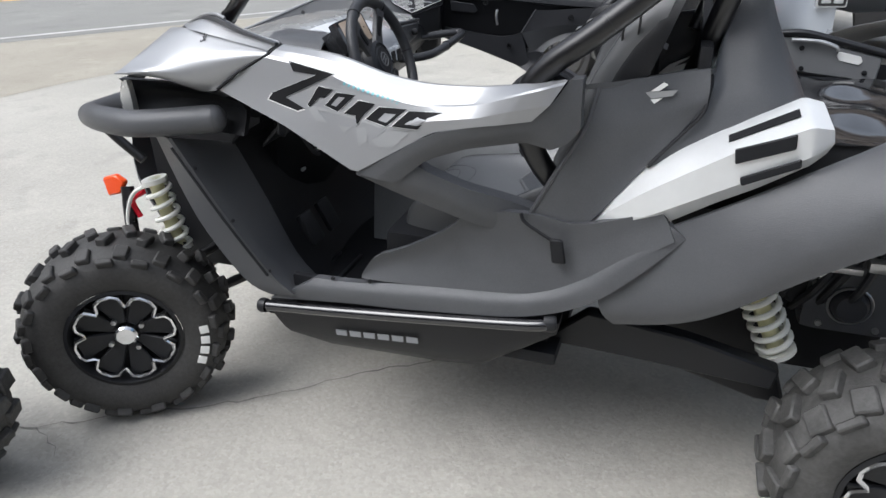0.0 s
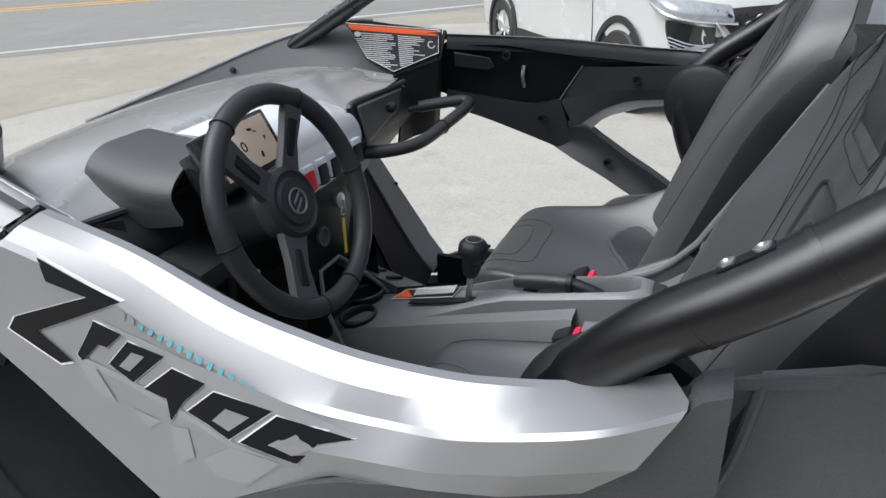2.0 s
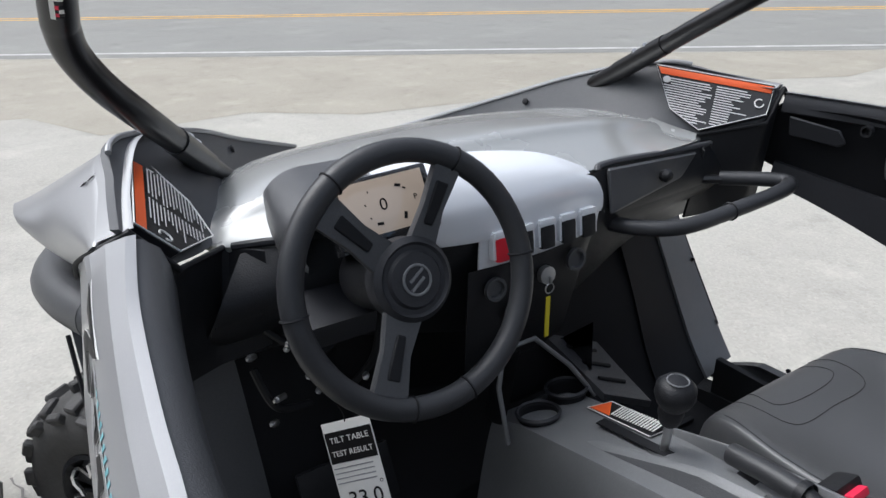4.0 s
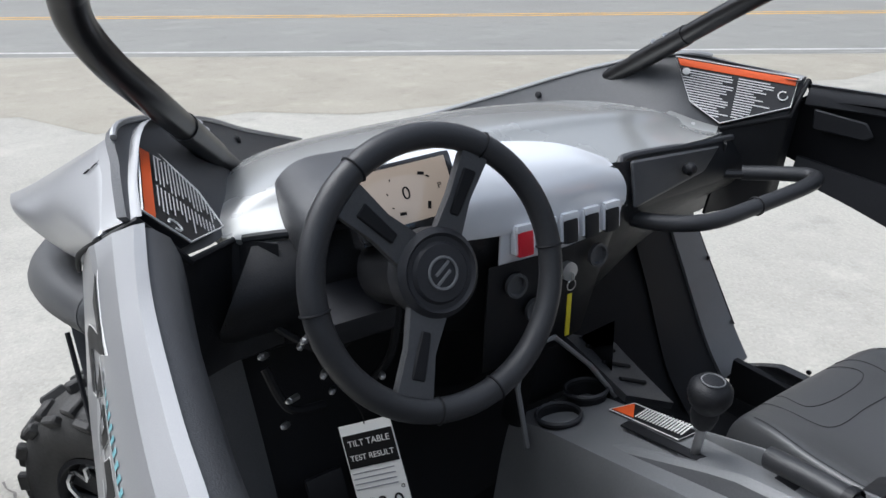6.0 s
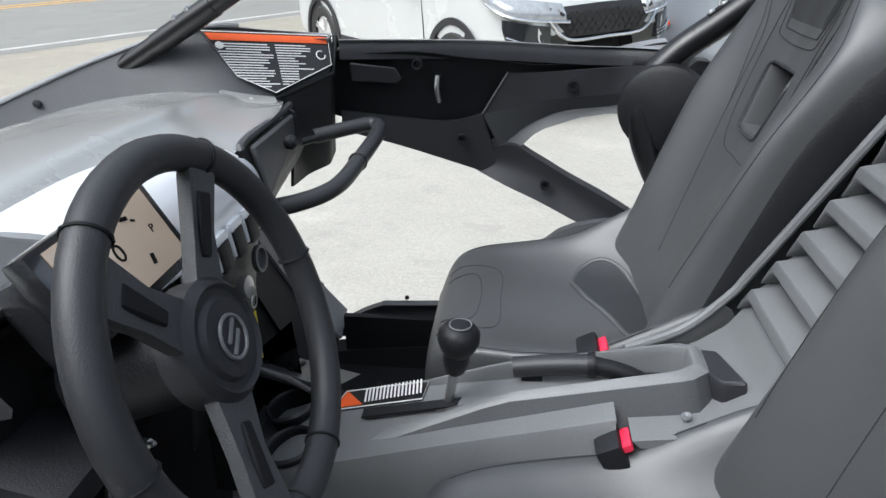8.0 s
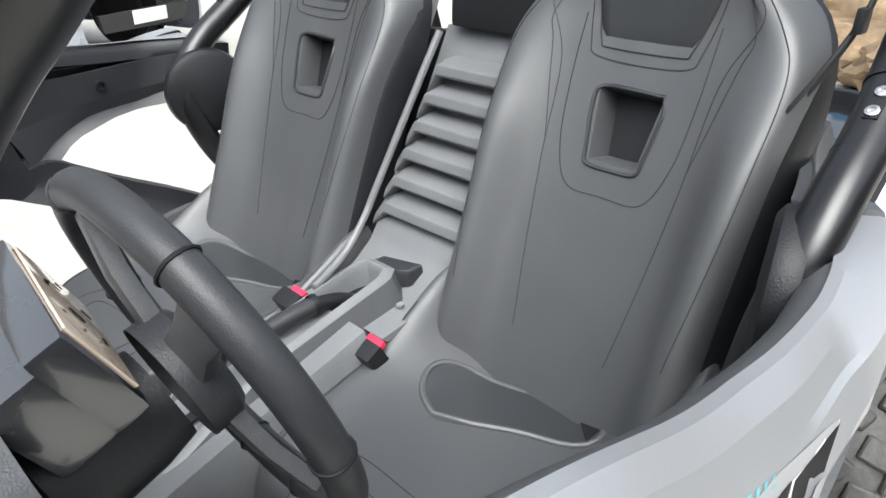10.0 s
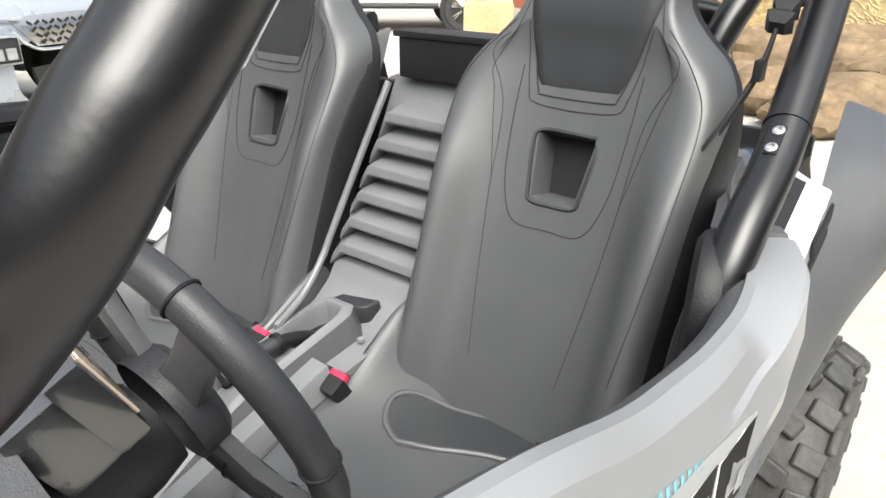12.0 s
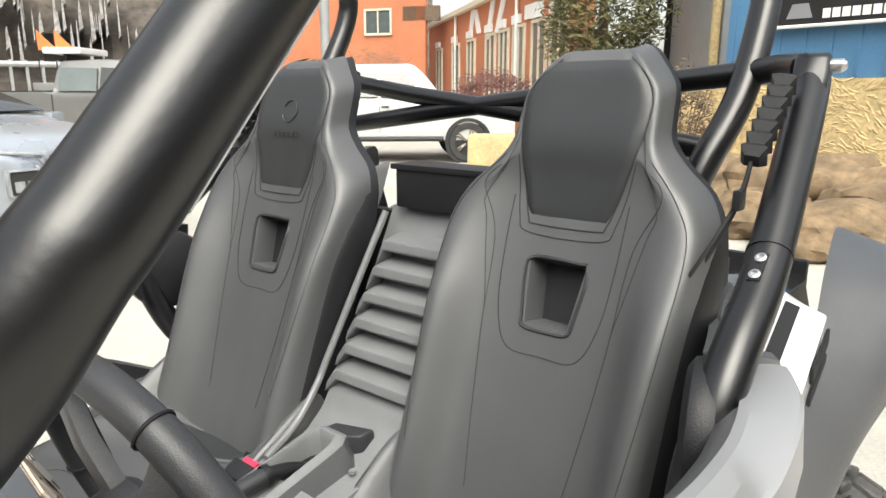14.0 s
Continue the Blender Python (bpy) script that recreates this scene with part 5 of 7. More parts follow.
def seat(yc, bx, cx):
    """yc: the seat's middle; bx, cx: how far its back and its cushion are slid to the rear."""
    def back_x(z):
        return .400 + bx + .36 * (z - 1.37)
    prof = ((.76, .225), (.86, .235), (.93, .236), (1.00, .235), (1.10, .236), (1.18, .238), (1.240, .240), (1.295, .242), (1.350, .244), (1.41, .240), (1.46, .216), (1.50, .172), (1.54, .139), (1.585, .132), (1.630, .126), (1.668, .098), (1.690, .075), (1.699, .055))
    rows = []
    for z, w in prof:
        head = max(0, min(1, (z - 1.47) / .06))
        c1, c2, c3 = min(.050, .36 * w), min(.112, .62 * w), .80 * w
        bol = .055 * (1 - head) * max(.35, min(1, (1.44 - z) / .25 + .35))
        sag = .012 * (1 - head)
        fwd = -.010 * head * (1 if z < 1.68 else .4)
        tip = .02 * max(0, (z - 1.69) / .018)
        r = []
        for y, dx in ((-w, .06), (-w * .985, .015), (-.93 * w, -bol * .75), (-c3, -bol), (-c2 - .02 * (w > .15), -.002), (-c1, sag), (0, sag), (c1, sag), (c2 + .02 * (w > .15), -.002), (c3, -bol), (.93 * w, -bol * .75), (w * .985, .015), (w, .06)):
            r.append((back_x(z) + dx + fwd + tip, yc + y, z + dx * .18))
        rows.append(r)
    SUB = 4
    cols = [cr(list(c), (len(prof) - 1) * SUB + 1) for c in zip(*rows)]
    fine = [cr(list(r), 12 * SUB + 1) for r in zip(*cols)]
    bm = grid(fine)
    # through slot for belts: the cells between the inner columns from 1.268 to 1.378
    slot = [f for f in bm.faces if abs(f.calc_center_median().y - yc) < .0485 and 1.244 < f.calc_center_median().z < 1.350]
    bmesh.ops.delete(bm, geom=slot, context="FACES")
    rim = [e for e in bm.edges if e.is_boundary and abs((e.verts[0].co.y + e.verts[1].co.y) / 2 - yc) < .07 and 1.22 < e.verts[0].co.z < 1.37 and e.verts[0].co.x < .52]
    for v in {v for e in rim for v in e.verts}:
        v.co.y = yc + (v.co.y - yc) * (1.10 - .28 * (1.355 - v.co.z) / .11)
    for d, sh in ((.006, .95), (.035, .90), (.035, .90)):
        ret = bmesh.ops.extrude_edge_only(bm, edges=rim)
        nv = [g for g in ret["geom"] if isinstance(g, bmesh.types.BMVert)]
        rim = [g for g in ret["geom"] if isinstance(g, bmesh.types.BMEdge) and g.verts[0] in nv and g.verts[1] in nv]
        mid = sum((v.co for v in nv), Vector()) / len(nv)
        for v in nv:
            v.co = mid + (v.co - mid) * (sh if d > .01 else .95) + Vector((d, 0, -d * .3))
    st = part("seat", bm, VINYL, V, "black bucket seat with stitched panels and a belt slot", 60)
    tree = BVHTree.FromPolygons([v.co.copy() for v in st.data.vertices], [list(p.vertices) for p in st.data.polygons])

    def on_back(pts, n=40, off=.0008, closed=False):
        out = []
        for q in (cr([(0, *p) for p in pts], n)):
            hit = tree.ray_cast(Vector((-.6, yc + q.y, q.z)), Vector((1, 0, -.12)).normalized())
            out.append((hit[0] if hit[0] else Vector((back_x(q.z), yc + q.y, q.z))) + Vector((-off, 0, 0)))
        return out
    def zz(y, z):
        return (y, z + .12 * (back_x(z) + .6))
    # black plate added behind the slot in place of the shade inside it
    part("slot_shade", box((back_x(1.29) + .085, yc, 1.27), (.01, .10, .14), .002), VOID, st)
    for sg in (-1, 1):
        part("seam", tube(on_back([zz(sg * .088, .96), zz(sg * .104, 1.08), zz(sg * .120, 1.23), zz(sg * .130, 1.38), zz(sg * .165, 1.465), zz(sg * .140, 1.50)]), .0007, 5, smooth=False), STITCH, st)
        part("seam", tube(on_back([zz(sg * .194, 1.02), zz(sg * .208, 1.15), zz(sg * .218, 1.28), zz(sg * .218, 1.40), zz(sg * .190, 1.46), zz(sg * .135, 1.52)]), .0008, 5, smooth=False), STITCH, st)
        part("seam", tube(on_back([zz(sg * .122, 1.26), zz(sg * .150, 1.40), zz(sg * .160, 1.445), zz(sg * .128, 1.51), zz(sg * .110, 1.58)]), .0007, 5, smooth=False), STITCH, st)
    part("seam", tube(on_back([zz(-.108, 1.45), zz(-.106, 1.35), zz(-.096, 1.26), zz(-.066, 1.200), zz(0, 1.195), zz(.066, 1.200), zz(.096, 1.26), zz(.106, 1.35), zz(.108, 1.45)], 60), .0008, 5, smooth=False), STITCH, st)
    ring = on_back([zz(-.052, 1.350), zz(0, 1.353), zz(.052, 1.350), zz(.059, 1.325), zz(.050, 1.262), zz(.042, 1.238), zz(0, 1.235), zz(-.042, 1.238), zz(-.050, 1.262), zz(-.059, 1.325)], 40, .001)
    part("slot_piping", tube(ring, .0034, 6, closed=True), VINYL_HEAD, st, "rolled edge round the belt slot")
    # head pad
    zs = ((1.413, .066), (1.435, .078), (1.47, .088), (1.51, .099), (1.545, .108), (1.58, .114), (1.61, .115), (1.632, .108), (1.648, .099), (1.662, .088), (1.674, .077), (1.685, .062))
    pad = []
    for z, w in zs:
        pad.append([Vector((on_back([zz(k * w, z), zz(k * w * .999, z)], 2)[0].x - (.0042 if abs(k) < .97 and 1.42 < z < 1.68 else -.003), yc + k * w * 1.04, z)) for k in (-1, -.96, -.8, -.6, -.4, -.2, 0, .2, .4, .6, .8, .96, 1)])
    part("head_pad", grid(pad), VINYL_HEAD, st, "smooth black headrest pad", 70)
    if yc > 0:
        for ang in (0.4,):
            part("pad_emblem", tube([on_back([zz(.024 * math.cos(t), 1.585 + .024 * math.sin(t)), zz(.0241 * math.cos(t), 1.585 + .024 * math.sin(t))], 2, .006)[0] for t in (ang + k * .26 for k in range(22))], .0018, 5), VINYL_HEAD, st, "embossed ring emblem drawn as plain shapes")
        for k in range(6):
            part("pad_emblem", box(on_back([zz(-.04 + .016 * k, 1.535), zz(-.0399 + .016 * k, 1.535)], 2, .006)[0], (.002, .011, .010), .0008), VINYL_HEAD, st)
    part("pad_piping", tube(on_back([zz(-.064, 1.684), zz(-.102, 1.648), zz(-.117, 1.61), zz(-.110, 1.545), zz(-.091, 1.47), zz(-.074, 1.415), zz(-.056, 1.405), zz(.056, 1.405), zz(.074, 1.415), zz(.091, 1.47), zz(.110, 1.545), zz(.117, 1.61), zz(.102, 1.648), zz(.064, 1.684)], 70, .001), .0012, 6, smooth=False), STITCH, st)
    part("pad_border", tube(on_back([zz(-.110, 1.52), zz(-.092, 1.42), zz(-.066, 1.390), zz(.066, 1.390), zz(.092, 1.42), zz(.110, 1.52)], 50, .001), .0008, 5, smooth=False), STITCH, st)
    # shell behind
    sh = [[Vector((p.x + .022 + .03 * math.cos((j / (len(r) - 1) - .5) * math.pi), yc + (p.y - yc) * (1.0 + .045 * max(0, min(1, (1.46 - p.z) / .12))), p.z)) for j, p in enumerate(r)] for r in fine[::2]]
    part("seat_shell", grid(sh), DARK, st, "black seat back shell")
    # cushion
    base = []
    for x, z, w, b in ((-.185, .70, .17, 0), (-.188, .80, .185, .002), (-.165, .862, .20, .006), (-.11, .885, .215, .012), (.0, .876, .235, .03), (.10, .866, .245, .055), (.19, .862, .250, .105), (.26, .86, .250, .145), (.33, .85, .240, .18)):
        base.append([(x + cx + .01 * abs(k) ** 3, yc + k * w, z + d * b - e * .14) for k, d, e in ((-1.03, .35, 1), (-1.02, .85, .12), (-.93, 1, 0), (-.72, .45, 0), (-.42, .03, 0), (0, 0, 0), (.42, .03, 0), (.72, .45, 0), (.93, 1, 0), (1.02, .85, .12), (1.03, .35, 1))])
    cu = part("cushion", loft([cr(r, 45) for r in base], 50), VINYL, st, "black stitched seat cushion", 60)
    ctree = BVHTree.FromPolygons([v.co.copy() for v in cu.data.vertices], [list(p.vertices) for p in cu.data.polygons])

    def on_cushion(pts, n=40, off=.0008):
        out = []
        for q in cr([(p[0] + cx, p[1], 0) for p in pts], n):
            hit = ctree.ray_cast(Vector((q.x, yc + q.y, 1.3)), Vector((0, 0, -1)))
            out.append((hit[0] if hit[0] else Vector((q.x, yc + q.y, .87))) + Vector((0, 0, off)))
        return out
    part("seam", tube(on_cushion([(-.165, -.12), (-.12, -.13), (-.05, -.11), (-.045, .0), (-.05, .11), (-.12, .13), (-.165, .12)]), .0007, 5, smooth=False), STITCH, cu)
    part("seam", tube(on_cushion([(-.16, -.08), (-.10, -.09), (-.085, .0), (-.10, .09), (-.16, .08)]), .0007, 5, smooth=False), STITCH, cu)
    for sg in (-1, 1):
        part("seam", tube(on_cushion([(-.13, sg * .195), (-.02, sg * .222), (.10, sg * .236), (.21, sg * .240)]), .0008, 5, smooth=False), STITCH, cu)
    ring = ((.105, .10), (.125, .145), (.17, .165), (.22, .135), (.25, .06), (.275, -.03), (.285, -.10), (.22, -.125), (.175, -.03), (.135, .04))
    loop = on_cushion(ring, 44, .001)
    # flat overlay, not a hollow: its darker vinyl paints the recess shade
    part("belt_opening", prism([p + Vector((0, 0, .002)) for p in loop[:-1]], (0, 0, .001)), VINYL_HEAD, cu, "flat patch, darkened to show the shade of the belt opening")
    part("opening_piping", tube(loop, .0062, 8, closed=True), VINYL, cu, "rolled edge of the belt opening")
    part("belt_slot", prism([p + Vector((0, 0, .005)) for p in on_cushion(((.283, -.055), (.287, -.10), (.225, -.12), (.21, -.085)), 5, .001)[:4]], (0, 0, .001)), VOID, cu, "black slot for the belt")
    return st


seat(-.322, .062, .035)
seat(.388, .015, .0)

# ---- roll cage ----
cage_label = "satin black steel roll cage tube"
for s in (-1, 1):
    if s < 0:
        run = [(-.90, s * .38, 1.195), (-.782, s * .464, 1.293), (-.66, s * .532, 1.375), (-.55, s * .596, 1.450), (-.50, s * .638, 1.500), (-.470, s * .665, 1.545), (-.448, s * .672, 1.577), (-.427, s * .672, 1.60), (-.340, s * .668, 1.70), (-.245, s * .663, 1.80), (-.15, s * .650, 1.88), (-.05, s * .62, 1.925), (.15, s * .57, 1.95)]
    else:
        run = [(-.98, .44, 1.225), (-.863, .485, 1.30), (-.687, .495, 1.40), (-.511, .497, 1.50), (-.335, .505, 1.60), (-.16, .525, 1.73), (0, .555, 1.87), (.15, .57, 1.95)]
    st = part("front_pillar", tube(run, .0200, 32, 100), TUBE, V, cage_label)
    ends = ((-.76, -.476, 1.308), (-.64, -.543, 1.388)) if s < 0 else ((-.74, .493, 1.37), (-.61, .496, 1.444))
    pl = part("pillar_sleeve", tube(ends, .0222, 18, smooth=False), TUBE, V, cage_label)
    for q in ((-.705, .500, 1.362), (-.678, .515, 1.380)) if s < 0 else ((-.69, .488, 1.420), (-.66, .488, 1.436)):
        part("sleeve_bolt", revolve([(.008, -.006), (.008, .004), (.004, .004), (0, .001)], (q[0], s * q[1], q[2]), (.4, -s * .3, .8), 12), STEEL, pl)
    axis = cr([(-.427, s * .672, 1.60), (-.340, s * .668, 1.70), (-.245, s * .663, 1.80)] if s < 0 else [(-.335, .505, 1.60), (-.16, .525, 1.73), (-.08, .54, 1.80)], 41)
    rng = random.Random(9)
    for k in range(1, 40):
        along = (axis[k + 1] - axis[k - 1]).normalized()
        out = Vector((.68, s * .31, -.67))
        out = (out - along * out.dot(along)).normalized()
        step = (axis[k + 1] - axis[k - 1]).length / 2
        for turn, w, m in ((-.10, .005, PAPER), (.12, .004, LABEL if k % 2 else PAPER), (.32, .005, LABEL if k % 3 else PAPER)):
            d = Matrix.Rotation(turn * -s, 3, along) @ out
            part("sticker_mark", moved(box((0, 0, 0), (step * (1.0 if m is PAPER else rng.uniform(.4, .7)), w, .0007), 0), frame_at(axis[k] + d * .0202, d, along)), PINK if m is PAPER and rng.random() < .05 else m, st)
    # hip brace
    t3 = [(.33, s * .60, 1.0), (.275, s * .625, 1.08), (.238, s * .645, 1.18), (.247, s * .658, 1.26), (.30, s * .662, 1.326), (.39, s * .662, 1.394), (.52, s * .650, 1.500), (.64, s * .637, 1.602), (.69, s * .630, 1.645)]
    br = part("hip_brace", tube(t3, .0285, 20, 70), TUBE, V, "thick satin black cage brace rising from the hip")
    along = Vector((.080, 0, .061)).normalized()
    part("brace_collar", tube([(.420, s * .6595, 1.4185), (.425, s * .659, 1.4225)], .0298, 20, smooth=False), TUBE, br)
    part("brace_collar", tube([(.340, s * .6625, 1.356), (.342, s * .6625, 1.358)], .0293, 20, smooth=False), TUBE, br)
    up = Vector((-.60, -s * .10, .79)).normalized()
    mid = Vector((.386, s * .6625, 1.391))
    part("bolt_plate", moved(box((0, 0, .0285), (.046, .016, .002), .0008), frame_at(mid, up, along)), VOID, br)
    for d in (-.014, .014):
        part("brace_bolt", revolve([(.0075, 0), (.0075, .002), (.0045, .003), (.003, .001), (0, .001)], mid + along * d + up * .0297, up, 12), STEEL, br, "bright socket bolt")
    part("hip_pad", revolve([(.0, .0), (.080, .002), (.092, .010), (.096, .024), (.090, .04), (0, .045)], (.275, s * .612, 1.215), (.25, s * .95, 0), 32), DARK, V, "round dark charcoal pad at the foot of the brace")
    part("brace_bracket", prism([(.635, s * .662, 1.60), (.67, s * .660, 1.585), (.71, s * .655, 1.655), (.70, s * .655, 1.690), (.675, s * .655, 1.685)], (0, -s * .05, 0), .006), TUBE, V, "black bracket at the end of the brace")
    part("bracket_bolt", revolve([(.011, -.008), (.011, .008), (.006, .014), (0, .014)], (.692, s * .663, 1.668), (0, s, 0), 10), STEEL, V, "bright bracket bolt")
    # main hoop
    far = .12 if s > 0 else 0
    part("main_hoop", tube([(.60, s * .40 + far, 1.24), (.632, s * .43 + far, 1.34), (.68, s * .475 + far, 1.497), (.772, s * .505 + far, 1.63), (.873, s * .505 + far, 1.807), (.88, s * .50 + far, 1.90), (.80, s * .50 + far, 1.95)], .027, 18, 50), TUBE, V, cage_label)
    part("cross_tube_end", tube([(.80, s * .50, 1.66), (.76, s * .57, 1.668), (.69, s * .62, 1.665)], .024, 14, 14), TUBE, V, cage_label)
    part("roof_tube", tube([(.15, s * .57, 1.95), (.5, s * .54 + far * .5, 1.96), (.80, s * .50 + far, 1.95)], .0220, 16, 20), TUBE, V, cage_label)
    for q in ((.648, .372, 1.365), (.656, .377, 1.395)):
        part("hoop_bolt", revolve([(.009, 0), (.009, .006), (0, .007)], (q[0] - .01, s * (q[1] + .055), q[2]), (-.2, s, .1), 12), STEEL, V, "bright hoop bolt")
    # belt bellows with its strap
    a, b = Vector((.620, s * .610, 1.648)), Vector((.478, s * .610, 1.535))
    rows = []
    for k in range(15):
        q = a.lerp(b, k / 14)
        rows.append((.025 if k % 2 else .014, k / 14 * (b - a).length))
    bl = part("belt_bellows", revolve([(0, 0)] + rows + [(0, (b - a).length)], a, b - a, 4), DARK, V, "black folded rubber bellows on the belt")
    for off in (0, .014):
        part("belt_strap", tube([b, b + Vector((.004 - off, -s * .012, -.06)), b + Vector((.0 - off * 2.5, -s * .05, -.15)), b + Vector((-.015 - off, -s * .09, -.22))], .003, 6), NET, bl)
    part("strap_clip", box(b + Vector((-.004, -s * .010, -.055)), (.03, .012, .03), .005), DARK, bl)
part("cross_brace", tube([(.80, .60, 1.665), (.80, .30, 1.622), (.80, -.05, 1.58), (.80, -.46, 1.52)], .022, 14, smooth=False), TUBE, V, cage_label)
part("cross_brace", tube([(.80, .58, 1.535), (.80, .14, 1.592), (.80, -.07, 1.617), (.80, -.50, 1.662)], .022, 14, smooth=False), TUBE, V, cage_label)
part("roof_cross", tube([(.15, -.57, 1.95), (.15, 0, 1.96), (.15, .57, 1.95)], .0245, 14, 12), TUBE, V, cage_label)

# ---- cargo bed and engine ----
part("cargo_floor", box((1.05, 0, 1.08), (.80, .98, .04), .012), DARK, V, "glossy black cargo bed floor")
for s in (-1, 1):
    part("bed_wall", loft([ln([(.72, s * .50, 1.155), (1.45, s * .52, 1.14)], 6), ln([(.72, s * .52, 1.06), (1.45, s * .54, 1.06)], 6)], 4, (-.004, 0, -.015)), DARK, V, "black cargo bed side wall")
rk = part("rack_plate", prism([(.86, .30, 1.262), (.93, .30, 1.258), (1.172, .30, 1.205), (1.168, .30, 1.125), (.90, .30, 1.150)], (0, .012, 0), .004), CONSOLE, V, "grey cargo rack plate with a slot and bolt holes")
part("plate_slot", prism([(1.045, .297, 1.218), (1.11, .297, 1.205), (1.118, .297, 1.19), (1.108, .297, 1.178), (1.05, .297, 1.190), (1.04, .297, 1.205)], (0, .004, 0), .001), PAPER, rk, "pale slot through the plate")
for x, z in ((.935, 1.225), (.945, 1.16), (1.13, 1.155)):
    part("plate_bolt", revolve([(.008, 0), (.008, .004), (0, .005)], (x, .299, z), (0, -1, 0), 10), VOID, rk)
part("rack_tube", tube([(.84, .305, 1.262), (.93, .305, 1.270), (1.05, .305, 1.245), (1.30, .305, 1.185)], .013, 10), TUBE, V, "black cargo rack tube")
part("rack_rail", tube([(.90, .29, 1.252), (.98, .285, 1.250), (1.03, .285, 1.235), (1.04, .285, 1.222)], .006, 8), STEEL, V, "bright rail along the rack plate")
rows = []
for i in range(25):
    rows.append([Vector((.74 + .03 * i, -.52 + .065 * j, 1.14 + .016 * math.sin(i * .30 + j * .5) * math.sin(j * .7 + 1) + .006 * math.sin(i * .8 - j * 1.3))) for j in range(13)])
part("cargo_cover", grid(rows), GLOSS, V, "crumpled glossy black cargo cover", 60)
part("tail_board", box((1.47, 0, 1.10), (.03, 1.04, .18), .01), DARK, V, "black tail board")
part("engine_block", box((.92, 0, .62), (.62, .56, .50), .06), VOID, V, "black engine block under the bed")
part("engine_case", box((1.10, -.31, .69), (.24, .12, .24), .035), PLASTIC, V, "grey engine case behind the rear spring")
part("engine_cap", revolve([(.0, .022), (.036, .022), (.042, .014), (.046, 0), (.050, -.02)], (1.095, -.38, .665), (0, -1, .1), 24), INNER, V, "round ribbed engine cap")
part("case_rim", tube([(1.095 + .054 * math.cos(t), -.376, .665 + .054 * math.sin(t)) for t in (k * .2618 for k in range(24))], .004, 6, closed=True), STEEL, V, "bright rim round the cap")
part("engine_bracket", join(box((1.045, -.40, .785), (.10, .03, .018), .006), box((1.01, -.39, .765), (.02, .02, .05), .006)), STEEL, V, "pale alloy bracket over the engine")
part("engine_bracket", box((1.14, -.39, .80), (.07, .04, .03), .01), STEEL, V, "pale alloy bracket over the engine")
for q in ((1.0, .72), (1.03, .60), (1.17, .60), (1.19, .74)):
    part("case_bolt", revolve([(.009, 0), (.009, .008), (0, .01)], (q[0], -.372, q[1]), (0, -1, 0), 8), STEEL, V)
part("engine_cover", revolve([(.0, .0), (.10, .0), (.11, -.02), (.11, -.06), (.13, -.08)], (1.02, -.36, .72), (0, -1, 0), 24), DARK, V, "round dark engine cover")
part("exhaust", tube([(.95, -.38, .86), (1.03, -.40, .84), (1.12, -.38, .87), (1.2, -.36, .83)], .022, 10), STEEL, V, "bright exhaust pipe")
part("rear_axle", tube([(1.262, -.53, .350), (1.262, .53, .350)], .028, 12, smooth=False), TUBE, V, "black rear axle")
part("front_axle", tube([(-1.175, -.55, .350), (-1.175, .55, .350)], .022, 12, smooth=False), TUBE, V, "black front axle")
part("skid_plate", box((-.15, 0, .43), (.70, .96, .03), .01), VOID, V, "black skid plate")
for k in range(5):
    part("engine_hose", tube([(.86 + .05 * k, -.34, .62), (.90 + .05 * k, -.40, .72 + .03 * (k % 2)), (.98 + .04 * k, -.36, .82)], .012, 8), DARK, V, "black hose")

# ---- loose things hung on the vehicle ----
tg = thing("hang_tag", "white cardboard test tag tied to the steering wheel", "tag", (-.245, -.43, 1.04))
mt = frame_at((-.245, -.452, .985), (.62, -.60, .35), (.55, .72, .30))
mt = Matrix.Translation((.245, .43, -1.04)) @ mt
part("card", moved(box((0, 0, 0), (.072, .165, .0012), .0004), mt), PAPER, tg)
part("heading_block", moved(box((0, .047, .001), (.069, .044, .0008), 0), mt), INK, tg, "black heading block")
writing("TILT TABLE", mt @ pose(0, .057, .0016), .0115, PAPER, tg)
writing("TEST RESULT", mt @ pose(0, .038, .0016), .0105, PAPER, tg)
for k in range(4):
    part("text_line", moved(box((-.004, .018 - .007 * k, .001), (.058, .0016, .0004), 0), mt), INK_GREY, tg)
writing("33.0", mt @ pose(.002, -.028, .0012), .030, INK, tg)
writing("o", mt @ pose(.030, -.008, .0012), .010, INK, tg)
part("string", moved(tube([(.0, .08, .001), (.004, .095, .01), (.0, .12, .02)], .001, 5), mt), INK, tg)
ky = thing("key_tag", "ignition key with a yellow strap hanging from the lock", "key", (-.40, .012, 1.07))
part("key_strap", box((-.003, 0, -.055), (.002, .010, .085), .0006), YELLOW, ky, "yellow strap")
part("key_ring", tube([(.0, .010 * math.cos(t), .006 + .010 * math.sin(t)) for t in (k * .524 for k in range(12))], .0012, 5, closed=True), STEEL, ky)
part("key_blade", box((-.004, 0, .024), (.018, .003, .014), .001), STEEL, ky)


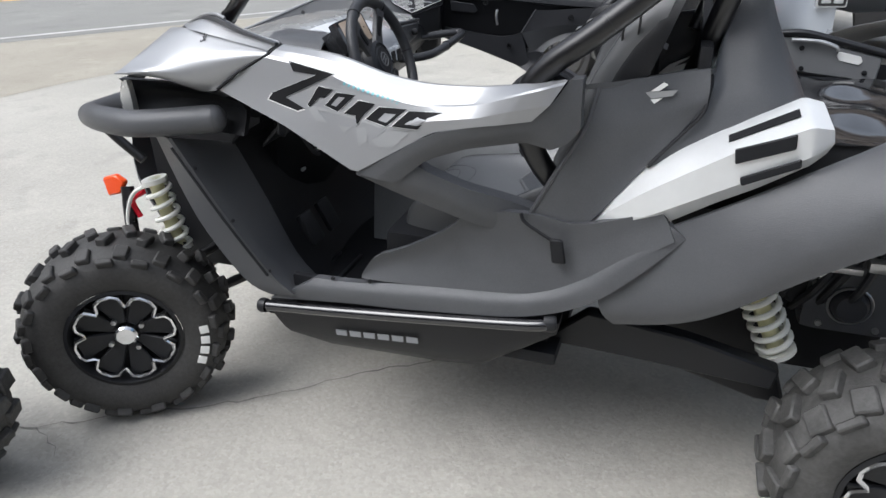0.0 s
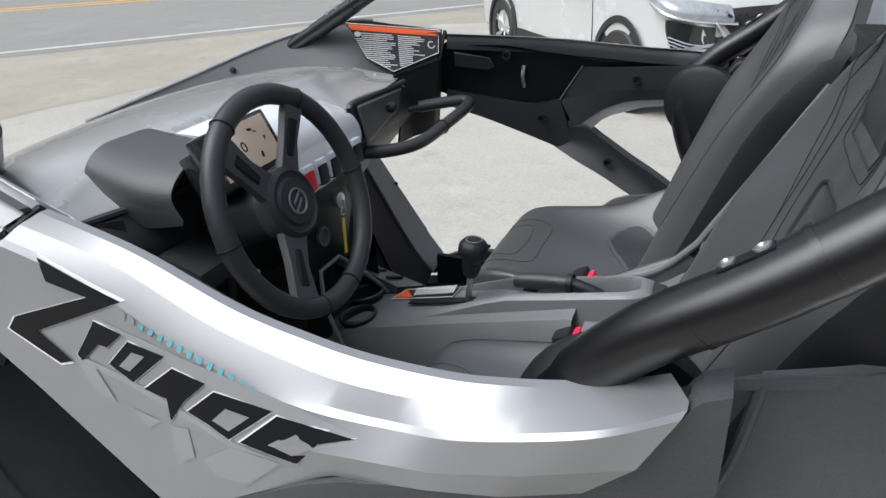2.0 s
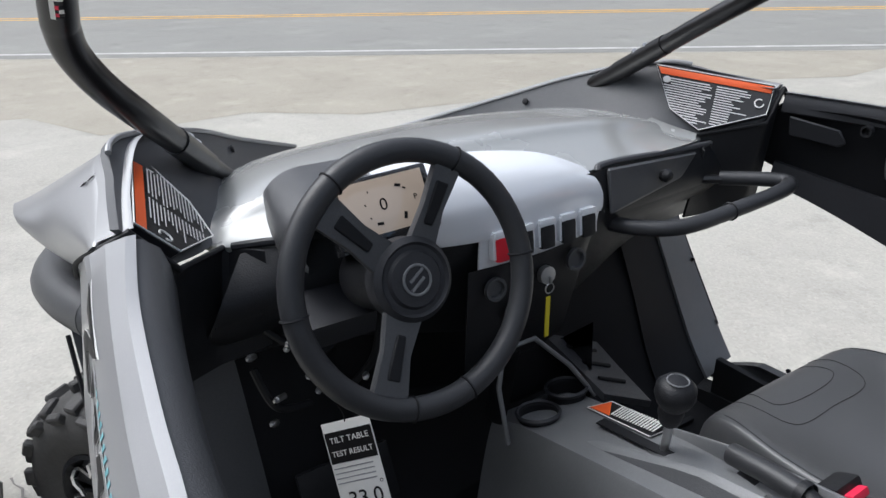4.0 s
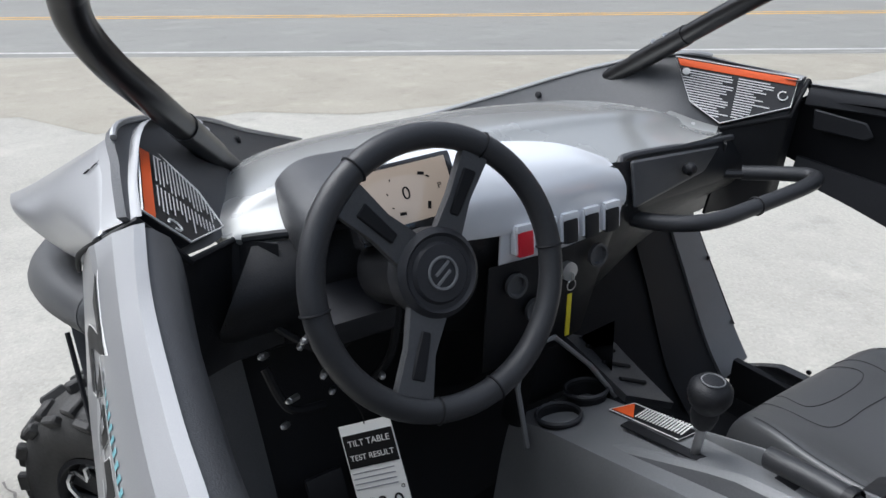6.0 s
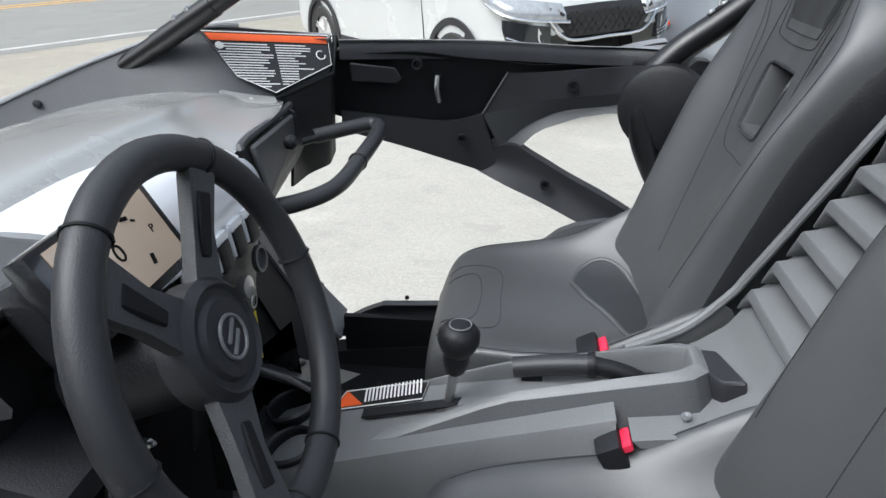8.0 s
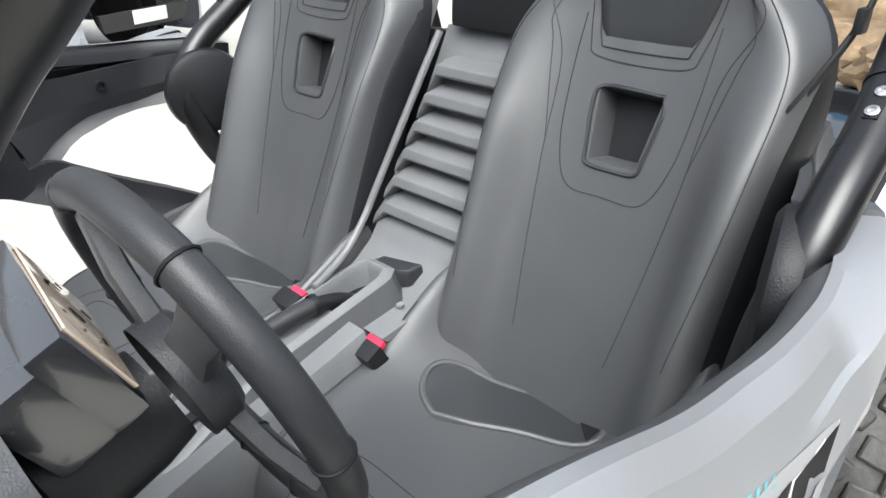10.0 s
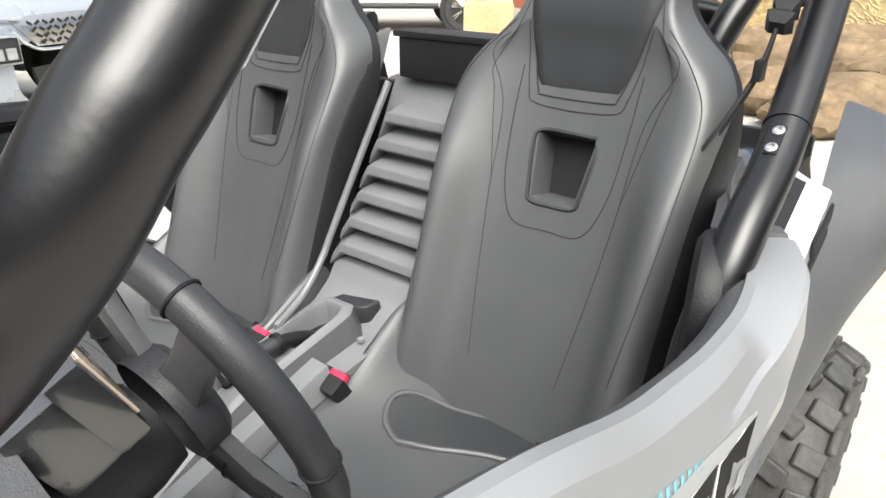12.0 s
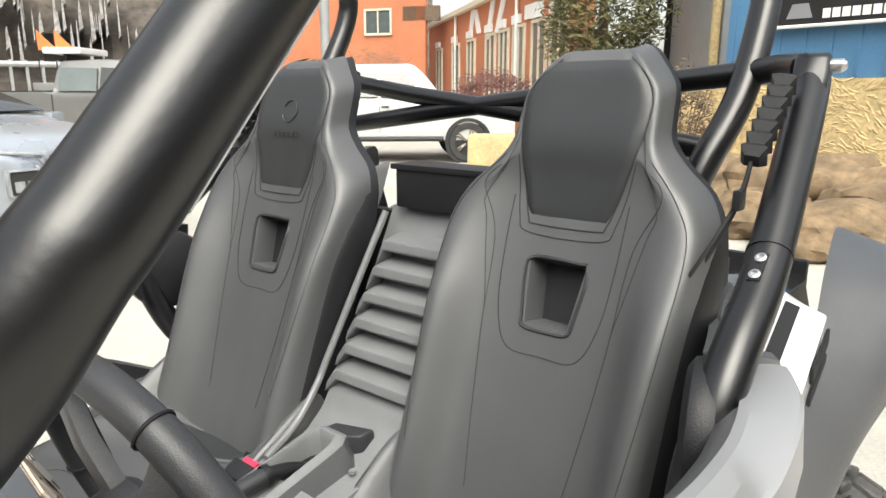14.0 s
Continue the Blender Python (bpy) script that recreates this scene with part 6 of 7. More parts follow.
# ---- the surroundings ----
WHITE_CAR = material("white_car_paint", (0.58, 0.59, 0.58), 0.25, vary=0.03, vary_scale=1.5, coat=0.6)
SILVER_CAR = material("silver_car_paint", (0.37, 0.40, 0.445), 0.30, 0.35, vary=0.03, vary_scale=1.5, coat=0.5)
GREY_CAR = material("grey_truck_paint", (0.17, 0.17, 0.167), 0.35, 0.3, vary=0.06, coat=0.4)
GLASS = material("tinted_glass", (0.02, 0.022, 0.024), 0.06, spec=0.8, vary=0.1)
GLASS_LIGHT = material("side_glass", (0.09, 0.11, 0.11), 0.10, spec=0.8, vary=0.15)
CLADDING = material("black_cladding", (0.025, 0.025, 0.027), 0.6, vary=0.12, vary_scale=8)
LENS = material("lamp_lens", (0.42, 0.44, 0.46), 0.14, 0.3, vary=0.25, vary_scale=18, coat=0.8)
MORTAR = material("painted_wall", (0.47, 0.17, 0.085), 0.8, grain=0.15, grain_scale=20, vary=0.15, vary_scale=0.7)
BLUE = material("blue_siding", (0.075, 0.20, 0.36), 0.55, grain=0.08, grain_scale=30, vary=0.12, vary_scale=1.2)
STONE = material("pale_stucco", (0.55, 0.42, 0.22), 0.85, grain=0.3, grain_scale=14, vary=0.25, vary_scale=3, bump=1.0, bump_scale=22)
BOULDER = material("brown_rock", (0.18, 0.125, 0.072), 0.85, grain=0.35, grain_scale=9, vary=0.5, vary_scale=2.2, bump=1.0, bump_scale=12)
UNSEEN_WALL = material("unseen_wall", (0.27, 0.25, 0.22), 0.85, grain=0.15, grain_scale=15, vary=0.2, vary_scale=0.8, bump=0.4, bump_scale=30)
PLANTER = material("tan_block", (0.52, 0.38, 0.20), 0.85, grain=0.2, grain_scale=20, vary=0.2, vary_scale=2, bump=0.5, bump_scale=40)
SIDING = material("grey_metal_siding", (0.36, 0.37, 0.37), 0.5, 0.3, vary=0.1)
FRAME = material("window_frame_cream", (0.62, 0.56, 0.44), 0.6, vary=0.08)
CLIFF = material("dark_cliff_rock", (0.085, 0.072, 0.062), 0.9, grain=0.5, grain_scale=1.2, vary=0.6, vary_scale=0.25, bump=1.0, bump_scale=2)
ICE = material("pale_rock_streak", (0.30, 0.29, 0.28), 0.7, grain=0.3, grain_scale=3, vary=0.3)
LEAF = material("evergreen_leaf", (0.115, 0.112, 0.040), 0.7, vary=0.4, vary_scale=4)
LEAF_RED = material("red_brown_leaf", (0.14, 0.055, 0.045), 0.7, vary=0.4, vary_scale=5)
TWIG = material("bark", (0.14, 0.10, 0.07), 0.9, vary=0.3, vary_scale=6)
FLAG = material("orange_flag", (0.85, 0.19, 0.05), 0.6, vary=0.1)
RAIL = material("galvanised_rail", (0.40, 0.41, 0.41), 0.5, 0.5, vary=0.2)


def placed(ob, x, y, deg):
    ob.matrix_basis = pose(x, y, 0, 0, 0, deg)
    return ob


def road_wheel(parent, x, y, s, r, w):
    o, ax = Vector((x, y, r)), Vector((0, s, 0))
    t = part("wheel", revolve([(r * .62, w * .4), (r * .66, w * .5), (r * .9, w * .52), (r, w * .36), (r, -w * .36), (r * .9, -w * .5), (r * .6, -w * .5)], o, ax, 36), RUBBER, parent, "black road tyre on an alloy rim")
    part("rim", revolve([(r * .66, w * .46), (r * .63, w * .5), (r * .6, w * .3), (r * .25, w * .32), (0, w * .36)], o, ax, 30), CLADDING, t)
    for k in range(5):
        for dk in (-.11, .11):
            a = 2 * math.pi * k / 5 + dk
            d, e = Vector((math.cos(a), 0, math.sin(a))), Vector((-math.sin(a), 0, math.cos(a)))
            part("rim_spoke", prism([o + d * .05 + e * .014 + ax * w * .38, o + d * r * .63 + e * .018 + ax * w * .46, o + d * r * .63 - e * .018 + ax * w * .46, o + d * .05 - e * .014 + ax * w * .38], ax * .012, .003), CHROME, t)
    return t


def car_body(stations, n_along, n_round):
    """Half sections from the nose to the tail, mirrored into a closed skin."""
    curves = []
    for x, half in stations:
        full = [(x + dx, -y, z) for y, z, dx in reversed(half)] + [(x + dx, y, z) for y, z, dx in half[1:]]
        curves.append(cr(full, n_round))
    return loft(curves, n_along)


def suv(name, label, paint, x, y, deg, L=4.4, W=1.80, H=1.63, k=1.0, boxed=False):
    """A sport utility car; its nose points to its own +x, the ground under its middle is the origin."""
    t = placed(thing(name, label, "car"), x, y, deg)
    t.matrix_basis = t.matrix_basis @ Matrix.Scale(k, 4)
    h, f = W / 2, L / 2
    def sec(x, top, tw, belt, hw, low, dx=0.0):
        return x, [(0, top, dx), (tw * .6, top - .006, dx), (tw, top - .045, dx), (hw * .985, belt, 0), (hw, belt - .16, 0), (hw * .995, .62, 0), (hw * .98, low + .08, 0), (hw * .9, low, 0)]
    st = [sec(f, .74, h * .6, .70, h * .72, .30), sec(f - .05, .90, h * .66, .84, h * .82, .24), sec(f - .22, 1.0, h * .76, .93, h * .95, .22), sec(f - .7, 1.07, h * .80, .98, h, .22), sec(f - 1.15, 1.12, h * .80, 1.02, h, .22),
          sec(f - 1.25, 1.16, h * .80, 1.03, h, .22), sec(f - 1.9, H - .06, h * .66, 1.05, h, .22), sec(f - 2.5, H, h * .68, 1.06, h, .22), sec(f - 3.4, H - .03, h * .67, 1.09, h, .22), sec(f - 3.95, H - .12, h * .63, 1.10, h * .98, .24), sec(f - 4.25, 1.20, h * .70, 1.06, h * .95, .28), sec(-f, .95, h * .7, .9, h * .85, .36)]
    body = part("body", car_body(st, 70, 41), paint, t, "glossy painted car body", 32)
    wb = .5 * 2.63
    for s in (-1, 1):
        for wx in (wb + .05, -wb + .05):
            part("wheel_arch", revolve([(.30, .0), (.415, .0), (.43, .012), (.425, .02), (.37, .022), (.365, -.02), (.36, -.16), (0, -.16)], (wx, s * (h - .004), .35), (0, s, 0), 40), CLADDING, body, "black plastic wheel arch")
            road_wheel(t, wx, s * (h - .10), s, .34, .22)
        part("sill_cladding", loft([ln([(wb - .35, s * (h + .002), .40), (-wb + .45, s * (h + .002), .40)], 8), ln([(wb - .35, s * (h + .012), .32), (-wb + .45, s * (h + .012), .32)], 8), ln([(wb - .35, s * (h - .02), .22), (-wb + .45, s * (h - .02), .22)], 8)], 6, (0, -s * .01, 0)), CLADDING, body, "black sill cladding")
        part("side_window", prism([(f - 1.45, s * (h * .985 + .004), 1.06), (f - 1.95, s * (h * .75), H - .16), (f - 3.5, s * (h * .75), H - .14), (f - 3.85, s * (h * .97), 1.14)], (0, s * .012, .004), .003), GLASS, body, "dark side window")
        if not boxed:
            hl = part("headlight", loft([cr([(f - .035, s * h * .50, .915), (f - .12, s * h * .80, .955), (f - .30, s * h * .985, .985), (f - .58, s * h * 1.0, 1.01)], 14), cr([(f + .022, s * h * .50, .84), (f - .05, s * h * .82, .88), (f - .20, s * h * 1.01, .925), (f - .46, s * h * 1.02, .965)], 14), cr([(f + .022, s * h * .50, .79), (f - .05, s * h * .83, .82), (f - .17, s * h * 1.01, .86), (f - .36, s * h * 1.02, .92)], 14)], 8, (-.03, -s * .02, 0)), LENS, body, "clear swept-back headlight")
            part("lamp_chrome", tube([(f + .028, s * h * .46, .785), (f - .045, s * h * .83, .815), (f - .165, s * h * 1.015, .855), (f - .37, s * h * 1.025, .918)], .012, 8, 20), CHROME, hl, "bright strip under the headlight")
            for k in range(4):
                part("lamp_cell", box((f - .0 - .028 * k, s * h * (.56 + .075 * k), .845 + .012 * k), (.02, .012, .07), .004, Matrix.Rotation(-s * .4, 4, "Z")), CHROME, hl)
            fg = part("fog_lamp", loft([cr([(f + .012, s * h * .66, .765), (f - .05, s * h * .85, .79), (f - .17, s * h * 1.012, .82)], 9), cr([(f + .018, s * h * .66, .66), (f - .05, s * h * .86, .68), (f - .15, s * h * 1.012, .72)], 9), cr([(f + .018, s * h * .66, .575), (f - .04, s * h * .84, .58), (f - .10, s * h * .98, .60)], 9)], 6, (-.03, -s * .01, 0)), GLASS, body, "dark lower lamp cluster")
            for zz0 in (.60, .625, .65):
                part("lamp_strip", tube([(f + .026, s * h * .67, zz0 - .015), (f - .04, s * h * .86, zz0), (f - .13, s * h * 1.01, zz0 + .05)], .006, 6), CHROME, fg)
        part("marker", box((f - .52, s * (h + .01), .50), (.06, .012, .03), .004), ORANGE, body, "orange marker lamp")
        part("mirror", box((f - 1.45, s * (h + .10), 1.09), (.12, .17, .12), .04), paint, body, "door mirror")
        part("door_handle", box((f - 2.35, s * (h + .012), .93), (.16, .02, .025), .008), paint, body)
        part("door_seam", tube([(f - 1.35, s * (h + .001), 1.0), (f - 1.32, s * (h + .002), .70), (f - 1.30, s * (h + .001), .36)], .004, 5), CLADDING, body)
    gr = part("grille", loft([cr([(f - .055, -h * .62, .885), (f - .015, 0, .90), (f - .055, h * .62, .885)], 14), cr([(f + .0, -h * .58, .80), (f + .022, 0, .80), (f + .0, h * .58, .80)], 14), cr([(f + .005, -h * .44, .67), (f + .022, 0, .665), (f + .005, h * .44, .67)], 14)], 8, (-.02, 0, 0)), STEEL if boxed else CLADDING, body, "mesh grille")
    for r in range(4):
        for k in range(14 - r):
            y = (k - (13 - r) / 2) * .075
            part("grille_bar", box((f + .026 - .035 * abs(y) ** 2, y, .845 - .048 * r), (.006, .052, .022), .004, Matrix.Rotation(.5 if (k + r) % 2 else -.5, 4, "X")), LABEL, gr)
    part("grille_trim", tube([(f + .0, -h * .66, .80), (f + .018, -h * .46, .655), (f + .034, 0, .645), (f + .018, h * .46, .655), (f + .0, h * .66, .80)], .014, 8, 30), CHROME, body, "bright grille surround")
    part("lower_intake", loft([cr([(f + .02, -h * .55, .52), (f + .045, 0, .53), (f + .02, h * .55, .52)], 12), cr([(f + .0, -h * .50, .38), (f + .03, 0, .38), (f + .0, h * .50, .38)], 12)], 5, (-.03, 0, 0)), CLADDING, body, "black lower intake")
    part("number_plate", box((f + .045, 0, .47), (.012, .40, .11), .006), PAPER, body, "blank pale plate")
    part("windscreen", prism([(f - 1.22, -h * .74, 1.165), (f - 1.22, h * .74, 1.165), (f - 1.88, h * .60, H - .07), (f - 1.88, -h * .60, H - .07)], (.012, 0, .012), .003), GLASS, body, "dark windscreen")
    if boxed:
        for s in (-1, 1):
            m = frame_at((f - .015, s * h * .77, .67), (1, s * .30, .03), (0, 1, 0))
            bx = part("lamp_box", moved(box((0, 0, 0), (.25, .21, .06), .025), m), LENS, body, "upright headlamp housing with a pale rim")
            part("lamp_mask", moved(box((0, 0, .028), (.215, .175, .012), .018), m), CLADDING, bx, "dark lamp mask")
            for yy in (-.048, .048):
                part("lamp_cell", moved(box((yy, -.025, .034), (.075, .085, .012), .010), m), LENS, bx, "bright headlamp cell")
            part("day_light", tube([(f - .01, s * h * .55, .875), (f - .07, s * h * .80, .895), (f - .20, s * h * .97, .915)], .014, 8, 14), LENS, body, "thin running light under the bonnet edge")
    return t


suv("parked_car", "white sport utility car with black cladding parked nose-in", WHITE_CAR, -.85, 7.02, -49.8, 4.4, 1.80, 1.63, 1.05)
suv("parked_car", "silver-blue sport utility car parked beside the white one", SILVER_CAR, 1.52, 9.14, -66.0, 4.9, 1.95, 1.50, 1.21, True)


def pickup(label, paint, x, y, deg, rack, k):
    t = placed(thing("pickup_truck", label, "truck"), x, y, deg)
    t.matrix_basis = t.matrix_basis @ Matrix.Scale(k, 4)
    h = .98
    def sec(x, top, tw, belt, low):
        return x, [(0, top, 0), (tw * .6, top - .004, 0), (tw, top - .04, 0), (h * .985, belt, 0), (h, belt - .2, 0), (h, .75, 0), (h * .97, low, 0)]
    st = [sec(2.75, .98, .75, .92, .5), sec(2.65, 1.12, .82, 1.06, .45), sec(1.9, 1.20, .84, 1.12, .45), sec(1.45, 1.25, .84, 1.16, .45), sec(.85, 1.86, .66, 1.22, .45), sec(.4, 1.92, .68, 1.24, .45), sec(-.6, 1.90, .68, 1.24, .45), sec(-.85, 1.82, .66, 1.24, .45), sec(-.92, 1.28, .9, 1.26, .45), sec(-2.7, 1.28, .9, 1.26, .45), sec(-2.8, 1.2, .85, 1.15, .5)]
    body = part("body", car_body(st, 60, 33), paint, t, "painted truck body", 32)
    for s in (-1, 1):
        for wx in (1.85, -1.75):
            part("wheel_arch", revolve([(.34, 0), (.46, 0), (.47, .015), (.40, .02), (.39, -.15), (0, -.15)], (wx, s * h, .42), (0, s, 0), 32), CLADDING, body, "dark wheel arch")
            road_wheel(t, wx, s * (h - .12), s, .41, .27)
        for x0, x1, g in ((.95, .12, GLASS), (.06, -.72, GLASS_LIGHT if rack else GLASS)):
            part("side_window", prism([(x0, s * (h * .985 + .006), 1.28), (x0 - (.35 if x0 > .5 else .02), s * .790, 1.74), (x1, s * .790, 1.76), (x1, s * (h * .985 + .006), 1.28)], (0, s * .03, .01), .004), g, body, "truck side window")
        part("running_board", tube([(1.35, s * (h + .05), .48), (-1.2, s * (h + .05), .48)], .05, 8, smooth=False), CLADDING, body, "black running board")
        part("mirror", box((1.05, s * (h + .14), 1.34), (.10, .20, .20), .03), CLADDING, body, "black door mirror")
        part("door_handle", box((.2, s * (h + .015), 1.1), (.15, .02, .03), .008), CLADDING, body)
        part("door_seam", tube([(.09, s * (h + .003), 1.22), (.09, s * (h + .004), .6)], .006, 5, smooth=False), CLADDING, body)
        part("bed_seam", tube([(-.88, s * (h + .003), 1.22), (-.88, s * (h + .004), .55)], .012, 5, smooth=False), CLADDING, body)
    part("bed_lining", box((-1.85, 0, 1.285), (1.75, 1.6, .02), .004), CLADDING, body, "dark bed cover")
    if rack:
        part("window_sticker", box((-.35, -(h * .90), 1.50), (.42, .004, .05), 0, Matrix.Rotation(.45, 4, "X")), PAPER, body, "pale writing on the window as plain bars")
        part("window_sticker", box((-.33, -(h * .93), 1.40), (.36, .004, .03), 0, Matrix.Rotation(.45, 4, "X")), PAPER, body, "pale writing on the window as plain bars")
        part("tool_box", box((-1.15, 0, 1.38), (.45, 1.5, .16), .02), STEEL, body, "metal tool box across the bed")
        part("light_bar", box((-.78, 0, 2.12), (.80, 1.2, .13), .03), PAPER, body, "pale light bar on the cab roof")
        part("bar_post", box((-.80, 0, 1.98), (.06, .9, .20), .01), CLADDING, body)
        for px, yy in ((-1.5, -.2), (-1.12, -.2)):
            fl = part("flag_pole", tube([(px, yy, 1.3), (px, yy, 2.6)], .012, 6, smooth=False), CLADDING, body)
            part("flag", prism([(px, yy, 2.58), (px + .02, yy, 2.15), (px + .30, yy + .04, 2.10), (px + .33, yy + .05, 2.22)], (0, .008, 0)), FLAG, fl, "orange pennant")
    return t


pickup("grey work pickup truck with a tool box and orange pennants", GREY_CAR, 8.96, 18.77, -50.9, True, 1.29)
pickup("white lifted pickup truck with black running boards", WHITE_CAR, 11.9, 11.4, -46.5, False, 1.19)


# ---- buildings ----
def wall_point(o, u, along, z, out=0.0):
    n = Vector((u.y, -u.x, 0))
    p = o + u * along + n * out
    return Vector((p.x, p.y, z))


def wall_panel(name, label, o, u, length, z0, z1, mat, cat, kind="structure"):
    """A thick wall that starts at o and runs along u; its face looks to the right of u."""
    b = part(name, prism([wall_point(o, u, 0, z0), wall_point(o, u, length, z0), wall_point(o, u, length, z1), wall_point(o, u, 0, z1)], -Vector((u.y, -u.x, 0)) * .3), mat)
    return tagged(b, label, cat, kind=kind)


def wall_window(parent, o, u, a, w, z0, z1, frame, label):
    g = part("window", prism([wall_point(o, u, a, z0, .02), wall_point(o, u, a + w, z0, .02), wall_point(o, u, a + w, z1, .02), wall_point(o, u, a, z1, .02)], Vector((u.y, -u.x, 0)) * .02), GLASS_LIGHT, parent, label)
    for aa, bb, c, d in ((a - .1, a, z0 - .1, z1 + .1), (a + w, a + w + .1, z0 - .1, z1 + .1), (a, a + w, z1, z1 + .1), (a, a + w, z0 - .12, z0), (a + w / 2 - .03, a + w / 2 + .03, z0, z1)):
        part("window_frame", prism([wall_point(o, u, aa, c, .01), wall_point(o, u, bb, c, .01), wall_point(o, u, bb, d, .01), wall_point(o, u, aa, d, .01)], Vector((u.y, -u.x, 0)) * .09), frame, g)
    return g


E0 = Vector((-.567, -.946, 0))


def ahead(az, dist):
    """A ground point at a compass direction (degrees from +x) and distance from the filming spot."""
    return E0 + Vector((math.cos(radians(az)), math.sin(radians(az)), 0)) * dist


def across(o, u, az):
    """How far along a wall from o in direction u a line of sight at az meets it."""
    d = Vector((math.cos(radians(az)), math.sin(radians(az)), 0))
    w = o - E0
    return (w.x * d.y - w.y * d.x) / (u.y * d.x - u.x * d.y)


# orange-red brick block with one framed window, and a long low wing with many
p0, p1 = ahead(52.5, 40), ahead(40.6, 36)
u = (p1 - p0).normalized()
bl = wall_panel("building_wall", "orange-red painted brick building wall with one framed window", p0, u, (p1 - p0).length, 0, 9.0, MORTAR, "wall")
L0 = (p1 - p0).length
wall_window(bl, p0, u, across(p0, u, 45.3), 1.35, 4.65, 5.75, FRAME, "small window with a cream frame")
wall_panel("porch_roof", "brown shingled porch roof against the brick wall", p0 + u * (L0 * .86), u, L0 * .22, 5.2, 5.9, TWIG, "roof")
q0, q1 = ahead(40.3, 41), ahead(28.0, 19.8)
uw = (q1 - q0).normalized()
nw = Vector((uw.y, -uw.x, 0))
Lw = (q1 - q0).length
wing = wall_panel("building_wing", "long orange brick wing with tall windows and white signs", q0, uw, Lw, 0, 5.2, MORTAR, "wall")


def on_wing(a0, a1, z0, z1, lean=0.0, out=0.0):
    return [wall_point(q0, uw, a0, z0, out), wall_point(q0, uw, a1, z0, out), wall_point(q0, uw, a1 + lean, z1, out), wall_point(q0, uw, a0 + lean, z1, out)]


part("wing_coping", prism(on_wing(0, Lw, 5.2, 5.42, 0, -.1), nw * .35), FRAME, wing, "cream coping along the roof edge")
for az, w in ((39.6, 1.3), (38.3, 1.3), (37.1, 1.2), (35.6, 1.2), (34.5, 1.0), (33.4, 1.1), (31.9, 1.2), (30.4, 1.2)):
    a = across(q0, uw, az)
    wall_window(wing, q0, uw, a, w, 1.3, 3.85, FRAME, "tall window of the wing")
    part("window_hood", prism(on_wing(a - .15, a + w * .6, 4.0, 4.3), nw * .12), PAPER, wing, "white lamp box over a window")
for az, lean, z0, z1 in ((37.1, .5, 4.0, 5.15), (36.4, -.6, 4.1, 5.1), (35.7, .7, 3.75, 5.15), (35.0, .9, 3.9, 5.15)):
    a = across(q0, uw, az)
    part("wall_sign", prism(on_wing(a, a + .55, z0, z1, lean), nw * .05), PAPER, wing, "white slanted wall graphic")
a = across(q0, uw, 32.6)
part("wall_sign", prism(on_wing(a, a + 1.7, 4.05, 4.5), nw * .06), PAPER, wing, "white sign board over a window")
for az in (38.0, 33.1):
    a = across(q0, uw, az)
    part("drain_pipe", tube([wall_point(q0, uw, a, 0, .12), wall_point(q0, uw, a, 5.2, .12)], .06, 8, smooth=False), PAPER, wing, "white drain pipe")

# blue building on a pale wall, with a sign window
b0, b1 = ahead(25.6, 14.5), ahead(-12, 11.5)
ub = (b1 - b0).normalized()
Lb = (b1 - b0).length
stw = wall_panel("stone_wall", "pale tan textured retaining wall below the blue building", b0, ub, Lb, 0, 1.86, STONE, "wall")
rng = random.Random(11)
verts, faces = [], []
nb = Vector((ub.y, -ub.x, 0))
for k in range(2600):
    a, z = rng.uniform(2.0, 10.5), rng.uniform(.1, 1.84)
    t = 2.2 * noise.noise(Vector((a * 1.6, z * 1.6, 4.0))) + rng.uniform(-.5, .5)
    e, f = rng.uniform(.03, .075), rng.uniform(.010, .020)
    d, g = ub * math.cos(t) + Vector((0, 0, math.sin(t))), ub * -math.sin(t) + Vector((0, 0, math.cos(t)))
    o = wall_point(b0, ub, a, z, 0)
    i = len(verts)
    verts += [o - d * e - g * f, o + d * e - g * f, o + d * e + g * f, o - d * e + g * f, o - d * e * .7 + nb * .012, o + d * e * .7 + nb * .012]
    faces += [(i, i + 1, i + 5, i + 4), (i + 2, i + 3, i + 4, i + 5), (i + 1, i + 2, i + 5), (i + 3, i, i + 4)]
relief = bpy.data.meshes.new("stucco_relief")
relief.from_pydata(verts, [], faces)
relief.materials.append(STONE)
swirl = new("stucco_relief", relief)
swirl.parent = stw
a0 = across(b0, ub, 17.6)
blue = wall_panel("blue_wall", "blue metal-sided building wall with a framed sign", b0 + ub * a0 - Vector((ub.y, -ub.x, 0)) * .05, ub, Lb - a0, 1.86, 7.5, BLUE, "wall")
for k in range(int(a0 / .4) + 1, int(Lb / .4)):
    part("siding_rib", prism([wall_point(b0, ub, .4 * k, 1.9, -.05), wall_point(b0, ub, .4 * k + .05, 1.9, -.05), wall_point(b0, ub, .4 * k + .05, 7.5, -.05), wall_point(b0, ub, .4 * k, 7.5, -.05)], Vector((ub.y, -ub.x, 0)) * .02), BLUE, blue)
m0 = across(b0, ub, 14.4)
sg = part("sign_window", prism([wall_point(b0, ub, m0, 2.66, 0), wall_point(b0, ub, m0 + 3.2, 2.66, 0), wall_point(b0, ub, m0 + 3.2, 4.0, 0), wall_point(b0, ub, m0, 4.0, 0)], Vector((ub.y, -ub.x, 0)) * .06), LABEL, blue, "dark framed sign with pale unreadable writing")
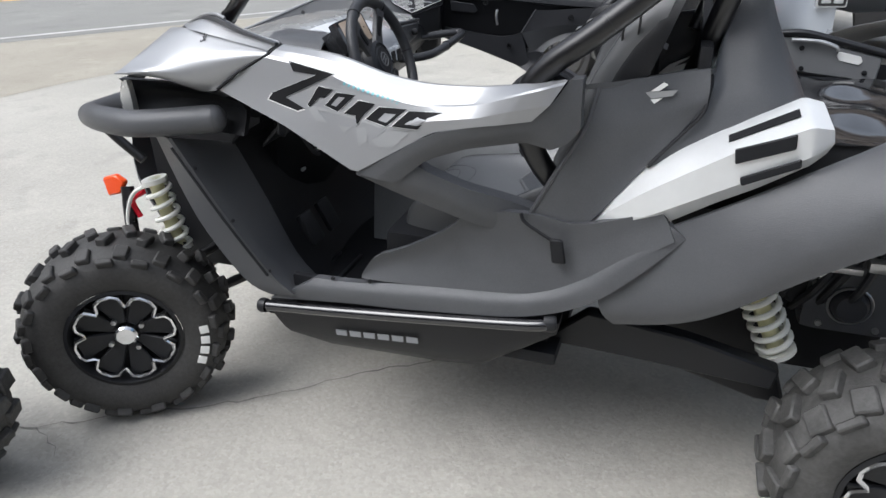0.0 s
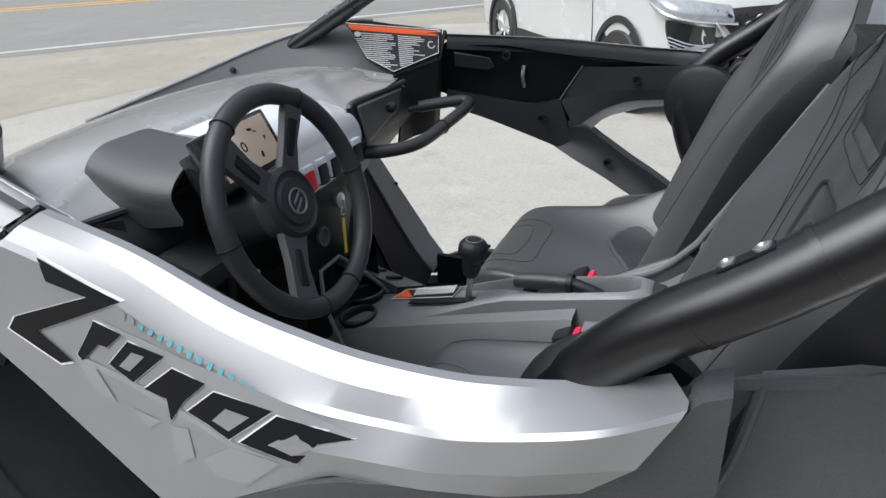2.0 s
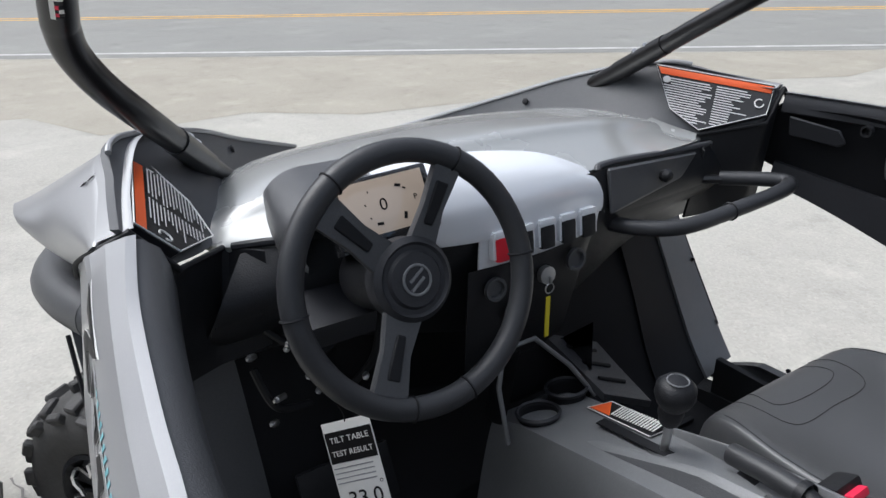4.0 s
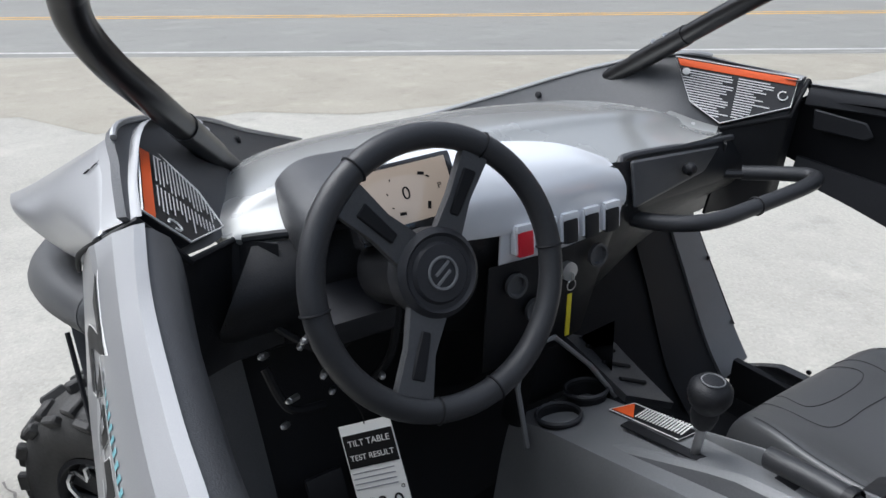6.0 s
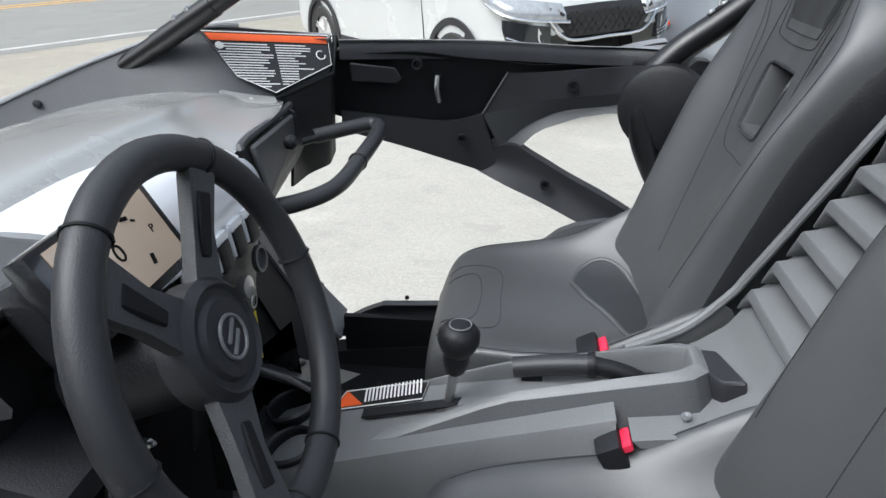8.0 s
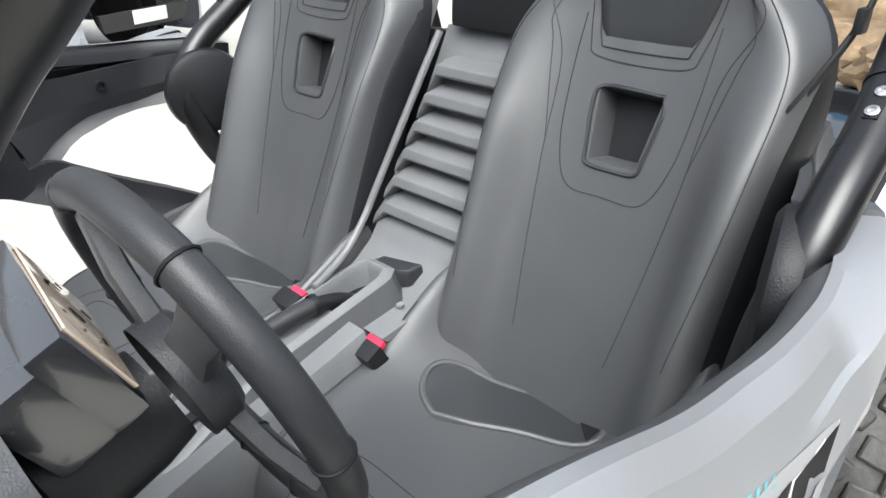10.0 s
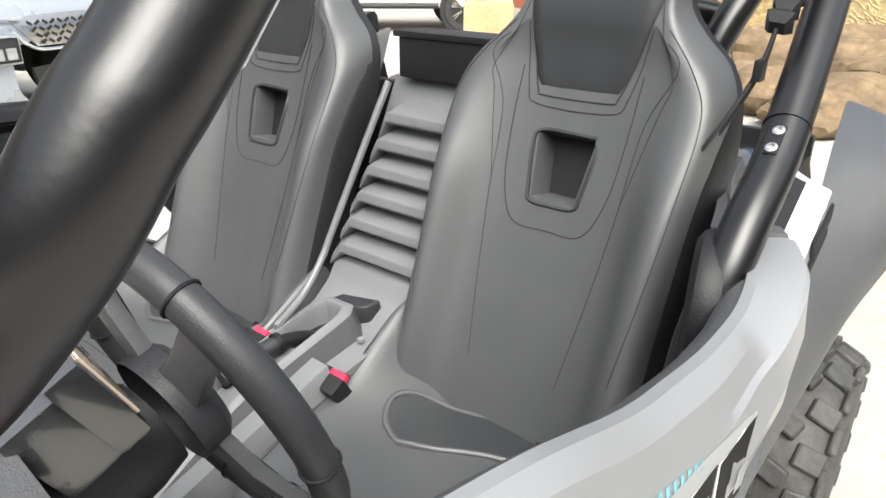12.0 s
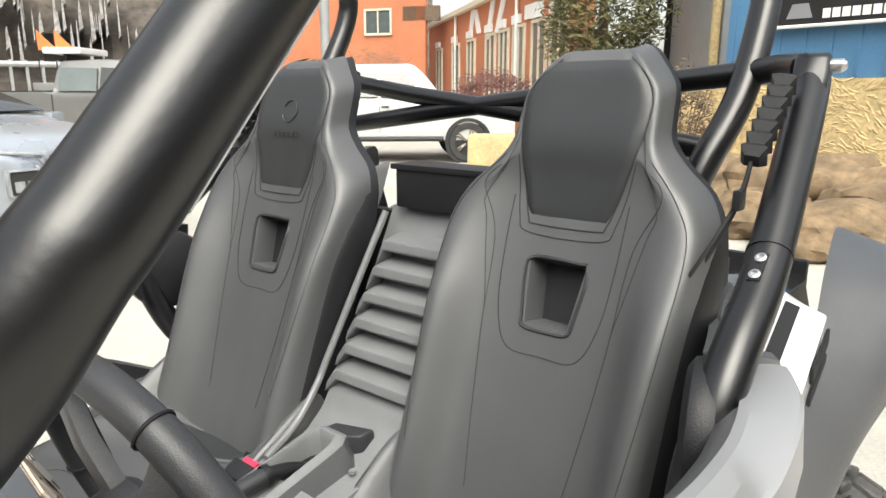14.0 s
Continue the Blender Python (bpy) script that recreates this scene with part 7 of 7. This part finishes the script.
part("sign_frame", tube([wall_point(b0, ub, m0, 2.66, .08), wall_point(b0, ub, m0 + 3.2, 2.66, .08), wall_point(b0, ub, m0 + 3.2, 4.0, .08), wall_point(b0, ub, m0, 4.0, .08)], .03, 6, closed=True), PAPER, sg)
for k in range(13):
    part("sign_bar", prism([wall_point(b0, ub, m0 + .75 + .14 * k, 2.76, .065), wall_point(b0, ub, m0 + .86 + .14 * k, 2.76, .065), wall_point(b0, ub, m0 + .86 + .14 * k, 2.90, .065), wall_point(b0, ub, m0 + .75 + .14 * k, 2.90, .065)], Vector((ub.y, -ub.x, 0)) * .01), PAPER, sg)
for a, z, w, hh in ((.2, 2.78, .4, .22), (.5, 3.05, .5, .5), (1.3, 3.1, .8, .6), (2.3, 3.0, .7, .7)):
    part("sign_shape", prism([wall_point(b0, ub, m0 + a, z, .065), wall_point(b0, ub, m0 + a + w, z, .065), wall_point(b0, ub, m0 + a + w * .8, z + hh, .065), wall_point(b0, ub, m0 + a + w * .2, z + hh, .065)], Vector((ub.y, -ub.x, 0)) * .008), INK_GREY, sg)
c0, c1 = ahead(21.6, 18.5), ahead(17.9, 14.6)
uc = (c1 - c0).normalized()
sid = wall_panel("siding_wall", "grey metal siding wall beside the blue building", c0, uc, (c1 - c0).length, 0, 7, SIDING, "wall")
part("corner_post", tube([wall_point(c0, uc, (c1 - c0).length - .1, 0, .1), wall_point(c0, uc, (c1 - c0).length - .1, 7, .1)], .09, 10, smooth=False), STONE, sid, "tan corner post")
part("drain_pipe", tube([wall_point(c0, uc, .25, 0, .1), wall_point(c0, uc, .25, 7, .1)], .08, 10, smooth=False), TUBE, sid, "black drain pipe")
tagged(part("utility_pole", tube([ahead(48.6, 24), ahead(48.6, 24) + Vector((0, 0, 9))], .16, 12, smooth=False), SIDING), "grey metal utility pole beside the brick building", "pole")

# unseen wall added behind the filming spot to cut light and reflections from there
wall_panel("light_block_wall", "unseen plain grey-tan wall added to hold back light", Vector((34, -9.5, 0)), Vector((-1, 0, 0)), 68, 0, 5.5, UNSEEN_WALL, "wall")
# tan planter block, boulders
pb = ahead(35.2, 14.2)
tagged(part("planter_block", box((pb.x, pb.y, .40), (.95, .95, .80), .05, Matrix.Rotation(.6, 4, "Z")), PLANTER), "tan concrete planter block on the lot", "planter")


def boulder(c, sx, sy, sz, seed):
    bm = bmesh.new()
    bmesh.ops.create_icosphere(bm, subdivisions=4, radius=1.0)
    for v in bm.verts:
        d = v.co.normalized()
        k = 1 + .28 * noise.noise(d * 1.6 + Vector((seed, 0, 0))) + .10 * noise.noise(d * 4.5 + Vector((0, seed, 0)))
        v.co = Vector((d.x * sx * k, d.y * sy * k, max(-.9, d.z) * sz * k))
        v.co.x = round(v.co.x / .16) * .05 + v.co.x * .6875
    bmesh.ops.transform(bm, matrix=Matrix.Translation(c) @ Matrix.Rotation(seed, 4, "Z"), verts=bm.verts)
    ob = part("boulder", bm, BOULDER, angle=30)
    return tagged(ob, "large brown weathered landscaping boulder", "rock", "boulders along the wall")


for k, (az, dist, sx, sy, sz) in enumerate(((17.5, 10.2, 1.0, .75, .52), (11.5, 9.8, 1.15, .8, .62), (6.0, 9.2, .9, .8, .50), (20.5, 11.4, .8, .6, .42), (1.0, 9.4, 1.1, .8, .6), (9.0, 8.2, .8, .6, .36), (-4.0, 9.3, 1.0, .8, .6), (14.0, 8.9, .75, .6, .34))):
    q = ahead(az, dist)
    boulder((q.x, q.y, sz * .55), sx, sy, sz, k * 1.7 + .4)


def foliage(name, label, cat, c, rx, rz, n, leaf, mat, seed, trunk=0.0, conic=False, long=3.0):
    t = thing(name, label, cat, (c[0], c[1], 0))
    rng = random.Random(seed)
    if trunk:
        tr = part("trunk", tube([(0, 0, 0), (.1, .05, trunk * .5), (0, .1, trunk)], (.16, .05), 10), TWIG, t, "rough brown trunk")
        for k in range(9):
            a, z = rng.uniform(0, 6.28), trunk * (.25 + .08 * k)
            part("limb", tube([(0, .05, z), (rx * .4 * math.cos(a), rx * .4 * math.sin(a), z + .3), (rx * .75 * math.cos(a), rx * .75 * math.sin(a), z + .5)], (.05, .012), 6, 8), TWIG, tr)
    else:
        for k in range(14):
            a = rng.uniform(0, 6.28)
            part("stem", tube([(0, 0, 0), (rx * .4 * math.cos(a), rx * .4 * math.sin(a), c[2] * .8), (rx * .9 * math.cos(a), rx * .9 * math.sin(a), c[2] + rz * .7)], (.02, .005), 5, 6), TWIG, t)
    verts, faces = [], []
    for k in range(n):
        d = Vector((rng.gauss(0, 1), rng.gauss(0, 1), rng.gauss(0, 1))).normalized()
        r = rng.uniform(.45, 1.0) ** .6 * (1 + .35 * noise.noise(d * 2.3 + Vector((seed, 0, 0))))
        p = Vector((d.x * rx * r, d.y * rx * r, c[2] + d.z * rz * r))
        if conic:
            p.x *= 1.15 - .45 * (d.z + 1) / 2
            p.y *= 1.15 - .45 * (d.z + 1) / 2
        a = Vector((rng.gauss(0, 1), rng.gauss(0, 1), rng.gauss(0, .8))).normalized() * leaf * rng.uniform(.6, 1.4)
        b = a.orthogonal().normalized() * leaf / long * rng.uniform(.6, 1.3)
        i = len(verts)
        verts += [p - a, p + b, p + a, p - b]
        faces.append((i, i + 1, i + 2, i + 3))
    me = bpy.data.meshes.new("crown")
    me.from_pydata(verts, [], faces)
    me.materials.append(mat)
    ob = new("crown", me)
    ob.parent = t
    return t


q = ahead(26.6, 16.6)
foliage("evergreen_tree", "olive-green evergreen tree beside the siding wall", "tree", (q.x, q.y, 4.1), 1.5, 2.2, 11000, .10, LEAF, 4, 5.8, True, 4.0)
q = ahead(35.2, 19.6)
foliage("bush", "reddish-brown leafless bush by the brick wing", "bush", (q.x, q.y, 1.5), 1.15, .75, 5000, .06, LEAF_RED, 6, 0, False, 3.0)
q = ahead(20.2, 12.6)
foliage("bush", "brown dry shrub beside the retaining wall", "bush", (q.x, q.y, 1.1), .5, 1.0, 1800, .07, TWIG, 8, 0, False, 5.0)
q = ahead(45.0, 33)
foliage("bare_shrub", "bare twiggy shrub in front of the brick wall", "bush", (q.x, q.y, 2.4), 2.2, 1.3, 900, .35, TWIG, 9, 0, False, 30.0)

# ---- cliff across the road, guard rail ----
rows = []
rng = random.Random(2)
for i in range(90):
    az = 40 + i * 2.2
    base = ahead(az, 60)
    row = []
    for j in range(16):
        z = -1 + j * 2.4
        k = noise.noise(Vector((i * .35, j * .5, 3.0)))
        d = 60 + j * 1.5 + 4 * k + 1.8 * noise.noise(Vector((i * 1.3, j * 1.7, 9.0)))
        p = ahead(az, d)
        row.append(Vector((p.x, p.y, z)))
    rows.append(row)
tagged(part("cliff", grid(rows), CLIFF, angle=20), "dark rocky hillside with pale streaks across the road", "cliff", kind="structure")
for k in range(90):
    az = 55 + rng.uniform(0, 24)
    z0 = rng.uniform(3, 9)
    h = rng.uniform(1.2, 3.5)
    d = 59 + z0 * .35
    p = ahead(az, d)
    u2 = Vector((-math.sin(radians(az)), math.cos(radians(az)), 0))
    w = rng.uniform(.05, .17)
    st = part("rock_streak", prism([p + u2 * w + Vector((0, 0, z0)), p - u2 * w + Vector((0, 0, z0 + .3)), p - u2 * w * .3 + Vector((0, 0, z0 + h)), p + u2 * w * .4 + Vector((0, 0, z0 + h * .8))], Vector((math.cos(radians(az)), math.sin(radians(az)), 0)) * 3), ICE)
    tagged(st, "pale icy streak on the rocky hillside", "rock streak", "streaks on the hillside", "structure")
ga, gb = ahead(86, 42), ahead(50, 50)
gr = tagged(part("guard_rail", tube([ga + Vector((0, 0, 3.0)), gb + Vector((0, 0, 3.2))], .16, 8, smooth=False), RAIL), "weathered metal guard rail along the far roadside", "guard rail", kind="structure")
for k in range(40):
    q = ga.lerp(gb, k / 39)
    part("rail_post", box((q.x, q.y, 2.0), (.14, .14, 2.6), .01), RAIL, gr)
part("rail_bank", prism([ga + Vector((0, 0, 0)), gb + Vector((0, 0, 0)), gb + Vector((0, 0, 2.3)), ga + Vector((0, 0, 2.1))], (1.0, 1.2, 0)), CLIFF, gr, "dark bank under the rail")
